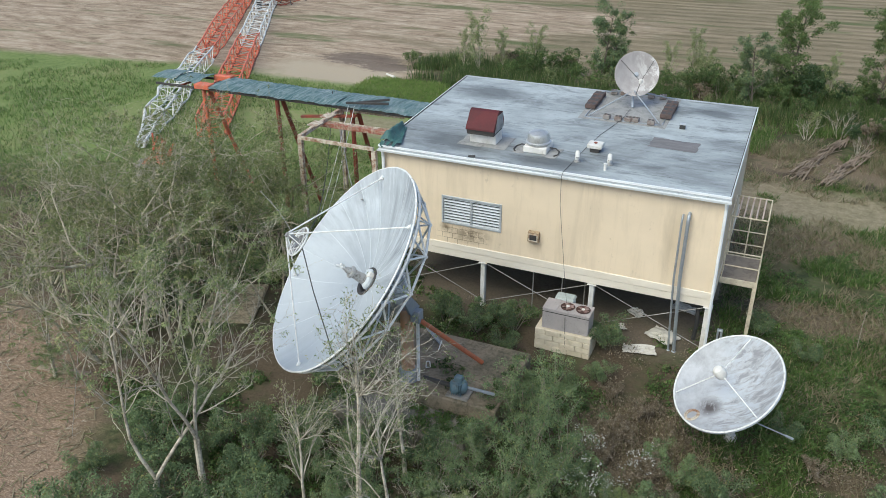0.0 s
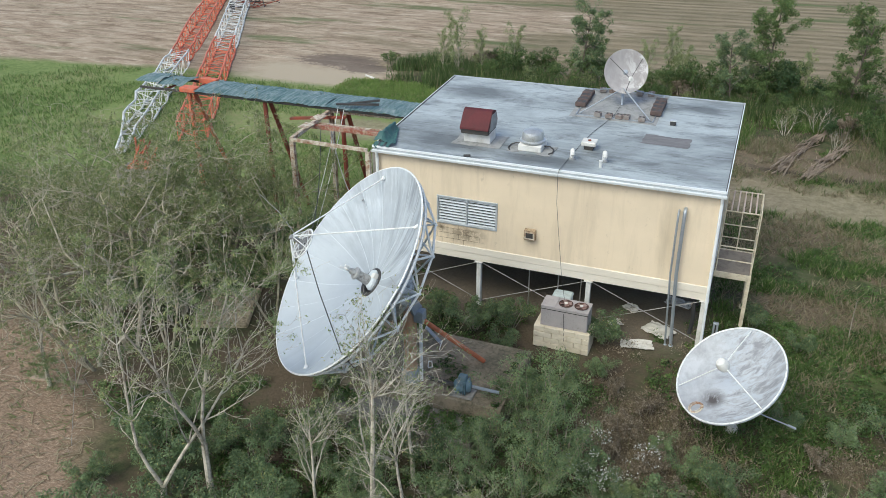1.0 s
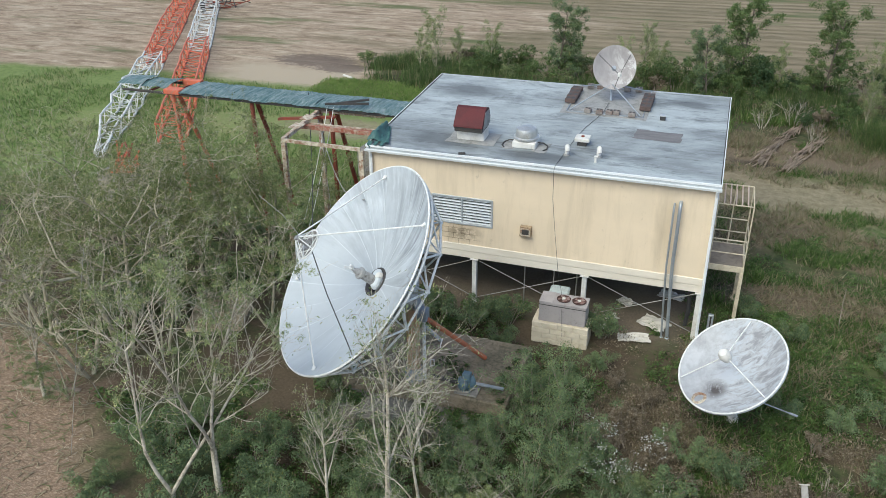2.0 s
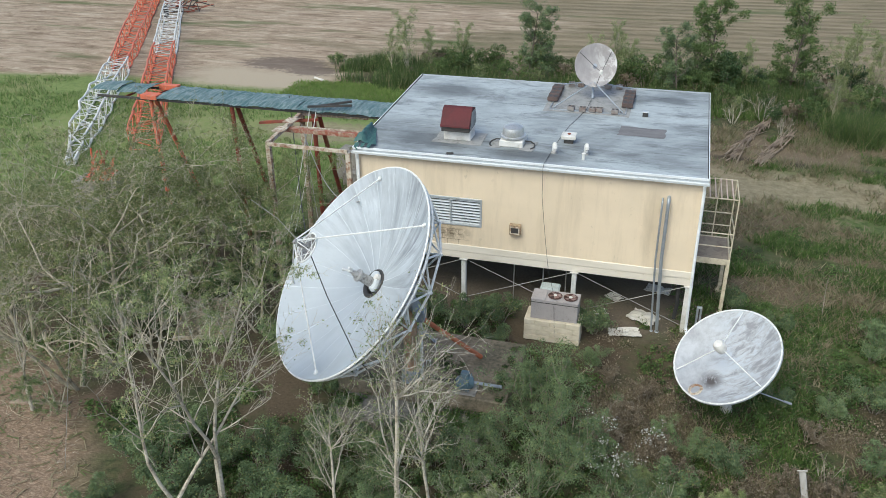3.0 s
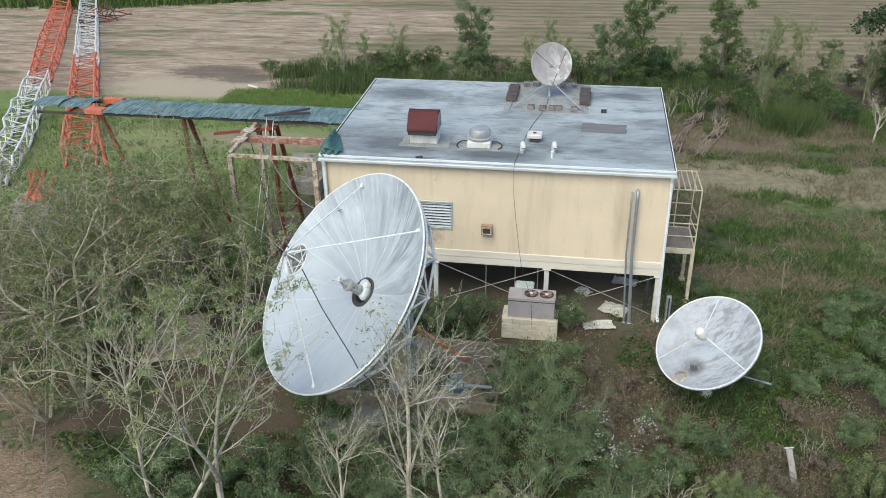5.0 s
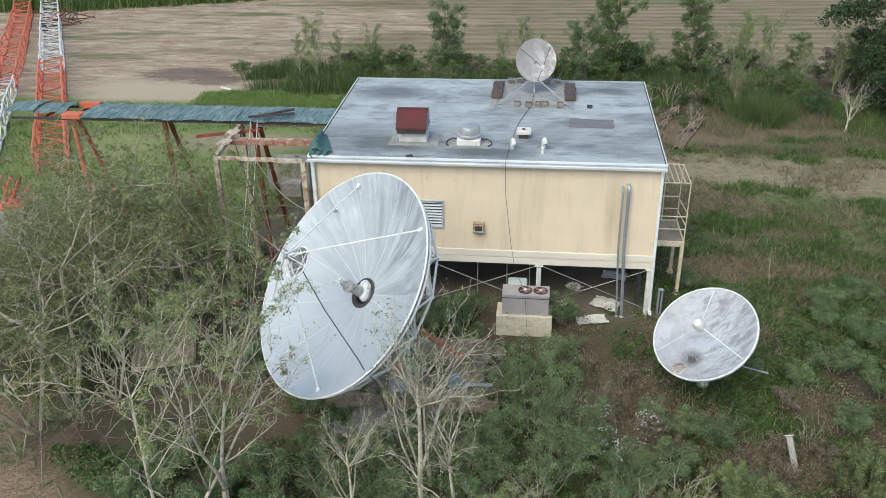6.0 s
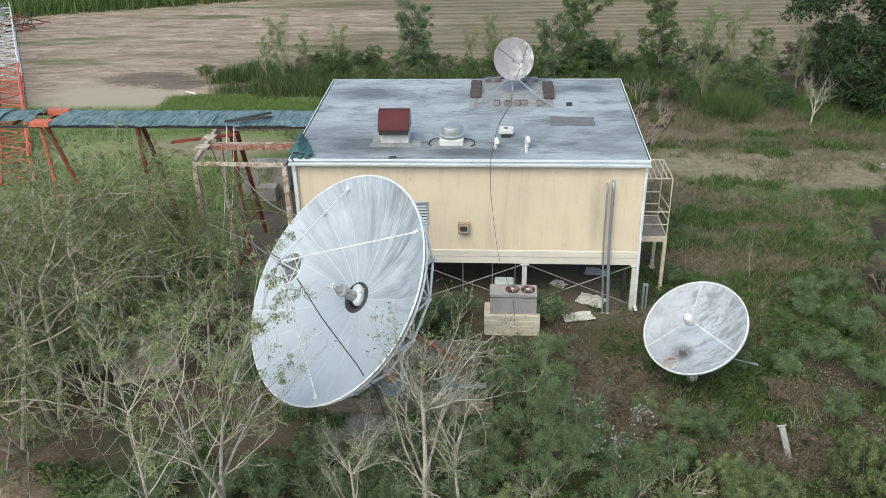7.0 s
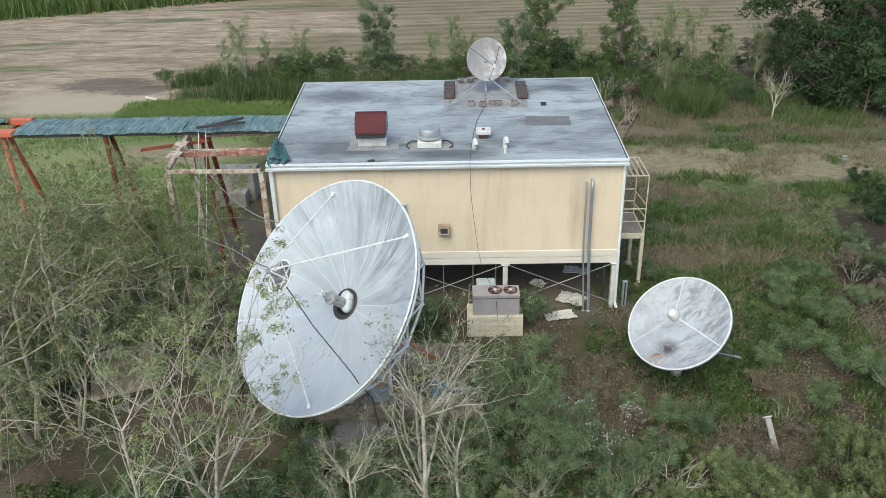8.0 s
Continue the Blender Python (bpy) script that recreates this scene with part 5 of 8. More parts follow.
def build_roof_dish():
    """Small dish on a ballasted frame."""
    t = on_roof("roof_satellite_dish", 1.55, 6.75, "grey brown satellite dish on a ballasted roof frame", "satellite dish")
    inv = t.matrix_basis.inverted()
    c, n = Vector((1.60, 6.81, 7.87)), Vector((0.333, -0.895, 0.297)).normalized()
    R, D = 0.83, 0.17
    m = inv @ Matrix.Translation(c - n * D) @ axis_frame(n, (0, 0, 1)).to_4x4()
    prof = [(0.0001, 0.0)] + [(R * k / 9, bowl_z(R * k / 9, R, D)) for k in range(1, 10)]
    lathe_prof = prof + [(R + 0.02, D), (R + 0.02, D - 0.03)] + [(r, z - 0.02) for r, z in prof[::-1]][1:]
    part("reflector", lathe(B(), lathe_prof, 48, m), M_DISH_R, t, "grey brown bowl with peeling white paint", True)
    feed_at = m @ Vector((-0.32, -0.05, 0.78))
    part("feed", lathe(B(), [(0.03, -0.08), (0.07, -0.06), (0.07, 0.05), (0.04, 0.09)], 12, Matrix.Translation(feed_at)), M_WHITE, t, "white feed")
    for a in (0.9, math.pi, -0.9 + 2 * math.pi):
        part("strut", rod(B(), m @ Vector((R * math.cos(math.pi / 2 + a - 1.57) * 0.97, R * math.sin(a) * 0.97, D)), feed_at, 0.012, n=5), M_DARK, t)
    part("mast", rod(B(), (0.02, 0.0, 0.03), inv @ (c - n * 0.42 + Vector((0, 0, -0.1))), 0.045, n=10), M_GALV, t)
    part("bracket", rod(B(), inv @ (c - n * 0.45 + Vector((0, 0, -0.25))), inv @ (c - n * 0.12), 0.09, n=8), M_GALV, t)
    W, L = 1.45, 1.55
    for a, b in (((-W, -L), (W, -L)), ((W, -L), (W, L)), ((W, L), (-W, L)), ((-W, L), (-W, -L))):
        bm = B()
        d = Vector((b[0] - a[0], b[1] - a[1], 0)).normalized() * 0.02
        o = Vector((-d.y, d.x, 0)) * 1.0
        va, vb = Vector((*a, 0)), Vector((*b, 0))
        prism(bm, [va - o, vb - o, vb + o, va + o], [p + Vector((0, 0, 0.05)) for p in (va - o, vb - o, vb + o, va + o)])
        part("frame_angle", bm, M_GALV, t)
    for x, y in ((-W, -L), (W, -L), (W, L), (-W, L)):
        part("leg_brace", rod(B(), (x * 0.92, y * 0.92, 0.05), (0.02, 0.0, 0.72), 0.026, n=7), M_GALV, t, "galvanised diagonal brace")
    patch_sheet("base_mat", t, [(-W - 0.2, -L - 0.15), (W + 0.15, -L - 0.2), (W + 0.2, L + 0.0), (-W - 0.25, L - 0.02)], 0.008, M_PATCH, "torn pale mat under the frame", 31)


build_roof_dish()


def build_ballast():
    rng = random.Random(7)
    W, L = 1.45, 1.5
    spots = [(-W - 0.02, -0.55 + 0.42 * k, 1) for k in range(4)] + [(W, -0.7 + 0.42 * k, 1) for k in range(4)]
    spots += [(-0.62, -L, 0), (-0.18, -L - 0.03, 0), (0.2, -L, 0), (0.46, -L + 0.02, 0), (1.05, -L - 0.04, 0)]
    spots += [(-1.0, 1.3, 0), (-0.6, 1.34, 0), (0.5, 1.32, 0), (0.95, 1.36, 0)]
    base = roof_pose(1.55, 6.75)
    made = {}
    for x, y, red in spots:
        m = base @ pose(x, y, 0.05 if red else 0.03, 0, 0, rng.uniform(-10, 10))
        if red not in made:
            t = thing("ballast_block", (0, 0, 0), "reddish brown concrete ballast block on the roof frame" if red else "small grey hollow ballast block on the roof", "concrete block", "ballast blocks")
            w, d, h = (0.21, 0.18, 0.17) if red else (0.13, 0.11, 0.17)
            bm = B()
            box(bm, (-w, -d, 0), (w, d, h), 0.015)
            part("block", bm, M_REDBLOCK if red else M_BLOCK, t)
            # the block is solid; dark slabs on top colour in shaded cores
            for s in (-1, 1):
                part("core_hole", box(B(), (s * w * 0.5 - w * 0.28, -d * 0.6, h - 0.02), (s * w * 0.5 + w * 0.28, d * 0.6, h + 0.003)), M_DARK, t)
            t.matrix_basis = m
            made[red] = t
        else:
            copy_thing(made[red], m)


build_ballast()


def build_tarp():
    t = thing("torn_tarp", (-5.75, 0.9, roof_z(0.9)), "torn dark green tarp bunched on the roof corner", "tarp")
    bm = B()
    rng = random.Random(11)
    nx, ny = 14, 22
    g = []
    for j in range(ny):
        row = []
        for i in range(nx):
            u, v = i / (nx - 1), j / (ny - 1)
            x = -0.36 + 0.85 * u * (1 - 0.7 * v) + 0.05 * noise.noise((u * 4, v * 6, 1))
            y = -0.72 + 1.7 * v
            z = 0.03 + 0.34 * math.exp(-((u - 0.28) / 0.25) ** 2) * (1 - 0.3 * v) * min(1.0, v * 6 + 0.25) + 0.07 * abs(noise.noise((u * 9, v * 5, 2))) + 0.02
            row.append(bm.verts.new((x, y, z)))
        g.append(row)
    for j in range(ny - 1):
        for i in range(nx - 1):
            bm.faces.new((g[j][i], g[j][i + 1], g[j + 1][i + 1], g[j + 1][i]))
    bmesh.ops.recalc_face_normals(bm, faces=bm.faces)
    ob = part("sheet", bm, M_TARP, t)
    sol = ob.modifiers.new("thick", "SOLIDIFY")
    sol.thickness = 0.012
    for k in range(3):
        bm = B()
        x = -0.3 + 0.24 * k
        prism(bm, [(x, -0.72, 0.05), (x + 0.16, -0.72, 0.05), (x + 0.14, -0.95, -0.02 - 0.12 * (k == 0)), (x + 0.03, -0.93, -0.02)], [(x, -0.72, 0.065), (x + 0.16, -0.72, 0.065), (x + 0.14, -0.95, -0.0 - 0.12 * (k == 0)), (x + 0.03, -0.93, -0.0)])
        part("torn_strip", bm, M_TARP, t)


build_tarp()


# ---------------------------------------------------------------- beside and below the building
def build_condenser():
    t = thing("condenser_unit", (1.62, -1.2, 0.0), "old grey condenser unit with two fans on blocks", "air conditioner")
    X, Y0, Y1, Z0, Z1 = 0.8, -0.36, 0.36, 1.05, 1.80
    part("cabinet", box(B(), (-X, Y0, Z0), (X, Y1, Z1), 0.02), M_AC, t, "grey painted sheet metal cabinet")
    part("top_panel", box(B(), (-X - 0.01, Y0 - 0.01, Z1), (-0.32, Y1 + 0.01, Z1 + 0.03), 0.008), M_AC, t)
    part("fan_deck", box(B(), (-0.315, Y0 - 0.01, Z1), (X + 0.01, Y1 + 0.01, Z1 + 0.012), 0.004), M_AC, t, "dull grey fan deck")
    part("seam", box(B(), (-X - 0.006, Y0 - 0.008, Z1 - 0.11), (X + 0.006, Y0 + 0.01, Z1 - 0.085)), M_DARK, t)
    for x in (-0.03, 0.50):
        f = part("fan", lathe(B(), [(0.23, Z1 + 0.012), (0.245, Z1 + 0.05), (0.225, Z1 + 0.05), (0.21, Z1 + 0.016), (0.02, Z1 + 0.014)], 24, Matrix.Translation((x, 0.0, 0))), M_FAN, t, "rusty dark round fan opening")
        part("hub", lathe(B(), [(0.06, Z1 + 0.02), (0.06, Z1 + 0.07), (0.02, Z1 + 0.08)], 12, Matrix.Translation((x, 0.0, 0))), M_WHITE, f)
        for k in range(4):
            a = math.pi / 2 * k + 0.4 + x
            d, o = Vector((math.cos(a), math.sin(a), 0)), Vector((-math.sin(a), math.cos(a), 0)) * 0.055
            c0, c1 = Vector((x, 0, Z1 + 0.03)) + d * 0.05, Vector((x, 0, Z1 + 0.03)) + d * 0.2
            bm = B()
            up = Vector((0, 0, 0.03))
            prism(bm, [c0 - o, c1 - o * 1.4, c1 + o * 1.4 + up, c0 + o + up], [p + Vector((0, 0, 0.006)) for p in (c0 - o, c1 - o * 1.4, c1 + o * 1.4 + up, c0 + o + up)])
            part("blade", bm, M_FANBLADE, f)
    # four courses of rough cream blocks round a mortar core
    part("core", box(B(), (-0.93, -0.40, 0.1), (0.86, 0.40, 1.045)), M_PALE, t, "pale mortar core")
    rng = random.Random(8)
    for k in range(4):
        z, cuts = 0.24 + 0.203 * k, [-1.0, -0.62, -0.1, 0.42, 0.93] if k % 2 else [-1.0, -0.36, 0.16, 0.68, 0.93]
        for a, b in zip(cuts, cuts[1:]):
            for y0, y1 in ((-0.46 - rng.uniform(0, 0.025), -0.402), (0.402, 0.46)):
                part("block", box(B(), (a + 0.006, y0, z), (b - 0.006, y1, z + 0.192), 0.012), M_PALE, t)
        for x0, x1 in ((-1.0, -0.932), (0.862, 0.93)):
            part("block", box(B(), (x0, -0.398, z), (x1, 0.398, z + 0.192), 0.012), M_PALE, t)


build_condenser()


def build_pale_box():
    t = thing("spare_housing", (1.3, -0.42, 0.2), "pale green sheet metal housing behind the condenser", "housing")
    part("body", box(B(), (-0.32, -0.22, 0.0), (0.32, 0.22, 1.45), 0.06), M_HOUSING, t)
    part("lid", box(B(), (-0.34, -0.24, 1.455), (0.34, 0.24, 1.58), 0.05), M_HOUSING, t)


build_pale_box()


def crumpled(name, parent, w, d, seed, material, lifted=0.12):
    bm = B()
    n = 10
    rng = random.Random(seed)
    g = []
    for j in range(n):
        row = []
        for i in range(n):
            u, v = i / (n - 1) - 0.5, j / (n - 1) - 0.5
            edge = 1 - 0.12 * rng.random()
            z = 0.05 + lifted * (0.5 + noise.noise((u * 3 + seed, v * 3, seed))) + 0.05 * noise.noise((u * 9, v * 9, seed + 2))
            row.append(bm.verts.new((u * w * edge, v * d * edge, max(0.01, z))))
        g.append(row)
    for j in range(n - 1):
        for i in range(n - 1):
            bm.faces.new((g[j][i], g[j][i + 1], g[j + 1][i + 1], g[j + 1][i]))
    bmesh.ops.recalc_face_normals(bm, faces=bm.faces)
    ob = part(name, bm, material, parent)
    sol = ob.modifiers.new("thick", "SOLIDIFY")
    sol.thickness = 0.03


def build_debris():
    for x, y, w, d, turn, s in ((3.98, -0.42, 1.15, 0.55, 12, 1), (4.55, 0.75, 1.1, 0.85, -25, 2), (5.0, 3.0, 1.0, 0.6, -15, 3), (3.05, 0.6, 0.5, 0.4, 30, 4), (3.4, 1.9, 0.6, 0.5, -40, 6), (2.9, -0.1, 0.35, 0.3, 15, 7)):
        t = thing("broken_board", (x, y, lift(x, y)), "bleached broken board lying among weeds", "board", "broken boards", turn=turn)
        crumpled("board", t, w, d, s, M_PAPER, 0.07)
    t = thing("meter_post", (6.42, 0.42, lift(6.42, 0.42)), "grey metal channel post standing by the corner", "post")
    part("channel", box(B(), (-0.09, -0.07, -0.2), (0.09, 0.07, 1.0), 0.012), M_GALV, t)
    # dark strip on the solid box paints in the shade of a slot
    part("slot", box(B(), (-0.025, -0.074, 0.02), (0.025, -0.071, 0.95)), M_DARK, t)
    t = thing("drain_hose", (5.62, 0.45, lift(5.62, 0.45)), "black drain hose hanging under the floor", "hose")
    part("hose", tube(B(), [(0, 0, 1.86), (0.0, 0.0, 1.5), (0.03, -0.02, 1.0), (-0.02, 0.0, 0.4)], 0.07, 8), M_BLACK, t)
    t = thing("leaning_post", (9.28, -7.5, lift(9.28, -7.5)), "weathered grey timber post leaning over in weeds", "post")
    m = pose(0, 0, 0, -40, -10, 2)
    part("post", box(B(), (-0.085, -0.06, -0.1), (0.085, 0.06, 1.0), 0.015, m), M_GREYWOOD, t)
    part("cap", box(B(), (-0.13, -0.08, 1.004), (0.13, 0.08, 1.035), 0.01, m), M_PAPER, t, "pale cap board")
    t = thing("leaning_stick", (10.78, 2.5, lift(10.78, 2.5)), "thin pale stick standing in grass", "stick")
    part("stick", tube(B(), [(0, 0, -0.1), (0.03, 0.3, 0.4), (0.06, 0.62, 0.85), (0.12, 0.95, 1.3)], 0.014, 6), M_TWIG, t)
    t = thing("white_litter", (-20.9, 29.4, lift(-20.9, 29.4)), "white pipe scrap lying at the field edge", "scrap")
    part("scrap", rod(B(), (-0.5, 0.3, 0.1), (0.5, -0.3, 0.1), 0.09), M_PAPER, t)

    t = thing("timber_plank", (-13.4, -9.05, lift(-13.4, -9.05)), "pale weathered timber plank lying on bare soil", "plank", turn=11.6)
    part("plank", box(B(), (-0.97, -0.11, -0.02), (0.97, 0.11, 0.055), 0.01), M_BRUSH, t)


build_debris()


# ---------------------------------------------------------------- cable bridge, steel frame and the fallen masts
def build_frame():
    t = thing("steel_frame", (0, 0, 0), "open rusty steel frame with flaking white paint", "steel frame")
    P = {"fl": (-9.45, 0.0), "fr": (-6.27, -0.05), "bl": (-9.85, 3.75), "br": (-6.95, 3.85)}
    Z = 5.86
    for k, (x, y) in P.items():
        if k == "br":
            continue
        bm = B()
        w = 0.085
        box(bm, (x - w, y - 0.012, 0.0), (x + w, y + 0.012, Z), 0)
        box(bm, (x - w, y + 0.0125, 0.0), (x - w + 0.024, y + 0.15, Z), 0)
        box(bm, (x + w - 0.024, y + 0.0125, 0.0), (x + w, y + 0.15, Z), 0)
        part("column", bm, M_FRAME, t, "flaking white steel column")
        part("base_plate", box(B(), (x - 0.16, y - 0.1, -0.15), (x + 0.16, y + 0.24, 0.05)), M_RUST, t)
    def beam(a, b, mat=M_FRAME, h=0.12, w=0.05, z=Z, z2=None):
        a, b = Vector((*a, z)), Vector((*b, z if z2 is None else z2))
        d = (b - a).normalized()
        o = Vector((-d.y, d.x, 0)).normalized() * w
        up = Vector((0, 0, h))
        part("beam", prism(B(), [a - o, b - o, b + o, a + o], [p + up for p in (a - o, b - o, b + o, a + o)]), mat, t)
    beam(P["fl"], P["fr"])
    beam(P["fl"], P["bl"], M_FRAME, 0.14, 0.07)
    beam((P["bl"][0] - 0.1, P["bl"][1]), P["br"], M_FRAME)
    beam((-9.95, 2.1), (-6.15, 2.15), M_PEEL, 0.16, 0.08, 5.7)
    beam((-9.9, 2.35), (-6.15, 2.4), M_FRAME, 0.08, 0.05, 5.78)
    beam((-11.6, 3.45), (-9.0, 3.55), M_RUST, 0.09, 0.09, 5.45, 5.75)
    for x, y in ((-9.72, 2.6), (-9.62, 1.5)):
        part("gusset", box(B(), (x - 0.25, y - 0.3, Z + 0.12), (x + 0.2, y + 0.3, Z + 0.15)), M_FRAME, t)


build_frame()


def corrugated(name, parent, x0, x1, y0, y1, z, seed, droop=0.0, tilt=0.0):
    """One corrugated sheet; ridges run across the bridge, edges are bent."""
    rng = random.Random(seed)
    bm = B()
    nx = int((x1 - x0) / 0.05)
    ys = [y0, y0 + (y1 - y0) * 0.3, y0 + (y1 - y0) * 0.7, y1]
    ph = rng.uniform(0, 6)
    g = []
    for j, y in enumerate(ys):
        row = []
        for i in range(nx + 1):
            x = x0 + (x1 - x0) * i / nx
            dz = 0.013 * math.sin(x * 2 * math.pi / 0.2 + ph) + 0.06 * noise.noise((x * 1.3, y * 1.1, seed)) - droop * (1 if j == 0 else 0) * (0.5 + noise.noise((x * 2, 0, seed)))
            dz += tilt * (x - x0) + (0.05 if j in (1, 2) else 0.0)
            row.append(bm.verts.new((x, y + 0.05 * noise.noise((x * 2.5, j, seed)), z + dz)))
        g.append(row)
    for j in range(len(ys) - 1):
        for i in range(nx):
            bm.faces.new((g[j][i], g[j][i + 1], g[j + 1][i + 1], g[j + 1][i]))
    bmesh.ops.recalc_face_normals(bm, faces=bm.faces)
    ob = part(name, bm, M_SHEET, parent)
    sol = ob.modifiers.new("thick", "SOLIDIFY")
    sol.thickness = 0.008


def build_bridge():
    t = thing("cable_bridge", (0, 0, 0), "long cable bridge with a green corrugated sheet cover on rusty legs", "cable bridge")
    Y0, Y1, Z = 3.45, 5.35, 6.18
    edges = [-6.25, -7.55, -8.8, -10.0, -11.3, -12.5, -13.8, -15.1, -16.35]
    for k, (b, a) in enumerate(zip(edges, edges[1:])):
        corrugated("roof_sheet", t, a - 0.06, b + 0.02, Y0, Y1, Z + 0.006 * (k % 2), 40 + k, 0.05)
    for k, (a, b) in enumerate(((-19.9, -18.6), (-18.64, -17.25))):
        corrugated("roof_sheet", t, a, b, Y0 + 0.35, Y1 - 0.15, Z + 0.1 - 0.04 * k, 60 + k, 0.1, 0.02)
    for y in (Y0 + 0.12, Y1 - 0.15):
        part("side_rail", box(B(), (-19.4, y - 0.04, Z - 0.16), (-6.3, y + 0.04, Z - 0.06), 0.008), M_DARK, t, "dark rusty rail")
    for k in range(11):
        x = -6.6 - 1.15 * k
        part("cross_tie", box(B(), (x - 0.03, Y0 + 0.17, Z - 0.17), (x + 0.03, Y1 - 0.2, Z - 0.09)), M_RUST, t)
    part("end_frame", box(B(), (-17.2, Y0 + 0.02, Z - 0.12), (-16.4, Y0 + 0.5, Z + 0.09), 0.02), M_ORANGE, t, "orange box where the cover is torn")
    part("end_frame", box(B(), (-17.3, Y1 - 0.35, Z - 0.12), (-16.35, Y1 - 0.05, Z + 0.12), 0.02), M_ORANGE, t)
    for x in (-9.3, -13.0, -16.9):
        for a, b in (((x, Y0 + 0.3, Z - 0.2), (x + 0.06, Y0 + 0.35, -0.1)), ((x + 0.12, Y0 + 0.5, Z - 0.2), (x - 0.1, Y1 + 1.45, -0.1))):
            part("leg", rod(B(), a, b, 0.095, n=10), M_RUST if x > -16 else M_ORANGE, t, "rusty red pipe leg")
        part("leg_tie", rod(B(), (x + 0.04, Y0 + 0.34, 1.7), (x - 0.06, Y1 + 0.95, 1.5), 0.04, n=7), M_RUST, t)
    for p, q in (((-9.4, 3.5, 6.32), (-7.6, 3.75, 6.42)), ((-9.0, 3.6, 6.34), (-7.7, 4.05, 6.5))):
        part("loose_timber", box(B(), (0, -0.05, -0.04), ((Vector(q) - Vector(p)).length, 0.05, 0.04), 0, Matrix.Translation(p) @ (Vector(q) - Vector(p)).to_track_quat("X", "Z").to_matrix().to_4x4()), M_DARK, t, "dark loose timber")


build_bridge()


def lattice(bm_brace, p0, p1, w, h, bays, seed, crush=0.0):
    """A square lattice run lying on the ground between p0 and p1: four chords and the lacing between them."""
    rng = random.Random(seed)
    p0, p1 = Vector(p0), Vector(p1)
    d = (p1 - p0).normalized()
    side = Vector((d.y, -d.x, 0)).normalized()
    rows = []
    for k in range(bays + 1):
        c = p0.lerp(p1, k / bays)
        f = 1.0 - crush * max(0.0, 1 - k / 4)
        j = lambda s: Vector((rng.uniform(-s, s), rng.uniform(-s, s), rng.uniform(-s, s)))
        a = 0.05 + crush * 0.30 * max(0.25, 1 - k / 7)
        rows.append([c + side * (-w / 2) * f + Vector((0, 0, 0.06)) + j(a), c + side * (w / 2) * f + Vector((0, 0, 0.06)) + j(a), c + side * (w / 2) * f + Vector((0, 0, h * f)) + j(a), c + side * (-w / 2) * f + Vector((0, 0, h * f)) + j(a)])
    for k in range(bays):
        for i in range(4):
            a, b = rows[k], rows[k + 1]
            i2 = (i + 1) % 4
            rod(bm_brace, a[i], a[i2], 0.026, n=4)
            if (k + i) % 2:
                rod(bm_brace, a[i], b[i2], 0.032, n=4)
            else:
                rod(bm_brace, a[i2], b[i], 0.032, n=4)
    return [[r[i] for r in rows] for i in range(4)]


def build_mast(label, runs, seed):
    t = thing("fallen_mast", (0, 0, 0), label, "lattice mast", "fallen masts")
    for k, (p0, p1, w, h, bays, mat, crush, lab) in enumerate(runs):
        braces = B()
        chords = lattice(braces, p0, p1, w, h, bays, seed + k, crush)
        lace = part("lacing", braces, mat, t, lab)
        lace["kind"] = "stuff"
        for line in chords:
            part("chord", tube(B(), line, 0.075, 6), mat, t)


build_mast("fallen orange and white lattice mast lying towards the field",
           [((-24.4, 12.6, 0.0), (-36.7, 33.5, 0.0), 1.6, 1.2, 15, M_ORANGE, 0.0, "orange painted lattice run"),
            ((-36.75, 33.6, 0.0), (-58.5, 70.0, 0.0), 1.6, 1.2, 26, M_MASTW, 0.0, "white painted lattice run")], 3)
build_mast("crumpled white and red lattice mast lying across grass",
           [((-26.9, 9.4, 0.1), (-37.3, 28.2, 0.0), 1.35, 1.1, 15, M_MASTW, 0.75, "crumpled white lattice run"),
            ((-37.35, 28.3, 0.0), (-60.2, 68.0, 0.0), 1.6, 1.2, 28, M_ORANGE, 0.25, "red painted lattice run")], 9)


def build_mast_pier():
    """Square concrete pier that carried the mast, with the bent orange foot left on it."""
    t = thing("mast_pier", (-21.6, 5.2, lift(-21.6, 5.2)), "grey concrete mast pier with a bent orange steel foot", "pier")
    part("pier", box(B(), (-0.95, -0.95, -0.2), (0.95, 0.95, 1.45), 0.05), M_CONC, t, "stained grey concrete block")
    part("foot_plate", box(B(), (-0.6, -0.7, 1.454), (0.7, 0.6, 1.53), 0.02, pose(0, 0, 0, 0, 0, 18)), M_ORANGE, t)
    rng = random.Random(14)
    for k in range(9):
        a = 6.283 * k / 9
        p = Vector((0.5 * math.cos(a), 0.5 * math.sin(a), 1.5))
        q = Vector((rng.uniform(-0.4, 0.9), rng.uniform(-0.2, 1.0), rng.uniform(1.9, 2.9)))
        part("bent_angle", rod(B(), p, q, 0.05, n=5), M_ORANGE if k % 3 else M_RUST, t)


build_mast_pier()


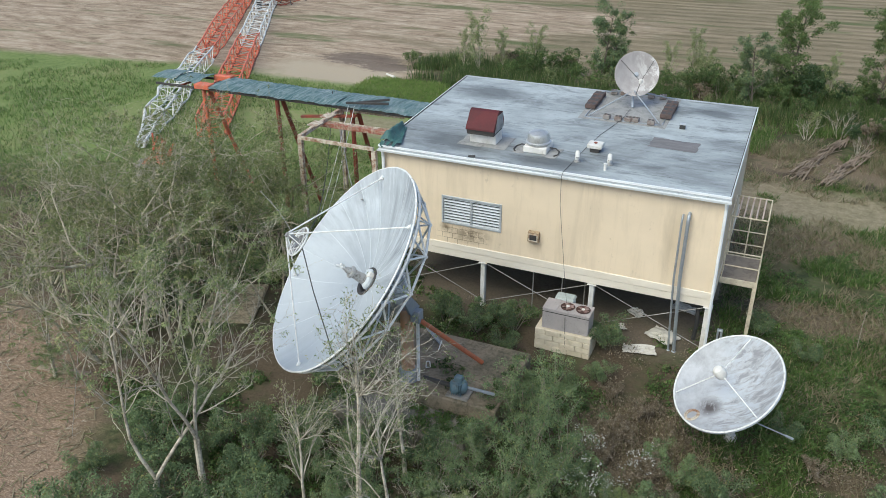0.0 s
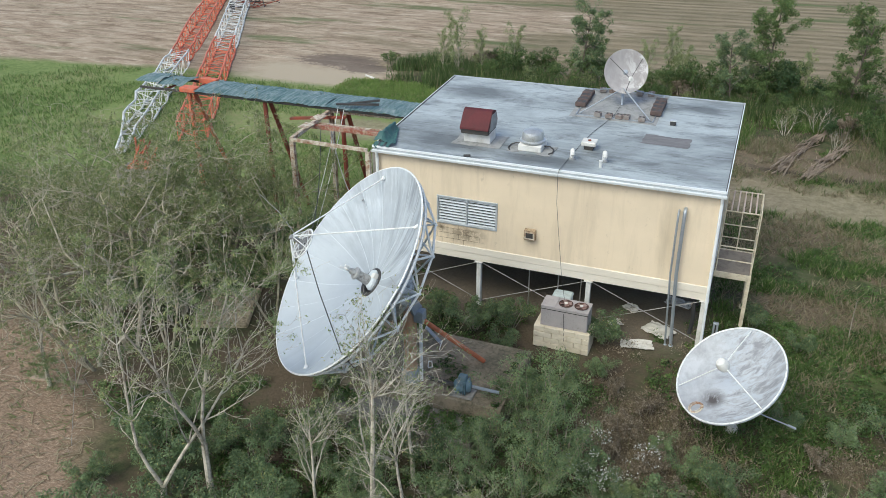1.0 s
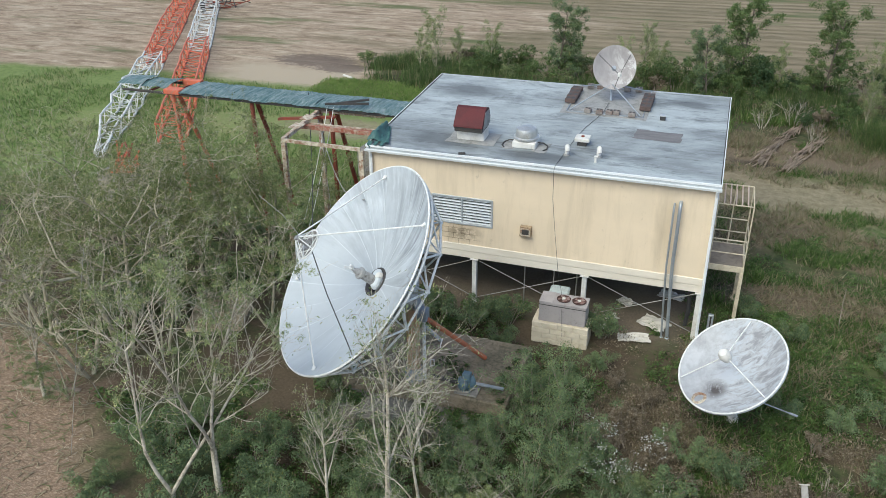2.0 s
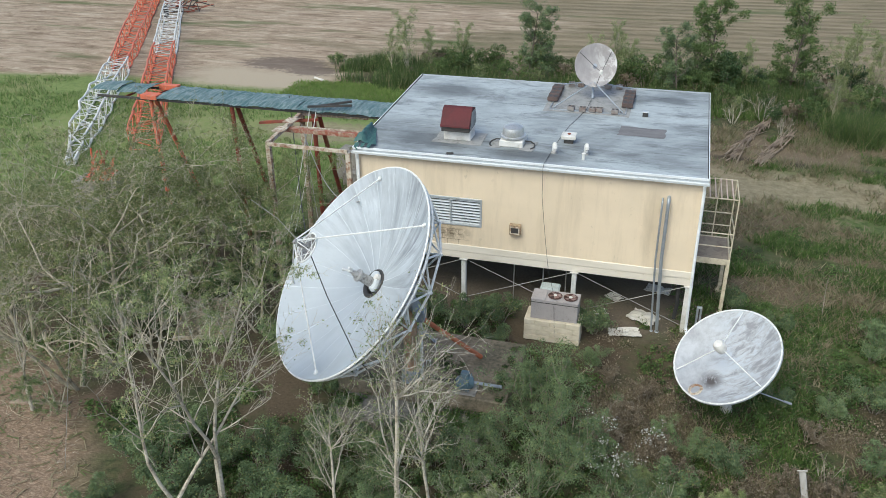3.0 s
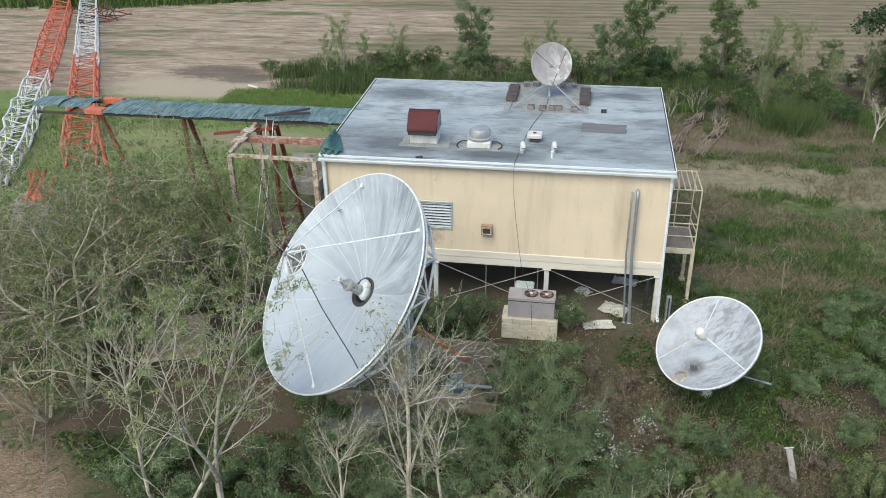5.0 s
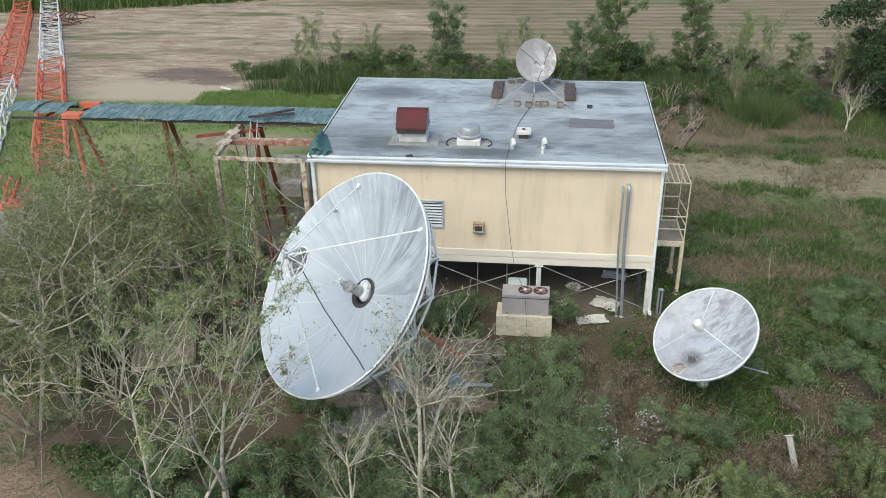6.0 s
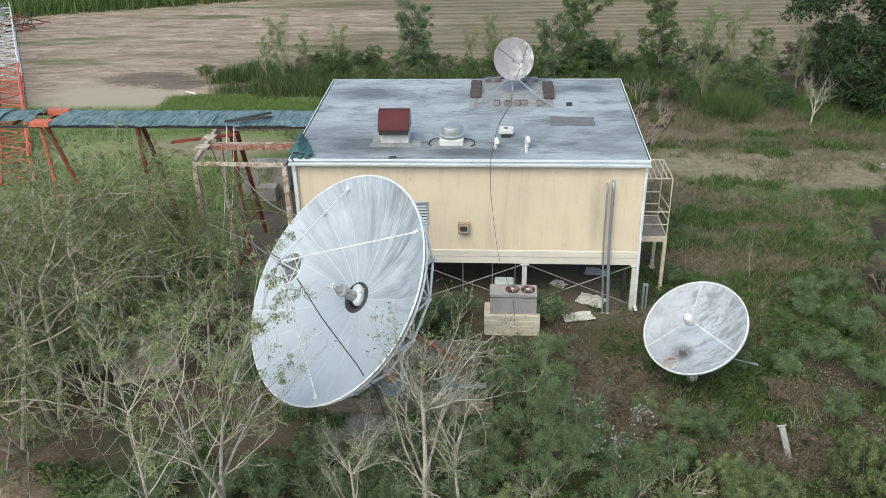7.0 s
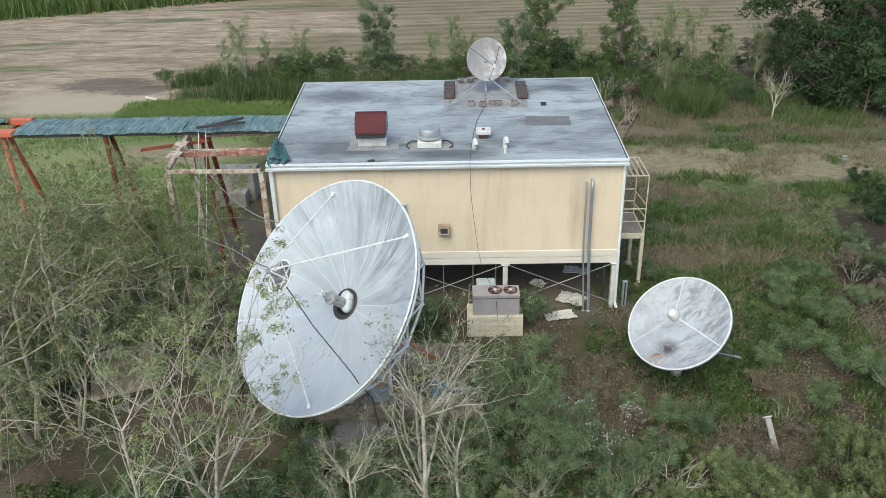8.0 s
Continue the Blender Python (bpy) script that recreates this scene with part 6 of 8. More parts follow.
def build_wreck_heap():
    t = thing("wreckage_heap", (-46.2, 51.5, 0.0), "tangled red lattice wreckage in the field", "wreckage")
    rng = random.Random(5)
    for k in range(26):
        a, b = rng.uniform(0, 6.28), rng.uniform(-0.3, 0.6)
        c = Vector((rng.uniform(-1.6, 2.2), rng.uniform(-1.2, 1.2), rng.uniform(0.1, 1.2)))
        d = Vector((math.cos(a), math.sin(a), b)) * rng.uniform(0.5, 1.5)
        e0, e1 = c - d, c + d
        e0.z, e1.z = max(0.03, e0.z), max(0.03, e1.z)
        part("bent_bar", rod(B(), e0, e1, 0.05, n=5), M_RUST if k % 3 else M_DARK, t)
    part("drum", lathe(B(), [(0.3, 0.0), (0.32, 0.05), (0.32, 1.0), (0.28, 1.05)], 14, Matrix.Translation((-0.4, -2.8, 0))), M_DARK, t)


build_wreck_heap()


# ---------------------------------------------------------------- cables and wires
def wire(name, pts, r, mat, label, n=5):
    t = thing(name, pts[0], label, "cable")
    o = Vector(pts[0])
    part("run", tube(B(), [Vector(p) - o for p in pts], r, n), mat, t)


wire("roof_cable", [(1.55, 6.5, 6.56), (1.50, 5.4, 6.475), (1.32, 4.6, 6.40), (1.1, 3.6, 6.335), (0.95, 2.4, 6.255), (0.85, 1.2, 6.175), (0.80, 0.4, 6.13), (0.78, 0.02, 6.13), (0.78, -0.16, 6.02), (0.80, -0.15, 5.0), (0.9, -0.08, 4.0),
                   (1.02, -0.05, 3.0), (1.15, -0.2, 2.3), (1.45, -0.9, 1.86), (1.62, -1.62, 1.6), (1.7, -1.68, 0.5)], 0.008, M_BLACK, "black cable hanging over the roof edge", 6)
FEED = Vector((-4.13, -8.18, 6.34))
CABLE_END = (Vector((-3.15, -9.12, 5.47)), Vector((-2.15, -10.08, 4.74)), Vector((-2.0, -10.2, 4.55)), Vector((-1.75, -9.9, 3.9)), Vector((-1.7, -8.6, 1.2)))
wire("drop_cable", sag((-10.9, 4.9, 6.28), FEED + Vector((0.05, 0.1, 0.1)), 1.6, 24), 0.016, M_BLACK, "black cable sagging to the large dish")
for dx in (0.0, 0.28):
    wire("drop_cable", sag((-9.35 + dx, 3.55, 6.2), (-9.0 + dx, 0.1, 2.4), 0.25, 14), 0.016, M_MASTW, "pale rope hanging from the cable bridge")
wire("drop_cable", [FEED + Vector((0.1, -0.05, 0.0)), *CABLE_END], 0.015, M_BLACK, "black cable from the feed over the dish")
wire("drop_cable", sag((-10.8, 5.0, 6.28), (-3.6, -5.6, 6.6), 1.5, 24), 0.018, M_WIRE, "pale wire sagging from the cable bridge")
wire("hanging_cable", sag((-9.0, 2.2, 5.85), (-7.6, 0.2, 2.2), 0.9, 14), 0.016, M_WIRE, "pale wire hanging in the steel frame")
wire("guy_wire", [(-10.6, -11.4, 0.0), (-10.47, -10.5, 2.9), (-10.34, -9.5, 5.8)], 0.007, M_WIRE, "thin pale guy wire among the trees")
wire("feed_wire", [FEED + Vector((-0.1, 0.0, 0.05)), FEED + Vector((-1.2, 0.9, 0.25)), FEED + Vector((-2.6, 2.0, 0.2))], 0.01, M_WIRE, "thin wire from the feed to the trees")


def build_side_steps():
    """Grey masonry stand with a cabinet, in the shade beside the left wall."""
    t = thing("masonry_stand", (-10.7, 11.6, lift(-10.7, 11.6)), "grey concrete stand with a ledge beside the wall", "stand")
    part("block", box(B(), (-1.1, -0.4, -0.1), (1.1, 0.9, 1.5), 0.03), M_CONC, t)
    part("ledge", box(B(), (-0.5, -1.1, -0.1), (0.8, -0.404, 0.7), 0.03), M_CONC, t)


build_side_steps()


# ---------------------------------------------------------------- plants
def fast_mesh(name, verts, faces, material, smooth=False):
    """A mesh from arrays: verts n x 3, faces m x k of vertex numbers."""
    me = bpy.data.meshes.new(name)
    k = faces.shape[1]
    me.vertices.add(len(verts))
    me.vertices.foreach_set("co", np.ascontiguousarray(verts, dtype=np.float32).ravel())
    me.loops.add(faces.size)
    me.polygons.add(len(faces))
    me.polygons.foreach_set("loop_start", np.arange(0, faces.size, k, dtype=np.int32))
    me.loops.foreach_set("vertex_index", np.ascontiguousarray(faces, dtype=np.int32).ravel())
    me.update(calc_edges=True)
    me.validate()
    return finish(me, material, smooth)


def unit(a):
    return a / np.maximum(1e-9, np.linalg.norm(a, axis=1, keepdims=True))


def leaf_arrays(rs, pts, size, droop=0.25, width=0.42):
    """Pointed leaves at the given places, pointing every way but mostly outwards and down a little."""
    n = len(pts)
    d = rs.normal(size=(n, 3))
    d[:, 2] = d[:, 2] * 0.6 - droop
    d = unit(d)
    s = unit(np.cross(d, rs.normal(size=(n, 3))))
    ln = size * rs.uniform(0.6, 1.35, (n, 1))
    up = np.cross(d, s)
    mid = pts + d * ln * 0.45
    v = np.stack([mid + s * ln * width * 0.5 + up * ln * 0.06, pts + d * ln, mid - s * ln * width * 0.5 - d * ln * 0.25], axis=1).reshape(-1, 3)
    return v, np.arange(3 * n).reshape(n, 3)


def lobe_arrays(rs, hubs, radius, per, size, width=0.45, flat=0.8, under=-0.45, spread=(0.5, 1.05)):
    """Leaves in rounded sprays: each hub carries a shell of leaves that lie roughly along its surface."""
    hubs = np.asarray(hubs)
    n = len(hubs) * per
    big = np.repeat(radius * rs.uniform(0.6, 1.35, len(hubs)), per)[:, None]
    d = unit(rs.normal(size=(n, 3)))
    low = d[:, 2] < under
    d[low, 2] *= -1
    far = rs.uniform(spread[0], spread[1], (n, 1))
    c = np.repeat(hubs, per, axis=0) + d * big * far * np.array([1, 1, flat])
    nor = unit(d + rs.normal(size=(n, 3)) * 0.45)
    lng = unit(np.cross(nor, rs.normal(size=(n, 3))))
    s = np.cross(nor, lng)
    ln = size * rs.uniform(0.6, 1.4, (n, 1))
    v = np.stack([c - lng * ln * 0.4 + s * ln * width * 0.5, c + lng * ln * 0.6, c - lng * ln * 0.3 - s * ln * width * 0.5], axis=1)
    v[:, :, 2] = np.maximum(v[:, :, 2], 0.03)
    return v.reshape(-1, 3), np.arange(3 * n).reshape(n, 3)


def tube_arrays(segs, sides):
    """Open tapered tubes for all segments (start, end, radius, radius)."""
    a = np.array([s[0] for s in segs])
    b = np.array([s[1] for s in segs])
    ra = np.array([s[2] for s in segs])[:, None, None]
    rb = np.array([s[3] for s in segs])[:, None, None]
    d = unit(b - a)
    ref = np.where(np.abs(d[:, 2:3]) > 0.9, np.array([[1.0, 0, 0]]), np.array([[0, 0, 1.0]]))
    u = unit(np.cross(d, ref))
    w = np.cross(d, u)
    th = 2 * np.pi * np.arange(sides) / sides
    ring = np.cos(th)[None, :, None] * u[:, None, :] + np.sin(th)[None, :, None] * w[:, None, :]
    v = np.concatenate([a[:, None, :] + ring * ra, b[:, None, :] + ring * rb], axis=1).reshape(-1, 3)
    base = (np.arange(len(segs)) * 2 * sides)[:, None]
    k = np.arange(sides)
    f = np.stack([base + k, base + (k + 1) % sides, base + sides + (k + 1) % sides, base + sides + k], axis=2).reshape(-1, 4)
    return v, f


class Grower:
    """Grows limbs from limbs; keeps the thick and the thin ones apart, and the twig ends for leaves."""

    def __init__(self, seed, levels, kids, spread, rise, bend, shrink, pieces=5, first=1):
        self.first, self.least, self.ratio, self.taper = first, 0.006, 0.64, 0.86
        self.rng = random.Random(seed)
        self.levels, self.kids, self.spread, self.rise, self.bend, self.shrink, self.pieces = levels, kids, spread, rise, bend, shrink, pieces
        self.thick, self.thin, self.tips, self.cuts = [], [], [], []

    def grow(self, p, d, length, r, level):
        rng = self.rng
        p, d = Vector(p), Vector(d).normalized()
        n = min(6, self.pieces) if 0 < level < self.levels - 1 else self.pieces if level == 0 else max(2, min(6, self.pieces) - 2)
        step = length / n
        spots = []
        for k in range(n):
            jit = Vector((rng.gauss(0, 1), rng.gauss(0, 1), rng.gauss(0, 1))) * self.bend * (0.5 + 0.5 * level)
            d = (d + jit + Vector((0, 0, self.rise))).normalized()
            r1 = r * (self.taper if level else 0.9)
            q = p + d * step
            (self.thick if level <= 1 else self.thin).append((tuple(p), tuple(q), r, r1))
            spots.append((q, d.copy(), r1))
            if level >= self.levels - 2:
                self.tips.append(tuple(q))
            p, r = q, r1
        if level < self.levels - 1:
            lo = self.first if level <= 1 else 0
            for j in range(self.kids[level]):
                k = lo + j * (n - lo) // self.kids[0] if level == 0 and self.kids[0] > 12 else rng.randint(lo, n - 1) if j else n - 1
                q, dd, rr = spots[k]
                ax = dd.orthogonal().normalized()
                ax.rotate(Matrix.Rotation(rng.uniform(0, 6.283), 3, dd))
                nd = dd.copy()
                nd.rotate(Matrix.Rotation(radians(rng.uniform(*self.spread)), 3, ax))
                self.grow(q, nd, length * rng.uniform(*self.shrink), max(self.least, rr * self.ratio), level + 1)


def fit_tree(g, height):
    top = max(q[2] for s in g.thin + g.thick for q in (s[1],))
    f = height / top
    sc = lambda p: (p[0] * f, p[1] * f, p[2] * f)
    g.thick = [(sc(a), sc(b), r, s) for a, b, r, s in g.thick]
    g.thin = [(sc(a), sc(b), r, s) for a, b, r, s in g.thin]
    g.tips = [sc(p) for p in g.tips]


def make_tree(name, g, seed, leaves, leaf_size, bark, leaf_mat, label, category, group, hubs=60, radius=0.3, flat=0.75, parts=("trunk", "twigwork", "foliage"), low=0.0, width=0.45):
    rs = np.random.RandomState(seed)
    t = thing(name, (0, 0, 0), label, category, group)
    if parts[0] == "stem":
        ends = g.cuts[1:] + [len(g.thick)]
        for a, b in zip(g.cuts, ends):
            v, f = tube_arrays(g.thick[a:b], 6)
            share("stem", fast_mesh("stem", v, f, bark, True), t)
    else:
        v, f = tube_arrays(g.thick, 7)
        share(parts[0], fast_mesh(parts[0], v, f, bark, True), t)
    if parts[0] != "woody_base":
        v, f = tube_arrays(g.thin, 3)
        share(parts[1], fast_mesh(parts[1], v, f, bark, True), t)["kind"] = "stuff"
    if leaves:
        tips = np.array(g.tips)
        tips = tips[tips[:, 2] >= low * tips[:, 2].max()]
        at = tips[rs.choice(len(tips), min(hubs, len(tips)), replace=False)]
        v, f = lobe_arrays(rs, at, radius, max(1, leaves // len(at)), leaf_size, width, flat)
        share(parts[2], fast_mesh(parts[2], v, f, leaf_mat), t)["kind"] = "stuff"
    return t


def put(ob, used, x, y, turn=0.0, size=1.0, lean=(0, 0)):
    m = Matrix.Translation((x, y, lift(x, y) - 0.05)) @ Euler((radians(lean[0]), radians(lean[1]), radians(turn))).to_matrix().to_4x4() @ Matrix.Scale(size, 4)
    if ob.name in used:
        return copy_thing(ob, m)
    used.add(ob.name)
    ob.matrix_basis = m
    return ob


USED = set()


def tree_bare(seed, height, leaves, leaders, lean, limbs=11, fork=1.2):
    """Pale, nearly leafless tree: slim leaders with many rising limbs that end in fans of fine twigs."""
    rng = random.Random(seed)
    g = Grower(seed, 5, (0, limbs, 6, 4), (26, 54), 0.030, 0.085, (0.34, 0.52), 7, 1)
    g.least, g.ratio, g.taper = 0.0042, 0.60, 0.87
    g.thick.append(((0, 0, -0.1), (0.03, 0.02, fork * 0.5), 0.10, 0.088))
    g.thick.append(((0.03, 0.02, fork * 0.5), (0.05, 0.0, fork), 0.088, 0.08))
    for k in range(leaders):
        a = 6.283 * k / leaders + rng.uniform(-0.4, 0.4)
        o = rng.uniform(0.7, 1.1) * lean
        g.grow((0.05, 0.0, fork), (math.cos(a) * o, math.sin(a) * o, 1), 4.6 * rng.uniform(0.85, 1.0), 0.07 if leaders == 1 else 0.05, 1)
    tops = sorted(q[1][2] for q in g.thin)
    fit_tree(g, height * tops[-1] / tops[int(len(tops) * 0.99)])
    return make_tree("bare_tree", g, seed, leaves, 0.06, M_BARK, M_LEAF_A, "pale barked tree with thin bare branches and few leaves", "tree", "trees by the dish", 260, 0.16, 0.8)


def tree_scrub(seed, height, leaves, hubs, size, radius, low, bend=0.14, wide=0.5, stems=3, label="grey green scrub tree with tangled pale crooked branches", name="scrub_tree", twigs=3, leaf=None):
    """Many-stemmed scrub tree: crooked pale limbs spread into a wide head, with small leaves along the outer twigs."""
    rng = random.Random(seed)
    g = Grower(seed, 5, (5, 4, 3, twigs), (28, 72), 0.004, bend, (0.50, 0.72), 6, 3)
    g.least, g.ratio, g.taper = 0.0065, 0.66, 0.89
    for k in range(stems):
        a = 6.283 * k / stems + rng.uniform(-0.5, 0.5)
        o = rng.uniform(0.5, 1.1) * wide
        g.grow((0.1 * math.cos(a), 0.1 * math.sin(a), -0.1), (math.cos(a) * o, math.sin(a) * o, 1), 4.2 * rng.uniform(0.85, 1.1), rng.uniform(0.085, 0.11), 0)
    tops = sorted(q[1][2] for q in g.thin)
    fit_tree(g, height * tops[-1] / tops[int(len(tops) * 0.985)])
    return make_tree(name, g, seed, leaves, size, M_BARK_G, leaf or M_LEAF_G, label, "tree", "scrub grove", hubs, radius, 0.7, low=low, width=0.42)


def tree_back(seed, height, leaves, mat, spread=(40, 80), size=0.14, radius=0.36, hubs=330):
    """Young tree leafy from near the ground: a straight stem with many short rising limbs."""
    g = Grower(seed, 4, (24, 4, 2), spread, 0.04, 0.05, (0.20, 0.36), 11, 1)
    g.grow((0, 0, 0), (0.03, 0.0, 1), 5.0, 0.10, 0)
    fit_tree(g, height)
    return make_tree("young_tree", g, seed, leaves, size, M_BARK_G if mat is M_LEAF_A else M_BARK_D, mat, "slender pale young tree with thin foliage in the hedge row" if mat is M_LEAF_A else "young green tree standing in the hedge row", "tree", "hedge row trees", hubs, radius, 1.0, width=0.45)


def tree_oak(seed, height, leaves):
    g = Grower(seed, 4, (11, 6, 5), (40, 95), -0.005, 0.07, (0.55, 0.8), 5)
    g.grow((0, 0, 0), (0.0, 0.0, 1), 4.2, 0.4, 0)
    fit_tree(g, height)
    return make_tree("dark_tree", g, seed, leaves, 0.24, M_BARK_D, M_LEAF_D, "large dense dark green tree beyond the track", "tree", "dark trees", 170, 1.0, 0.75)


def shrub(seed, height, spread, leaves, leaf_size, mat, label, bark=None, hubs=40, radius=0.25, flat=0.8, name="shrub", stems=7, base="stem"):
    """Many stems from one root, leaves in sprays round the twigs."""
    g = Grower(seed, 3, (0, 5, 4), (20, 50), 0.03, 0.07, (0.45, 0.7), 4)
    rng = random.Random(seed)
    for k in range(stems):
        a = 6.283 * k / stems + rng.uniform(-0.4, 0.4)
        o = rng.uniform(0.3, 1.0) * spread
        g.cuts.append(len(g.thick))
        g.grow((0.12 * math.cos(a), 0.12 * math.sin(a), 0), (math.cos(a) * o, math.sin(a) * o, 1), 1.0, 0.025, 1)
    fit_tree(g, height)
    return make_tree(name, g, seed, leaves, leaf_size, bark or M_TWIG, mat, label, "shrub", "shrubs", hubs, radius, flat, (base, "twigwork", "foliage"), 0.2)


def feathery(seed, height, leaves, mat, label):
    """Soft mounded shrub: upright plumes of fine leaves that crowd into a rounded head."""
    rng = random.Random(seed)
    rs = np.random.RandomState(seed)
    t = thing("feathery_shrub", (0, 0, 0), label, "shrub", "shrubs")
    hubs, sizes = [], []
    for k in range(24):
        a = 2.4 * k
        q = math.sqrt((k + 0.5) / 24) * 0.5 * height
        z = height * (0.80 - 0.95 * (q / height) ** 2 * 2) * rng.uniform(0.8, 1.08)
        top = Vector((q * math.cos(a) * rng.uniform(0.8, 1.2), q * math.sin(a) * rng.uniform(0.8, 1.2), max(0.35, z)))
        foot = Vector((top.x * 0.25, top.y * 0.25, 0))
        mid = foot.lerp(top, 0.55) + Vector((0, 0, 0.12))
        if k % 3 == 0:
            v, f = tube_arrays([(tuple(foot), tuple(mid), 0.025, 0.018), (tuple(mid), tuple(top), 0.018, 0.008)], 6)
            share("stem", fast_mesh("stem", v, f, M_TWIG, True), t)
        for j in range(3):
            hubs.append((top.x + rng.gauss(0, 0.10), top.y + rng.gauss(0, 0.10), max(0.2, top.z - 0.24 * j + 0.06)))
    v, f = lobe_arrays(rs, hubs, 0.19, leaves // len(hubs), 0.085, 0.34, 1.25, -0.6, (0.35, 1.15))
    share("foliage", fast_mesh("foliage", v, f, mat), t)["kind"] = "stuff"
    return t


def plant_near_trees():
    T1, T2, T3 = tree_bare(21, 6.6, 1500, 1, 0.05, 13, 1.6), tree_bare(33, 8.8, 10500, 2, 0.26, 10, 2.3), tree_bare(46, 7.0, 900, 2, 0.5, 9, 1.2)
    put(T1, USED, -0.5, -12.0, 40, 1.15)
    put(T2, USED, -5.05, -12.1, 110, 1.0)
    put(T3, USED, -6.1, -12.8, 200, 1.08, (0, -9))
    put(T3, USED, 1.5, -11.6, 20, 0.42)
    put(T1, USED, 0.45, -11.8, 170, 0.72)
    put(T1, USED, -2.1, -11.9, 60, 0.62)
    put(T1, USED, -0.7, -9.0, 210, 0.66)
    put(T3, USED, -13.4, -9.4, 120, 0.7)
    S1 = tree_scrub(5, 8.0, 24000, 800, 0.088, 0.22, 0.30, label="green leafy scrub tree with crooked pale branches", twigs=2, leaf=M_LEAF_R)
    S2 = tree_scrub(17, 8.0, 14000, 600, 0.082, 0.18, 0.35, 0.16, 0.55, twigs=2)
    S3 = tree_scrub(29, 8.0, 7000, 300, 0.075, 0.18, 0.3, 0.19, 0.6, 2, "half dead tree with crooked pale bare limbs", "gnarled_tree")
    S4 = tree_scrub(41, 8.0, 28000, 1100, 0.084, 0.21, 0.35, 0.11, 0.45, 3, twigs=2)
    for ob, x, y, turn, s in ((S3, -12.4, -6.6, 80, 0.98), (S3, -14.0, -2.0, 190, 0.92), (S4, -10.4, -0.6, 200, 0.80), (S1, -8.7, -3.4, 90, 0.52), (S1, -7.6, -2.4, 10, 0.42), (S1, -12.6, -9.2, 160, 0.6), (S1, -14.4, -6.0, 40, 0.62), (S1, -11.2, -6.2, 30, 0.97), (S4, -11.9, -2.6, 140, 0.96),
                              (S2, -12.8, -8.0, 80, 0.82), (S4, -13.6, -4.6, 250, 0.92), (S3, -12.2, -4.0, 300, 1.0), (S4, -13.0, -0.6, 60, 0.86), (S3, -14.8, 1.2, 40, 0.85), (S1, -16.2, -3.2, 220, 0.86),
                              (S1, -16.6, 0.6, 330, 0.78), (S3, -18.6, -1.6, 100, 0.82), (S2, -18.6, -4.8, 290, 0.72), (S3, -16.0, -6.4, 350, 0.8), (S2, -20.6, 0.8, 50, 0.6)):
        put(ob, USED, x, y, turn, s)


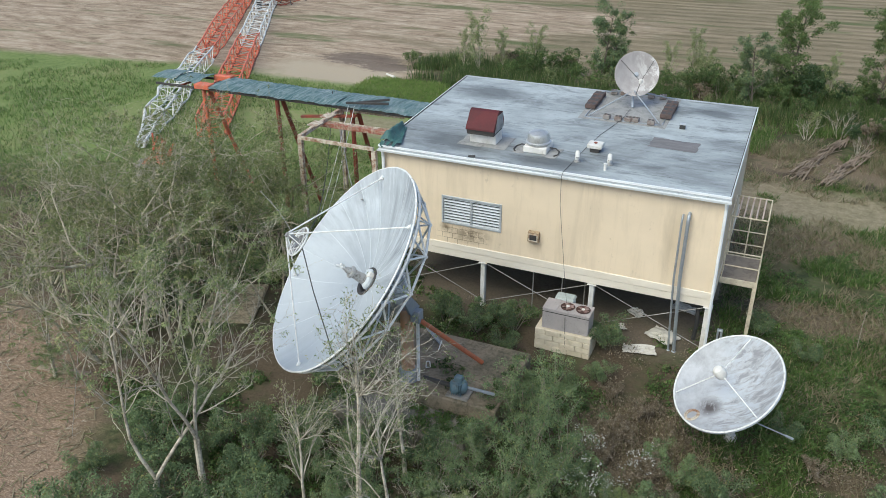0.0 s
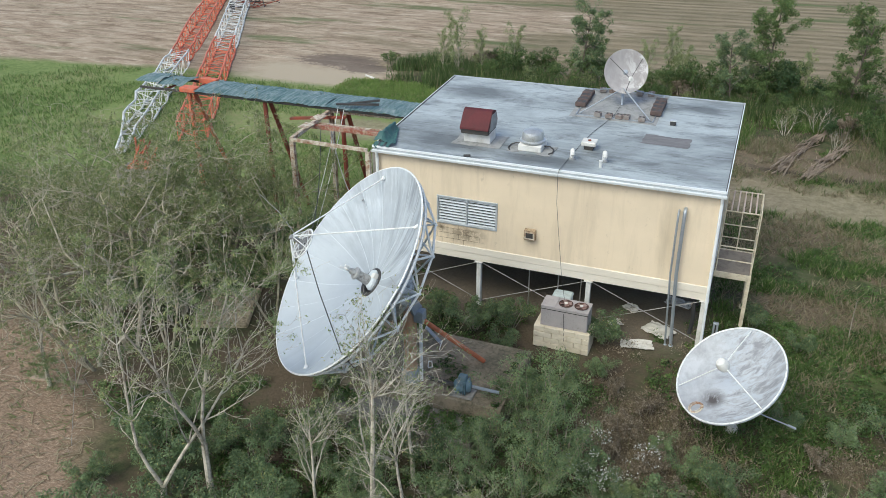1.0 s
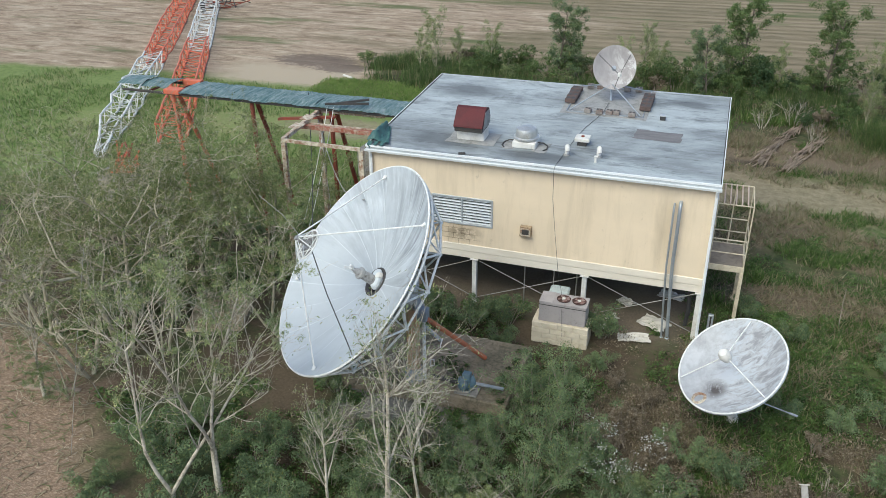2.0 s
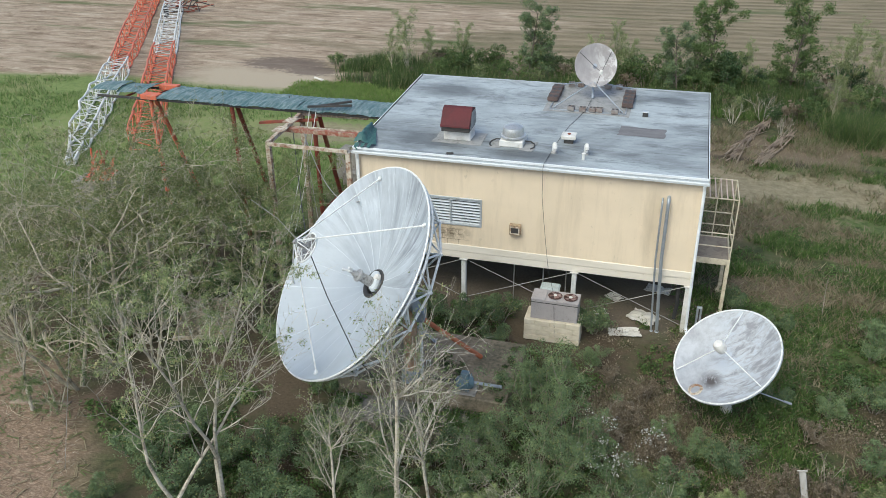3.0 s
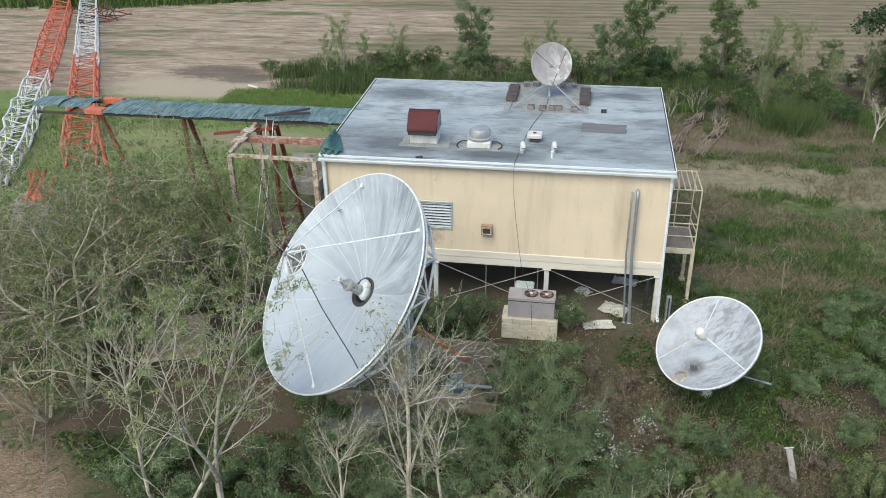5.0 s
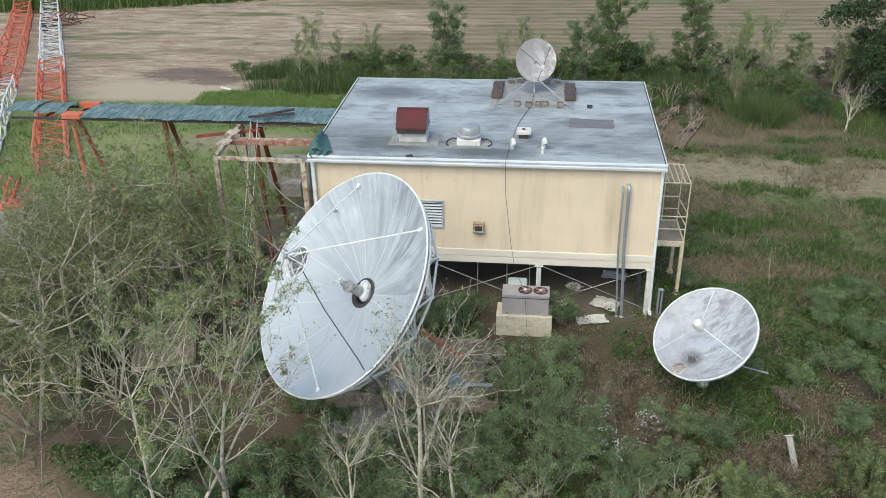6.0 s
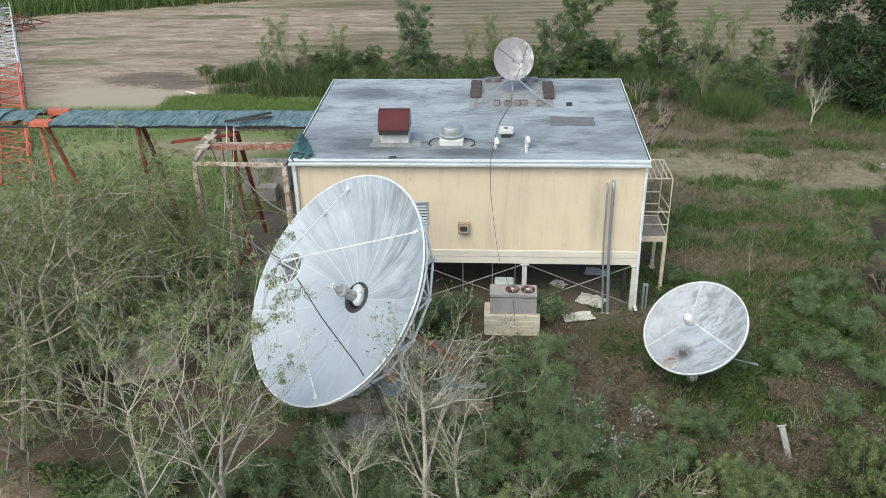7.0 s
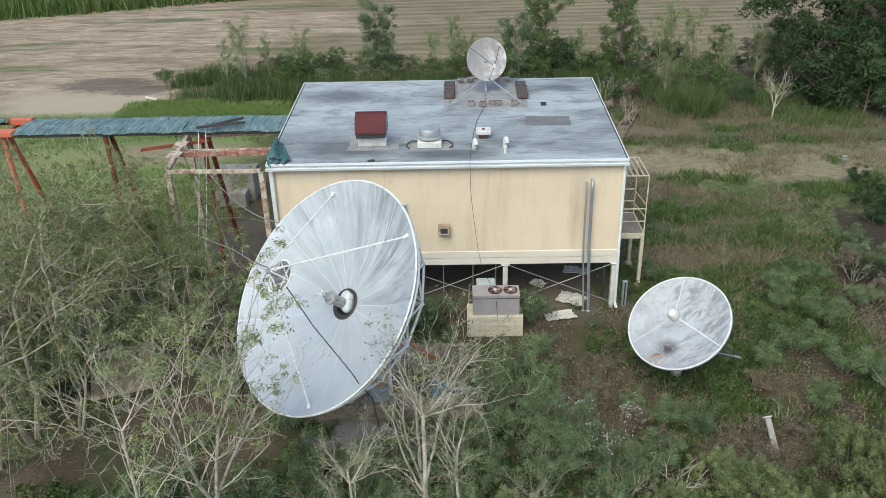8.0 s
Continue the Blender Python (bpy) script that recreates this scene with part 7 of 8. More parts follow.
def plant_shrubs():
    A = shrub(101, 3.2, 0.55, 10500, 0.064, M_LEAF_B, "tall leafy green shrub beside the dish pad", M_TWIG, hubs=90, radius=0.27)
    C = feathery(102, 2.4, 11500, M_LEAF_C, "grey green bushy shrub with soft feathery foliage")
    D = shrub(103, 1.3, 0.9, 4300, 0.082, M_LEAF_B, "low dark green weedy bush", hubs=36, radius=0.27)
    E_ = shrub(104, 1.9, 0.8, 300, 0.07, M_LEAF_Y, "dead grey twiggy bush", M_BARK, name="dead_shrub")
    F = shrub(105, 1.2, 0.8, 2400, 0.085, M_LEAF_Y, "dry brown weed bush", hubs=30, radius=0.2, name="dry_shrub")
    K = shrub(106, 2.0, 0.9, 6000, 0.11, M_LEAF_D, "dark green shrub at the edge of the yard", hubs=36, radius=0.36, name="dark_shrub")
    for ob, x, y, turn, s in (
            (A, 2.1, -6.4, 0, 0.92), (A, 1.6, -5.9, 90, 0.62), (D, -2.2, -8.6, 40, 0.9), (D, -3.9, -8.2, 80, 0.9), (D, 0.9, -7.3, 10, 0.85), (D, 1.3, -4.4, 200, 0.7), (D, -0.2, -7.4, 270, 0.55), (D, -2.9, -7.5, 330, 0.5), (D, -4.7, -6.2, 190, 0.8), (A, 0.9, -8.6, 30, 0.62), (A, -1.5, -9.5, 100, 0.55), (A, -3.0, -10.2, 280, 0.5), (D, -0.6, -8.4, 140, 1.0), (D, -3.8, -9.4, 250, 0.8), (D, 0.6, -9.6, 20, 1.0), (D, -1.6, -10.4, 310, 0.9), (A, 3.0, -7.8, 200, 0.86), (C, 1.4, -10.8, 0, 0.8), (C, 3.4, -10.6, 70, 0.8), (C, 5.0, -8.2, 140, 0.62),
            (C, 7.2, -8.9, 210, 0.8), (C, 7.9, -10.0, 250, 1.05), (C, 10.9, -8.4, 280, 1.08), (C, 11.7, -9.2, 30, 1.15), (C, 5.0, -12.2, 100, 0.9), (C, 9.9, -10.6, 60, 0.8), (C, 12.9, -7.9, 330, 0.9), (C, 8.7, -10.3, 200, 0.7), (C, 5.7, -9.9, 20, 0.72), (C, 11.6, -12.0, 10, 1.1), (C, 14.0, -8.6, 90, 1.1), (C, 7.2, -11.6, 160, 0.9), (C, 3.0, -12.2, 300, 0.8), (C, 9.4, -12.2, 300, 1.0), (A, 4.6, -8.8, 20, 0.55), (A, 7.6, -9.4, 120, 0.5), (A, -1.0, -11.2, 60, 0.7), (A, -2.8, -13.0, 150, 0.8),
            (A, 2.4, -9.2, 300, 0.8), (D, 4.4, -9.6, 10, 1.0), (D, 3.6, -7.2, 100, 0.9), (D, 5.6, -8.3, 200, 0.95), (D, -0.4, -0.9, 0, 0.95), (D, -0.3, -2.2, 130, 0.7), (D, 2.95, -0.7, 60, 0.95),
            (D, -1.6, -1.4, 220, 0.9), (D, -2.9, -1.2, 300, 0.85), (D, 3.2, -2.6, 20, 0.6), (D, 0.9, -3.7, 80, 0.6), (D, 2.2, -3.6, 160, 0.55), (D, -4.6, -2.0, 260, 0.9),
            (D, -5.6, -12.8, 0, 1.2), (D, -4.2, -13.4, 70, 1.3), (D, -3.4, -12.0, 300, 1.15), (D, -7.6, -14.0, 10, 1.2), (D, -8.9, -12.4, 190, 0.7),
            (D, 5.6, -5.6, 50, 0.6), (D, 8.8, -3.2, 110, 0.6), (D, 7.4, -6.6, 20, 0.8), (D, 6.4, -6.2, 190, 0.7), (C, 13.9, -6.4, 150, 0.7),
            (D, 12.6, 1.4, 0, 0.85), (D, 13.2, -0.8, 80, 1.0), (D, 11.7, -2.6, 150, 0.9), (D, 12.1, 0.3, 220, 0.7), (D, 14.0, 2.2, 300, 0.8), (D, 10.4, -3.4, 40, 0.7), (D, 12.8, -3.8, 100, 0.9), (D, 11.2, -5.6, 210, 0.75), (D, 13.8, -4.6, 310, 0.9), (D, 9.2, 1.2, 130, 0.6), (D, 7.6, 2.2, 260, 0.7),
            (D, 16.6, 4.0, 30, 0.8), (D, 16.9, 5.7, 120, 0.75), (K, 16.3, 2.5, 10, 0.42), (D, 17.5, 3.0, 250, 0.9), (F, 15.9, 3.4, 60, 0.8), (F, 16.1, 1.2, 160, 0.8), (D, 15.2, 0.4, 330, 0.7), (K, 20.6, 9.4, 0, 0.9), (K, 19.3, 9.6, 10, 0.95), (K, 18.9, 7.6, 120, 0.9), (K, 20.2, 12.4, 70, 1.0), (K, 18.8, 4.6, 310, 0.6), (E_, 16.6, 0.6, 40, 0.8), (E_, 8.4, 26.2, 30, 1.0), (E_, 10.2, 27.4, 130, 1.2), (E_, 11.2, 24.8, 70, 0.8), (E_, 15.8, 2.4, 140, 0.7), (K, 19.6, 8.2, 40, 1.0), (K, 21.2, 7.6, 80, 1.1), (K, 20.4, 11.0, 150, 0.9), (K, 21.4, 9.0, 200, 1.1), (K, 19.8, 5.6, 260, 0.9), (K, 20.0, 7.0, 100, 0.9), (K, 19.2, 4.2, 220, 0.8), (K, 18.0, 0.8, 300, 0.7), (K, 18.6, 2.6, 60, 0.6),
            (E_, 4.7, -9.2, 0, 0.8), (E_, -2.4, -9.0, 50, 0.9), (E_, -3.5, -9.8, 150, 0.8), (E_, 0.2, -8.8, 250, 0.9), (E_, -1.0, -8.0, 10, 0.7), (E_, 5.9, -9.4, 180, 0.95), (E_, 4.4, -10.0, 110, 0.9), (E_, 9.9, -6.2, 80, 0.6), (E_, 13.4, -6.0, 200, 1.0), (E_, 1.2, -12.4, 130, 1.2),
            (F, 4.9, -4.0, 0, 0.85), (F, 4.4, -5.2, 80, 0.9), (F, 5.4, -6.4, 160, 0.8), (F, 9.6, -4.6, 240, 0.7), (F, 10.0, -7.0, 300, 0.8), (F, 4.2, -6.2, 30, 0.75), (F, 8.6, -8.0, 190, 0.8), (F, 3.8, -3.4, 20, 0.7), (F, 6.2, -7.4, 70, 0.8), (F, 9.0, -6.6, 110, 0.7), (F, 7.4, -8.4, 10, 0.7),
            (D, -8.2, -10.6, 20, 1.1), (D, -7.0, -11.4, 110, 1.2), (D, -6.3, -10.2, 210, 0.9), (D, -5.1, -9.5, 300, 0.9), (D, -4.6, -10.7, 70, 1.0), (D, -8.0, -9.2, 160, 0.8), (A, -12.4, -4.9, 90, 1.0), (D, -6.8, -4.6, 0, 1.2), (A, -14.2, -3.4, 120, 0.8), (A, -15.4, 0.4, 310, 0.8), (D, -7.4, 0.8, 10, 1.2), (D, -12.8, 2.8, 60, 0.8)):
        put(ob, USED, x, y, turn, s)


def plant_hedge():
    rng = random.Random(77)
    H1 = shrub(201, 2.6, 0.5, 2500, 0.14, M_LEAF_H, "tall weedy green hedge bush", hubs=60, radius=0.34, name="hedge_bush", stems=8, base="woody_base")
    H2 = shrub(202, 2.2, 0.6, 2300, 0.13, M_LEAF_C, "pale green hedge bush", hubs=56, radius=0.32, name="hedge_bush", stems=8, base="woody_base")
    H3 = shrub(203, 2.4, 0.4, 1800, 0.15, M_LEAF_Y, "dry brown reedy hedge bush", hubs=24, radius=0.26, name="hedge_bush", stems=9, base="woody_base")
    H5 = shrub(204, 2.5, 0.5, 2600, 0.14, M_LEAF_E, "dense dark green hedge bush", hubs=50, radius=0.36, name="hedge_bush", stems=8, base="woody_base")
    def front(x):
        return 28.6 + (0.62 * (-17.0 - x) if x < -17 else 0.0) - (0.42 * (x - 4.0) if 4 < x < 14 else 4.2 if x >= 14 else 0.0)
    for k in range(170):
        x = -22.5 + 48.5 * rng.random()
        f = rng.random()
        y = front(x) + 0.6 + (35.2 - front(x)) * f
        ob = rng.choice((H1, H1, H2, H2, H3) if x < 8 else (H1, H1, H5, H5, H2, H3))
        tall = 0.34 + 0.38 * min(1.0, max(0.0, (x + 22.0) / 9.0)) if x < 6 else 0.84
        if x < -15 and rng.random() > 0.6 or x < 6 and f < 0.3 and rng.random() > 0.55:
            continue
        grade = 0.55 + 0.55 * f if x < 8 else 0.7 + 0.35 * f
        put(ob, USED, x, y, rng.uniform(0, 360), rng.uniform(0.6, 1.35) * tall * grade * (1.35 if rng.random() > 0.88 else 1.0))
    Y1, Y3, Y4 = tree_back(301, 7.0, 9500, M_LEAF_H), tree_back(303, 7.0, 11000, M_LEAF_B), tree_back(304, 7.0, 11000, M_LEAF_H)
    Y2 = tree_back(302, 7.0, 4600, M_LEAF_A, (25, 55), 0.12, 0.34, 200)
    for ob, x, y, turn, s in ((Y3, -5.9, 33.4, 0, 0.86), (Y1, -4.9, 34.4, 80, 0.6), (Y2, -14.8, 32.0, 50, 0.74), (Y2, -13.4, 33.4, 100, 0.70), (Y2, -16.4, 33.0, 300, 0.66), (Y2, -11.0, 34.0, 200, 0.78), (Y2, 0.1, 36.5, 250, 0.80), (Y2, -1.2, 35.0, 20, 0.66), (Y2, 1.3, 34.4, 170, 0.66),
                              (Y3, 4.9, 30.9, 150, 0.86), (Y1, 4.0, 31.8, 10, 0.66), (Y4, 7.0, 34.4, 60, 1.0), (Y1, 6.0, 33.0, 200, 0.82), (Y2, 9.4, 33.5, 90, 0.74), (Y4, 12.3, 34.0, 300, 0.96), (Y1, 11.6, 33.2, 30, 0.7), (Y2, 16.2, 34.6, 70, 1.0), (Y2, 15.0, 32.6, 140, 0.86), (Y2, 17.6, 33.8, 10, 0.95), (Y1, 19.6, 33.6, 120, 0.86),
                              (Y2, 21.4, 31.0, 190, 0.9), (Y1, 13.4, 29.6, 130, 0.52), (Y1, 10.6, 29.4, 20, 0.50), (Y1, 17.6, 28.0, 260, 0.55), (Y2, 18.6, 29.4, 280, 0.74), (Y3, 23.4, 33.0, 340, 0.85), (Y2, 14.2, 27.4, 230, 0.62)):
        put(ob, USED, x, y, turn, s)
    O = tree_oak(401, 10.0, 32000)
    put(O, USED, 27.2, 26.6, 0, 1.15)
    put(O, USED, 33.5, 31.0, 140, 1.0)
    put(O, USED, 24.6, 25.6, 220, 0.62)
    put(Y3, USED, 25.2, 22.6, 40, 0.75)
    S = Grower(55, 4, (6, 5, 3), (15, 40), 0.05, 0.08, (0.5, 0.75), 5)
    S.grow((0, 0, 0), (0, 0, 1), 1.2, 0.07, 0)
    fit_tree(S, 3.6)
    t = make_tree("dead_snag", S, 5, 0, 0.1, M_BARK, M_LEAF_A, "bare grey dead snag at the hedge", "tree", "dead snags")
    put(t, USED, 19.7, 22.7, 0, 0.95)


plant_near_trees()
plant_shrubs()
plant_hedge()


# ---------------------------------------------------------------- ground plants nobody could count
def ground_z(x, y):
    return np.array([lift(a, b) for a, b in zip(x, y)])


def patchy(x, y, scale, seed):
    return np.array([noise.noise((a * scale, b * scale, seed)) for a, b in zip(x, y)])


def scatter(rs, n, x0, x1, y0, y1, keep):
    x, y = rs.uniform(x0, x1, n), rs.uniform(y0, y1, n)
    ok = keep(x, y)
    return x[ok], y[ok]


def outside_works(x, y):
    """True where plants may stand: not on the pad, under the floor's middle, nor in the condenser's base."""
    pad = (x > -4.4) & (x < 1.1) & (y > -7.8) & (y < -3.1)
    floor = (x > -5.8) & (x < 5.8) & (y > 0.7) & (y < 8.4)
    base = (x > 0.5) & (x < 2.7) & (y > -1.75) & (y < -0.6)
    return ~(pad | floor | base)


def blades(name, label, rs, x, y, per, length, width, material, spread=0.12, lean=0.5):
    n = len(x) * per
    cx, cy = np.repeat(x, per), np.repeat(y, per)
    cz = np.repeat(ground_z(x, y), per)
    base = np.stack([cx + rs.normal(0, spread, n), cy + rs.normal(0, spread, n), cz - 0.02], axis=1)
    d = np.stack([rs.normal(0, lean, n), rs.normal(0, lean, n), np.ones(n)], axis=1)
    ln = length * rs.uniform(0.45, 1.3, (n, 1))
    tip = base + unit(d) * ln
    a = rs.uniform(0, np.pi, n)
    s = np.stack([np.cos(a), np.sin(a), np.zeros(n)], axis=1) * width
    v = np.stack([base - s, base + s, tip], axis=1).reshape(-1, 3)
    me = fast_mesh(name, v, np.arange(3 * n).reshape(n, 3), material)
    return tagged(new(name, me), label, "grass", kind="stuff")


def herbs(name, label, rs, x, y, per, size, height, material, spread=0.16, top=None):
    n = len(x) * per
    cx, cy = np.repeat(x, per), np.repeat(y, per)
    cz = np.repeat(ground_z(x, y), per)
    if top is not None:
        cz = np.full(n, top)
    hh = np.repeat(height * rs.uniform(0.4, 1.3, len(x)), per)
    u = rs.rand(n)
    pts = np.stack([cx + rs.normal(0, spread, n) * (0.6 + 0.6 * (1 - u)), cy + rs.normal(0, spread, n) * (0.6 + 0.6 * (1 - u)), cz + hh * u], axis=1)
    v, f = leaf_arrays(rs, pts, size, 0.05, 0.55)
    me = fast_mesh(name, v, f, material)
    return tagged(new(name, me), label, "weeds", kind="stuff")


def cushions(name, label, rs, x, y, r, per, size, flat, material, top=None):
    """Low rounded clumps of broad leaves on the ground."""
    z = ground_z(x, y) if top is None else np.full(len(x), top)
    hubs = np.stack([x, y, np.zeros(len(x))], axis=1)
    v, f = lobe_arrays(rs, hubs, r, per, size, 0.6, flat, 0.0, (0.2, 1.1))
    v[:, 2] += np.repeat(z, per * 3)
    me = fast_mesh(name, v, f, material)
    return tagged(new(name, me), label, "weeds", kind="stuff")


MATS = ((9.7, 4.3, 2.0, 1.2), (12.6, 4.4, 1.3, 0.8), (8.2, 10.6, 1.5, 1.6), (9.7, 11.8, 1.6, 1.5), (9.0, -7.3, 1.8, 0.9), (4.9, -5.2, 1.7, 2.0), (11.0, -4.4, 1.0, 0.6), (15.4, -0.4, 1.0, 2.6), (9.4, 12.6, 1.0, 0.5), (10.7, 12.1, 0.9, 0.45), (11.9, 11.4, 0.8, 0.4), (13.0, 10.7, 0.7, 0.4), (14.2, 10.1, 0.8, 0.35), (15.3, 9.5, 0.7, 0.3), (13.2, 8.0, 1.6, 0.4), (8.4, 21.6, 2.4, 3.4), (12.6, 21.4, 2.6, 2.0), (17.6, 22.4, 2.6, 1.0))


def on_mat(x, y):
    """True on the patches of dead brown growth."""
    hit_any = np.zeros(len(x), bool)
    for cx, cy, rx, ry in MATS:
        hit_any |= ((x - cx) / rx) ** 2 + ((y - cy) / ry) ** 2 < 1
    return hit_any


def on_dark_soil(x, y):
    """True on the bare dark soil along the yard's far side."""
    return (((x - 16.4) / 1.9) ** 2 + ((y - 1.2) / 3.2) ** 2 < 1) | (((x - 18.4) / 1.6) ** 2 + ((y - 6.4) / 3.0) ** 2 < 1) | ((x > 6) & (y > 19.5) & (y < 20.6))


def on_brush(x, y):
    near = np.zeros(len(x), bool)
    for ax, ay, bx, by in ((8.2, 20.0, 10.4, 26.6), (9.55, 19.0, 11.8, 25.2)):
        k = np.clip(((x - ax) * (bx - ax) + (y - ay) * (by - ay)) / ((bx - ax) ** 2 + (by - ay) ** 2), 0, 1)
        near |= np.hypot(x - ax - k * (bx - ax), y - ay - k * (by - ay)) < 0.7
    return near


def ground_cover():
    rs = np.random.RandomState(12)
    soil_line = lambda x, y: np.minimum(-0.78 * x - 0.62 * y - 14.66, -y - 6.4) < 0.1
    # broad-leaved weeds in the yard
    x, y = scatter(rs, 3600, -6, 15, -15, 2.5, lambda x, y: outside_works(x, y) & soil_line(x, y) & ~on_mat(x, y) & ((patchy(x, y, 0.45, 1.0) > 0.0) | (y < -7.6) & (patchy(x, y, 0.5, 1.0) > -0.3)))
    cushions("green_weeds", "low green broadleaf weeds", rs, x, y, 0.25, 46, 0.085, 1.0, M_LEAF_W)
    x, y = scatter(rs, 3400, -6, 15, -15, 3.0, lambda x, y: outside_works(x, y) & soil_line(x, y) & (on_mat(x, y) | (patchy(x, y, 0.45, 1.0) < -0.18)))
    herbs("dry_weeds", "dry brown weeds and dead stalks", rs, x, y, 20, 0.085, 0.34, M_LEAF_Y)
    x, y = scatter(rs, 1300, 3.0, 12.0, -9.0, -2.4, lambda x, y: outside_works(x, y) & on_mat(x, y))
    herbs("dead_stalks", "tall brown dead weed stalks", rs, x, y, 26, 0.08, 0.55, M_LEAF_Y, 0.2)
    blades("dead_straw", "brown straw among the weeds", rs, x, y, 8, 0.55, 0.009, M_GRASS_DRY, 0.2, 0.8)
    x, y = scatter(rs, 1500, 5.5, 15, -8, 4, lambda x, y: ~on_mat(x, y) & (patchy(x, y, 0.5, 6.0) > 0.08))
    cushions("bright_weeds", "bright green creeping weeds", rs, x, y, 0.24, 48, 0.07, 0.7, M_GRASS)
    # weeds that have crept over the pad
    x, y = scatter(rs, 200, -4.2, 0.9, -6.4, -3.3, lambda x, y: (patchy(x, y, 0.7, 5.0) > 0.25) | (x < -3.7) | (x > 0.5))
    cushions("pad_weeds", "weeds creeping over the concrete pad", rs, x, y, 0.18, 40, 0.08, 0.7, M_LEAF_W, 1.0)
    x, y = scatter(rs, 200, -4.1, 0.4, -7.65, -6.6, lambda x, y: patchy(x, y, 0.6, 2.0) > -0.05)
    cushions("step_weeds", "weeds on the lower concrete step", rs, x, y, 0.2, 40, 0.08, 0.8, M_LEAF_W, 0.53)
    # clumps in the yard
    x, y = scatter(rs, 1150, 7.0, 19, -5, 13, lambda x, y: ~on_mat(x, y) & ~on_dark_soil(x, y) & (patchy(x, y, 0.6, 4.4) > 0.08))
    cushions("yard_weeds", "dark green weed clumps in the yard", rs, x, y, 0.34, 80, 0.085, 0.8, M_LEAF_W)
    x, y = scatter(rs, 3600, 6.0, 18, -9, 14, lambda x, y: on_mat(x, y) | (patchy(x, y, 0.5, 7.1) > 0.25))
    blades("yard_dead_grass", "matted brown dead grass in the yard", rs, x, y, 10, 0.42, 0.026, M_GRASS_DRY, 0.2, 1.5)
    # grass
    x, y = scatter(rs, 15000, 6.2, 22, -8, 24, lambda x, y: ~on_mat(x, y) & ~on_dark_soil(x, y) & (patchy(x, y, 0.4, 3.0) > 0.04) & ~((y > 13.6) & (y < 18.4) & (patchy(x, y, 0.6, 9.0) > -0.25)))
    blades("yard_grass", "green yard grass", rs, x, y, 11, 0.36, 0.024, M_GRASS, 0.16, 0.9)
    x, y = scatter(rs, 5200, 5.8, 24, -3, 25, lambda x, y: (patchy(x, y, 0.28, 3.0) < -0.02) & ~on_dark_soil(x, y))
    blades("dry_grass", "dry flattened grass along the track", rs, x, y, 8, 0.38, 0.028, M_GRASS_DRY, 0.16, 1.1)
    x, y = scatter(rs, 12000, -66, -11, -2, 29, lambda x, y: (patchy(x, y, 0.2, 4.0) > -0.3) & (y < 25.6) & (y < 40.0 + 0.35 * x) & ((y > 6.0) | (x < -22.0)) & (((x + 15.5) / 5.5) ** 2 + ((y - 18.4) / 2.6) ** 2 > 1))
    blades("lawn_grass", "green lawn grass beside the grove", rs, x, y, 8, 0.30, 0.02, M_GRASS, 0.25)
    x, y = scatter(rs, 5200, -22, -4, 23.0, 30.0, lambda x, y: (patchy(x, y, 0.3, 5.0) > -0.3) & (y < 29.2 + 0.10 * (x + 17)))
    blades("bright_verge_grass", "bright green grass at the foot of the hedge", rs, x, y, 12, 0.26, 0.03, M_VERGE, 0.26, 0.9)
    x, y = scatter(rs, 5600, -23, 14, 27.6, 36.0, lambda x, y: (patchy(x, y, 0.35, 6.6) > -0.15 + 0.07 * np.maximum(0, -14.0 - x)) & (y > 28.4 + 0.62 * np.maximum(0, -17.0 - x)))
    blades("hedge_reeds", "tall reedy weeds along the hedge", rs, x, y, 14, 1.0, 0.03, M_REED, 0.35, 0.22)
    x, y = scatter(rs, 3600, -6, 25, 21.5, 29, lambda x, y: (patchy(x, y, 0.3, 5.0) > -0.2) & ((x < 6.5) | (x > 17) | (y > 27)) & ~on_mat(x, y) & ~on_brush(x, y))
    blades("hedge_foot_grass", "mixed tall grass at the foot of the hedge", rs, x, y, 11, 0.7, 0.024, M_GRASS, 0.25)
    x, y = scatter(rs, 2600, 6, 26, 18.5, 27, lambda x, y: (patchy(x, y, 0.35, 8.0) > 0.0) & ~on_brush(x, y))
    blades("dead_hedge_grass", "pale dead grass at the foot of the hedge", rs, x, y, 11, 0.55, 0.02, M_GRASS_DRY, 0.22, 0.9)
    x, y = scatter(rs, 1500, -17, -5, -11, 5, lambda x, y: soil_line(x, y) & (patchy(x, y, 0.4, 2.2) > 0.02) & ~((x > -12.6) & (x < -7.6) & (y > -8.5) & (y < -1.5)))
    cushions("grove_undergrowth", "dark undergrowth below the scrub trees", rs, x, y, 0.3, 50, 0.11, 0.9, M_LEAF_W)
    x, y = scatter(rs, 260, 13.6, 17.4, 23.4, 26.2, lambda x, y: ((x - 15.4) / 1.8) ** 2 + ((y - 24.8) / 1.3) ** 2 < 1)
    blades("pale_reed_clump", "tall olive green reeds before the hedge", rs, x, y, 16, 1.7, 0.02, M_REED, 0.35, 0.45)
    # far crop beyond the field
    x, y = scatter(rs, 9000, -75, -8, 58, 92, lambda x, y: (y - 59.7) > 0.40 * (x + 47.0))
    blades("cane_crop", "tall green crop beyond the harvested field", rs, x, y, 6, 2.2, 0.07, M_GRASS, 0.35, 0.25)
    # straw and chips on the bare soil
    x, y = scatter(rs, 5200, -24, -7, -20, -3, lambda x, y: ~soil_line(x, y))
    n = len(x)
    a = rs.uniform(0, 2 * np.pi, n)
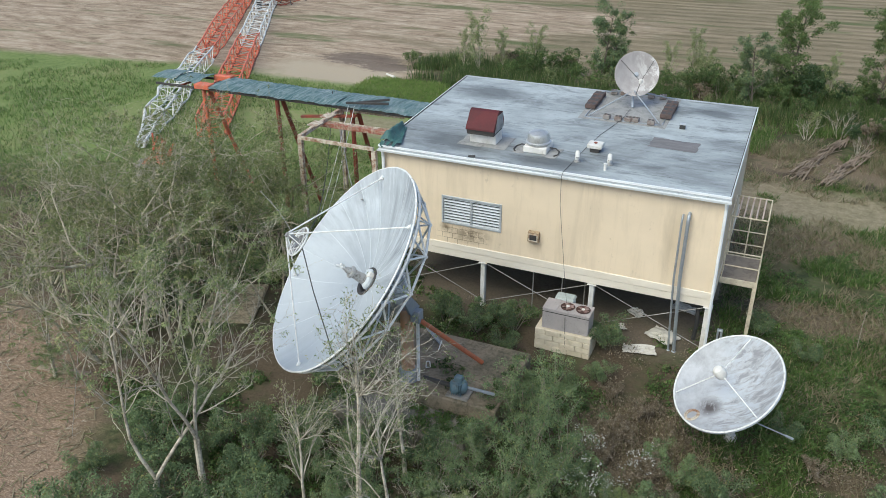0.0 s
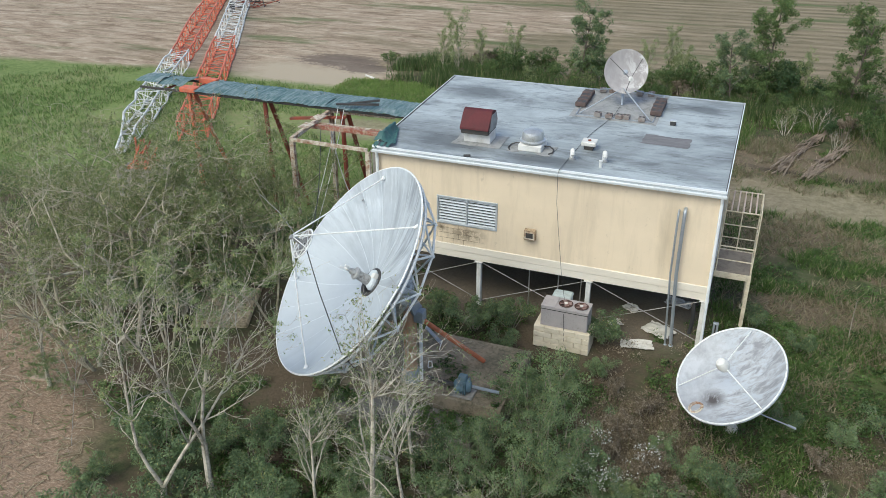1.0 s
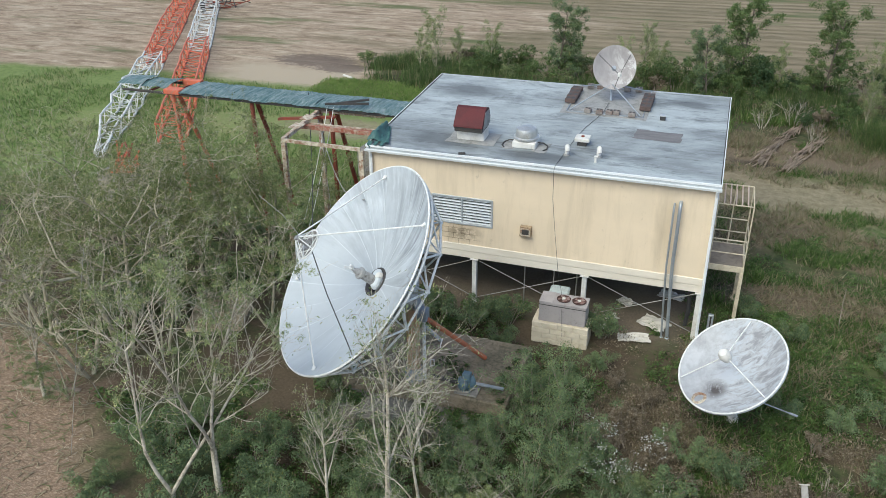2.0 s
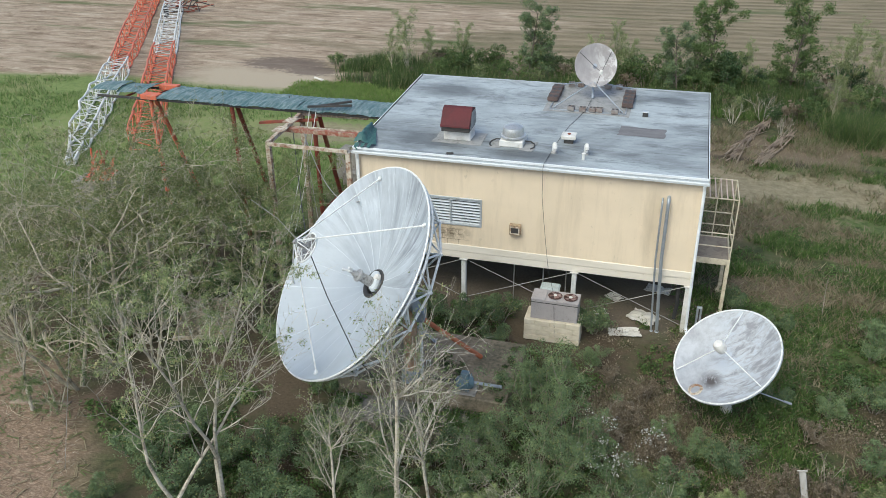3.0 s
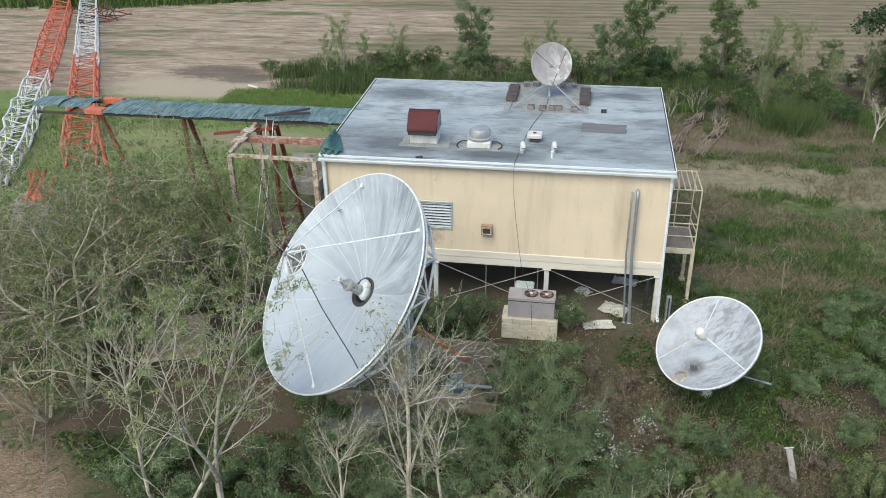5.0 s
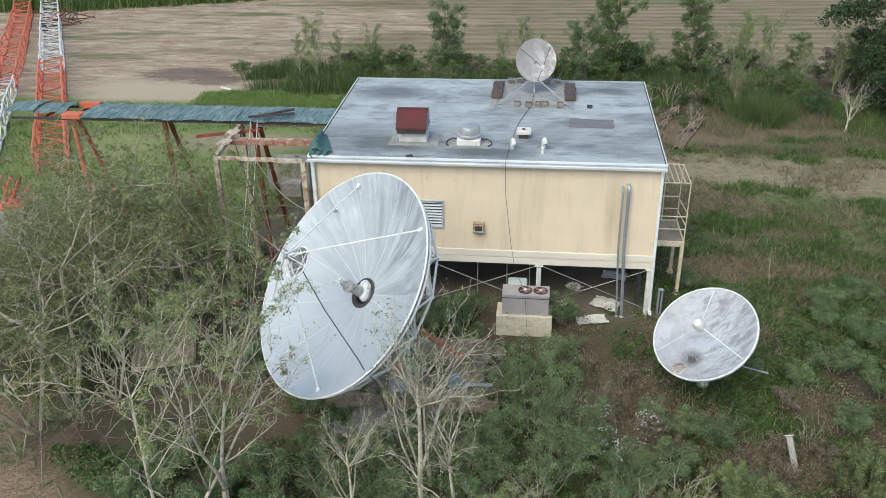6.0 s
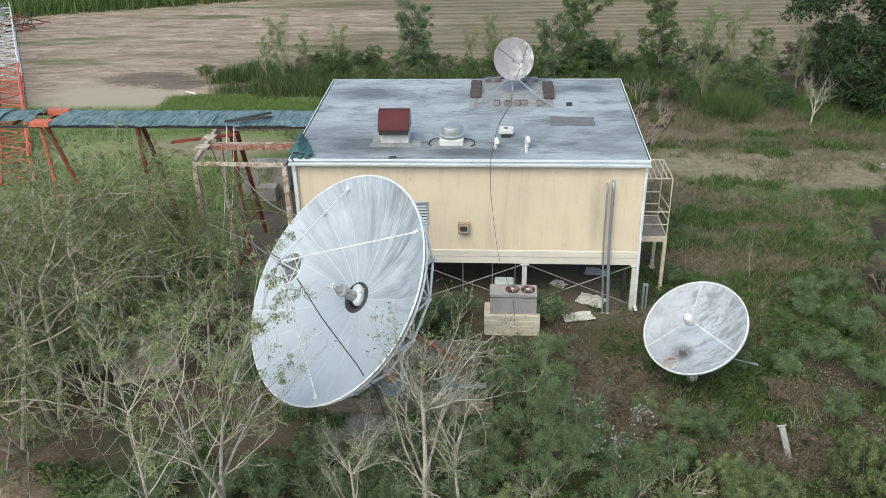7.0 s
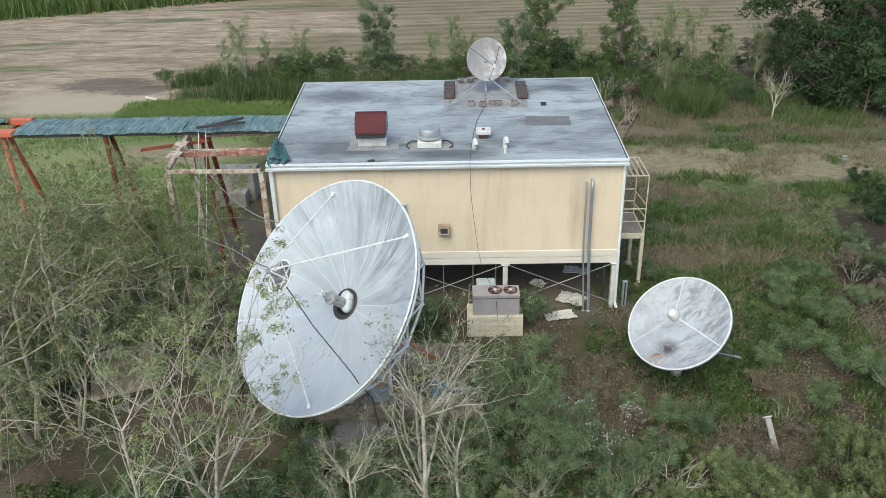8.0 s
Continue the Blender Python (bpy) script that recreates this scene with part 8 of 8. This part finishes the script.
    d = np.stack([np.cos(a), np.sin(a), rs.normal(0, 0.12, n)], axis=1) * rs.uniform(0.05, 0.26, (n, 1))
    s = np.stack([-np.sin(a), np.cos(a), np.zeros(n)], axis=1) * rs.uniform(0.008, 0.022, (n, 1))
    c = np.stack([x, y, ground_z(x, y) + 0.03], axis=1)
    v = np.stack([c - d - s, c - d + s, c + d + s, c + d - s], axis=1).reshape(-1, 3)
    me = fast_mesh("soil_litter", v, np.arange(4 * n).reshape(n, 4), M_GRASS_DRY)
    tagged(new("soil_litter", me), "pale chips and straw on bare soil", "litter", kind="stuff")
    # seed heads
    x, y = scatter(rs, 160, 3.2, 5.6, -8.4, -6.2, lambda x, y: patchy(x, y, 1.2, 2.0) > 0.0)
    n = len(x) * 10
    pts = np.stack([np.repeat(x, 10) + rs.normal(0, 0.06, n), np.repeat(y, 10) + rs.normal(0, 0.06, n), np.repeat(ground_z(x, y) + rs.uniform(0.7, 1.15, len(x)), 10) + rs.normal(0, 0.03, n)], axis=1)
    v, f = leaf_arrays(rs, pts, 0.06, 0.0, 0.8)
    tagged(new("seed_heads", fast_mesh("seed_heads", v, f, M_FLOWER)), "white seed heads above the weeds", "weeds", kind="stuff")


ground_cover()


def brush_line(a, b, seed):
    """A windrow of dead branches and clods."""
    rng = random.Random(seed)
    t = thing("brush_pile", (*a, lift(*a)), "long low pile of dead branches and clods", "brush pile", "brush piles")
    o = Vector((*a, 0))
    d = Vector((b[0] - a[0], b[1] - a[1], 0))
    segs = []
    for k in range(80):
        c = d * rng.random() + Vector((rng.gauss(0, 0.14), rng.gauss(0, 0.14), rng.uniform(0.03, 0.25)))
        w = (d.normalized() * rng.uniform(0.4, 1) + Vector((rng.gauss(0, 0.10), rng.gauss(0, 0.10), rng.gauss(0, 0.05)))).normalized() * rng.uniform(0.4, 1.3)
        r = rng.uniform(0.015, 0.05)
        p, q = c - w, c + w
        p.z, q.z = max(0.02, p.z), max(0.02, q.z)
        segs.append((tuple(p), tuple(q), r, r * 0.6))
    v, f = tube_arrays(segs, 5)
    ob = share("branch_tangle", fast_mesh("branch_tangle", v, f, M_BRUSH, True), t)
    ob["kind"] = "stuff"
    ob["label"] = "tangled dead branches"


brush_line((8.2, 20.0), (10.4, 26.6), 1)
brush_line((9.55, 19.0), (11.8, 25.2), 2)


def build_patch_slab():
    t = thing("anchor_slab", (-11.0, -3.0, lift(-11.0, -3.0)), "tan dusty concrete slab among the trees", "concrete slab")
    part("slab", box(B(), (-1.05, -1.5, -0.2), (1.05, 1.3, 0.14), 0.06, pose(0, 0, 0, 0, 0, 22)), M_TAN, t)


build_patch_slab()


def build_fallen_branches():
    g = Grower(88, 4, (5, 4, 3), (18, 45), -0.01, 0.09, (0.5, 0.75), 5)
    g.grow((0, 0, 0.08), (1, 0.1, 0.04), 1.8, 0.035, 0)
    for lst in (g.thick, g.thin):
        lst[:] = [((a[0], a[1], max(0.03, a[2] * 0.2)), (b[0], b[1], max(0.03, b[2] * 0.2)), r, s) for a, b, r, s in lst]
    t = make_tree("fallen_branch", g, 9, 0, 0.1, M_BARK, M_LEAF_A, "dry pale branch lying on bare soil", "branch", "fallen branches", parts=("limb", "twigwork", "foliage"))
    put(t, USED, -14.0, -9.6, 200, 0.8)
    put(t, USED, -11.4, -12.2, 60, 0.7)
    put(t, USED, -10.2, -11.9, 330, 0.6)


build_fallen_branches()


def build_flowering_weed():
    g = Grower(91, 3, (0, 5, 3), (20, 45), 0.05, 0.06, (0.4, 0.6), 4)
    for k in range(4):
        g.cuts.append(len(g.thick))
        g.grow((0, 0, 0), (0.25 * math.cos(1.7 * k), 0.25 * math.sin(1.7 * k), 1), 0.8, 0.016, 1)
    fit_tree(g, 1.05)
    t = make_tree("flowering_weed", g, 91, 260, 0.06, M_TWIG, M_FLOWER, "tall weed with white flower heads in grass", "weed", "", 12, 0.13, 0.4, ("stem", "twigwork", "flower_heads"), 0.8)
    put(t, USED, 20.3, 14.0, 0, 0.8)


build_flowering_weed()
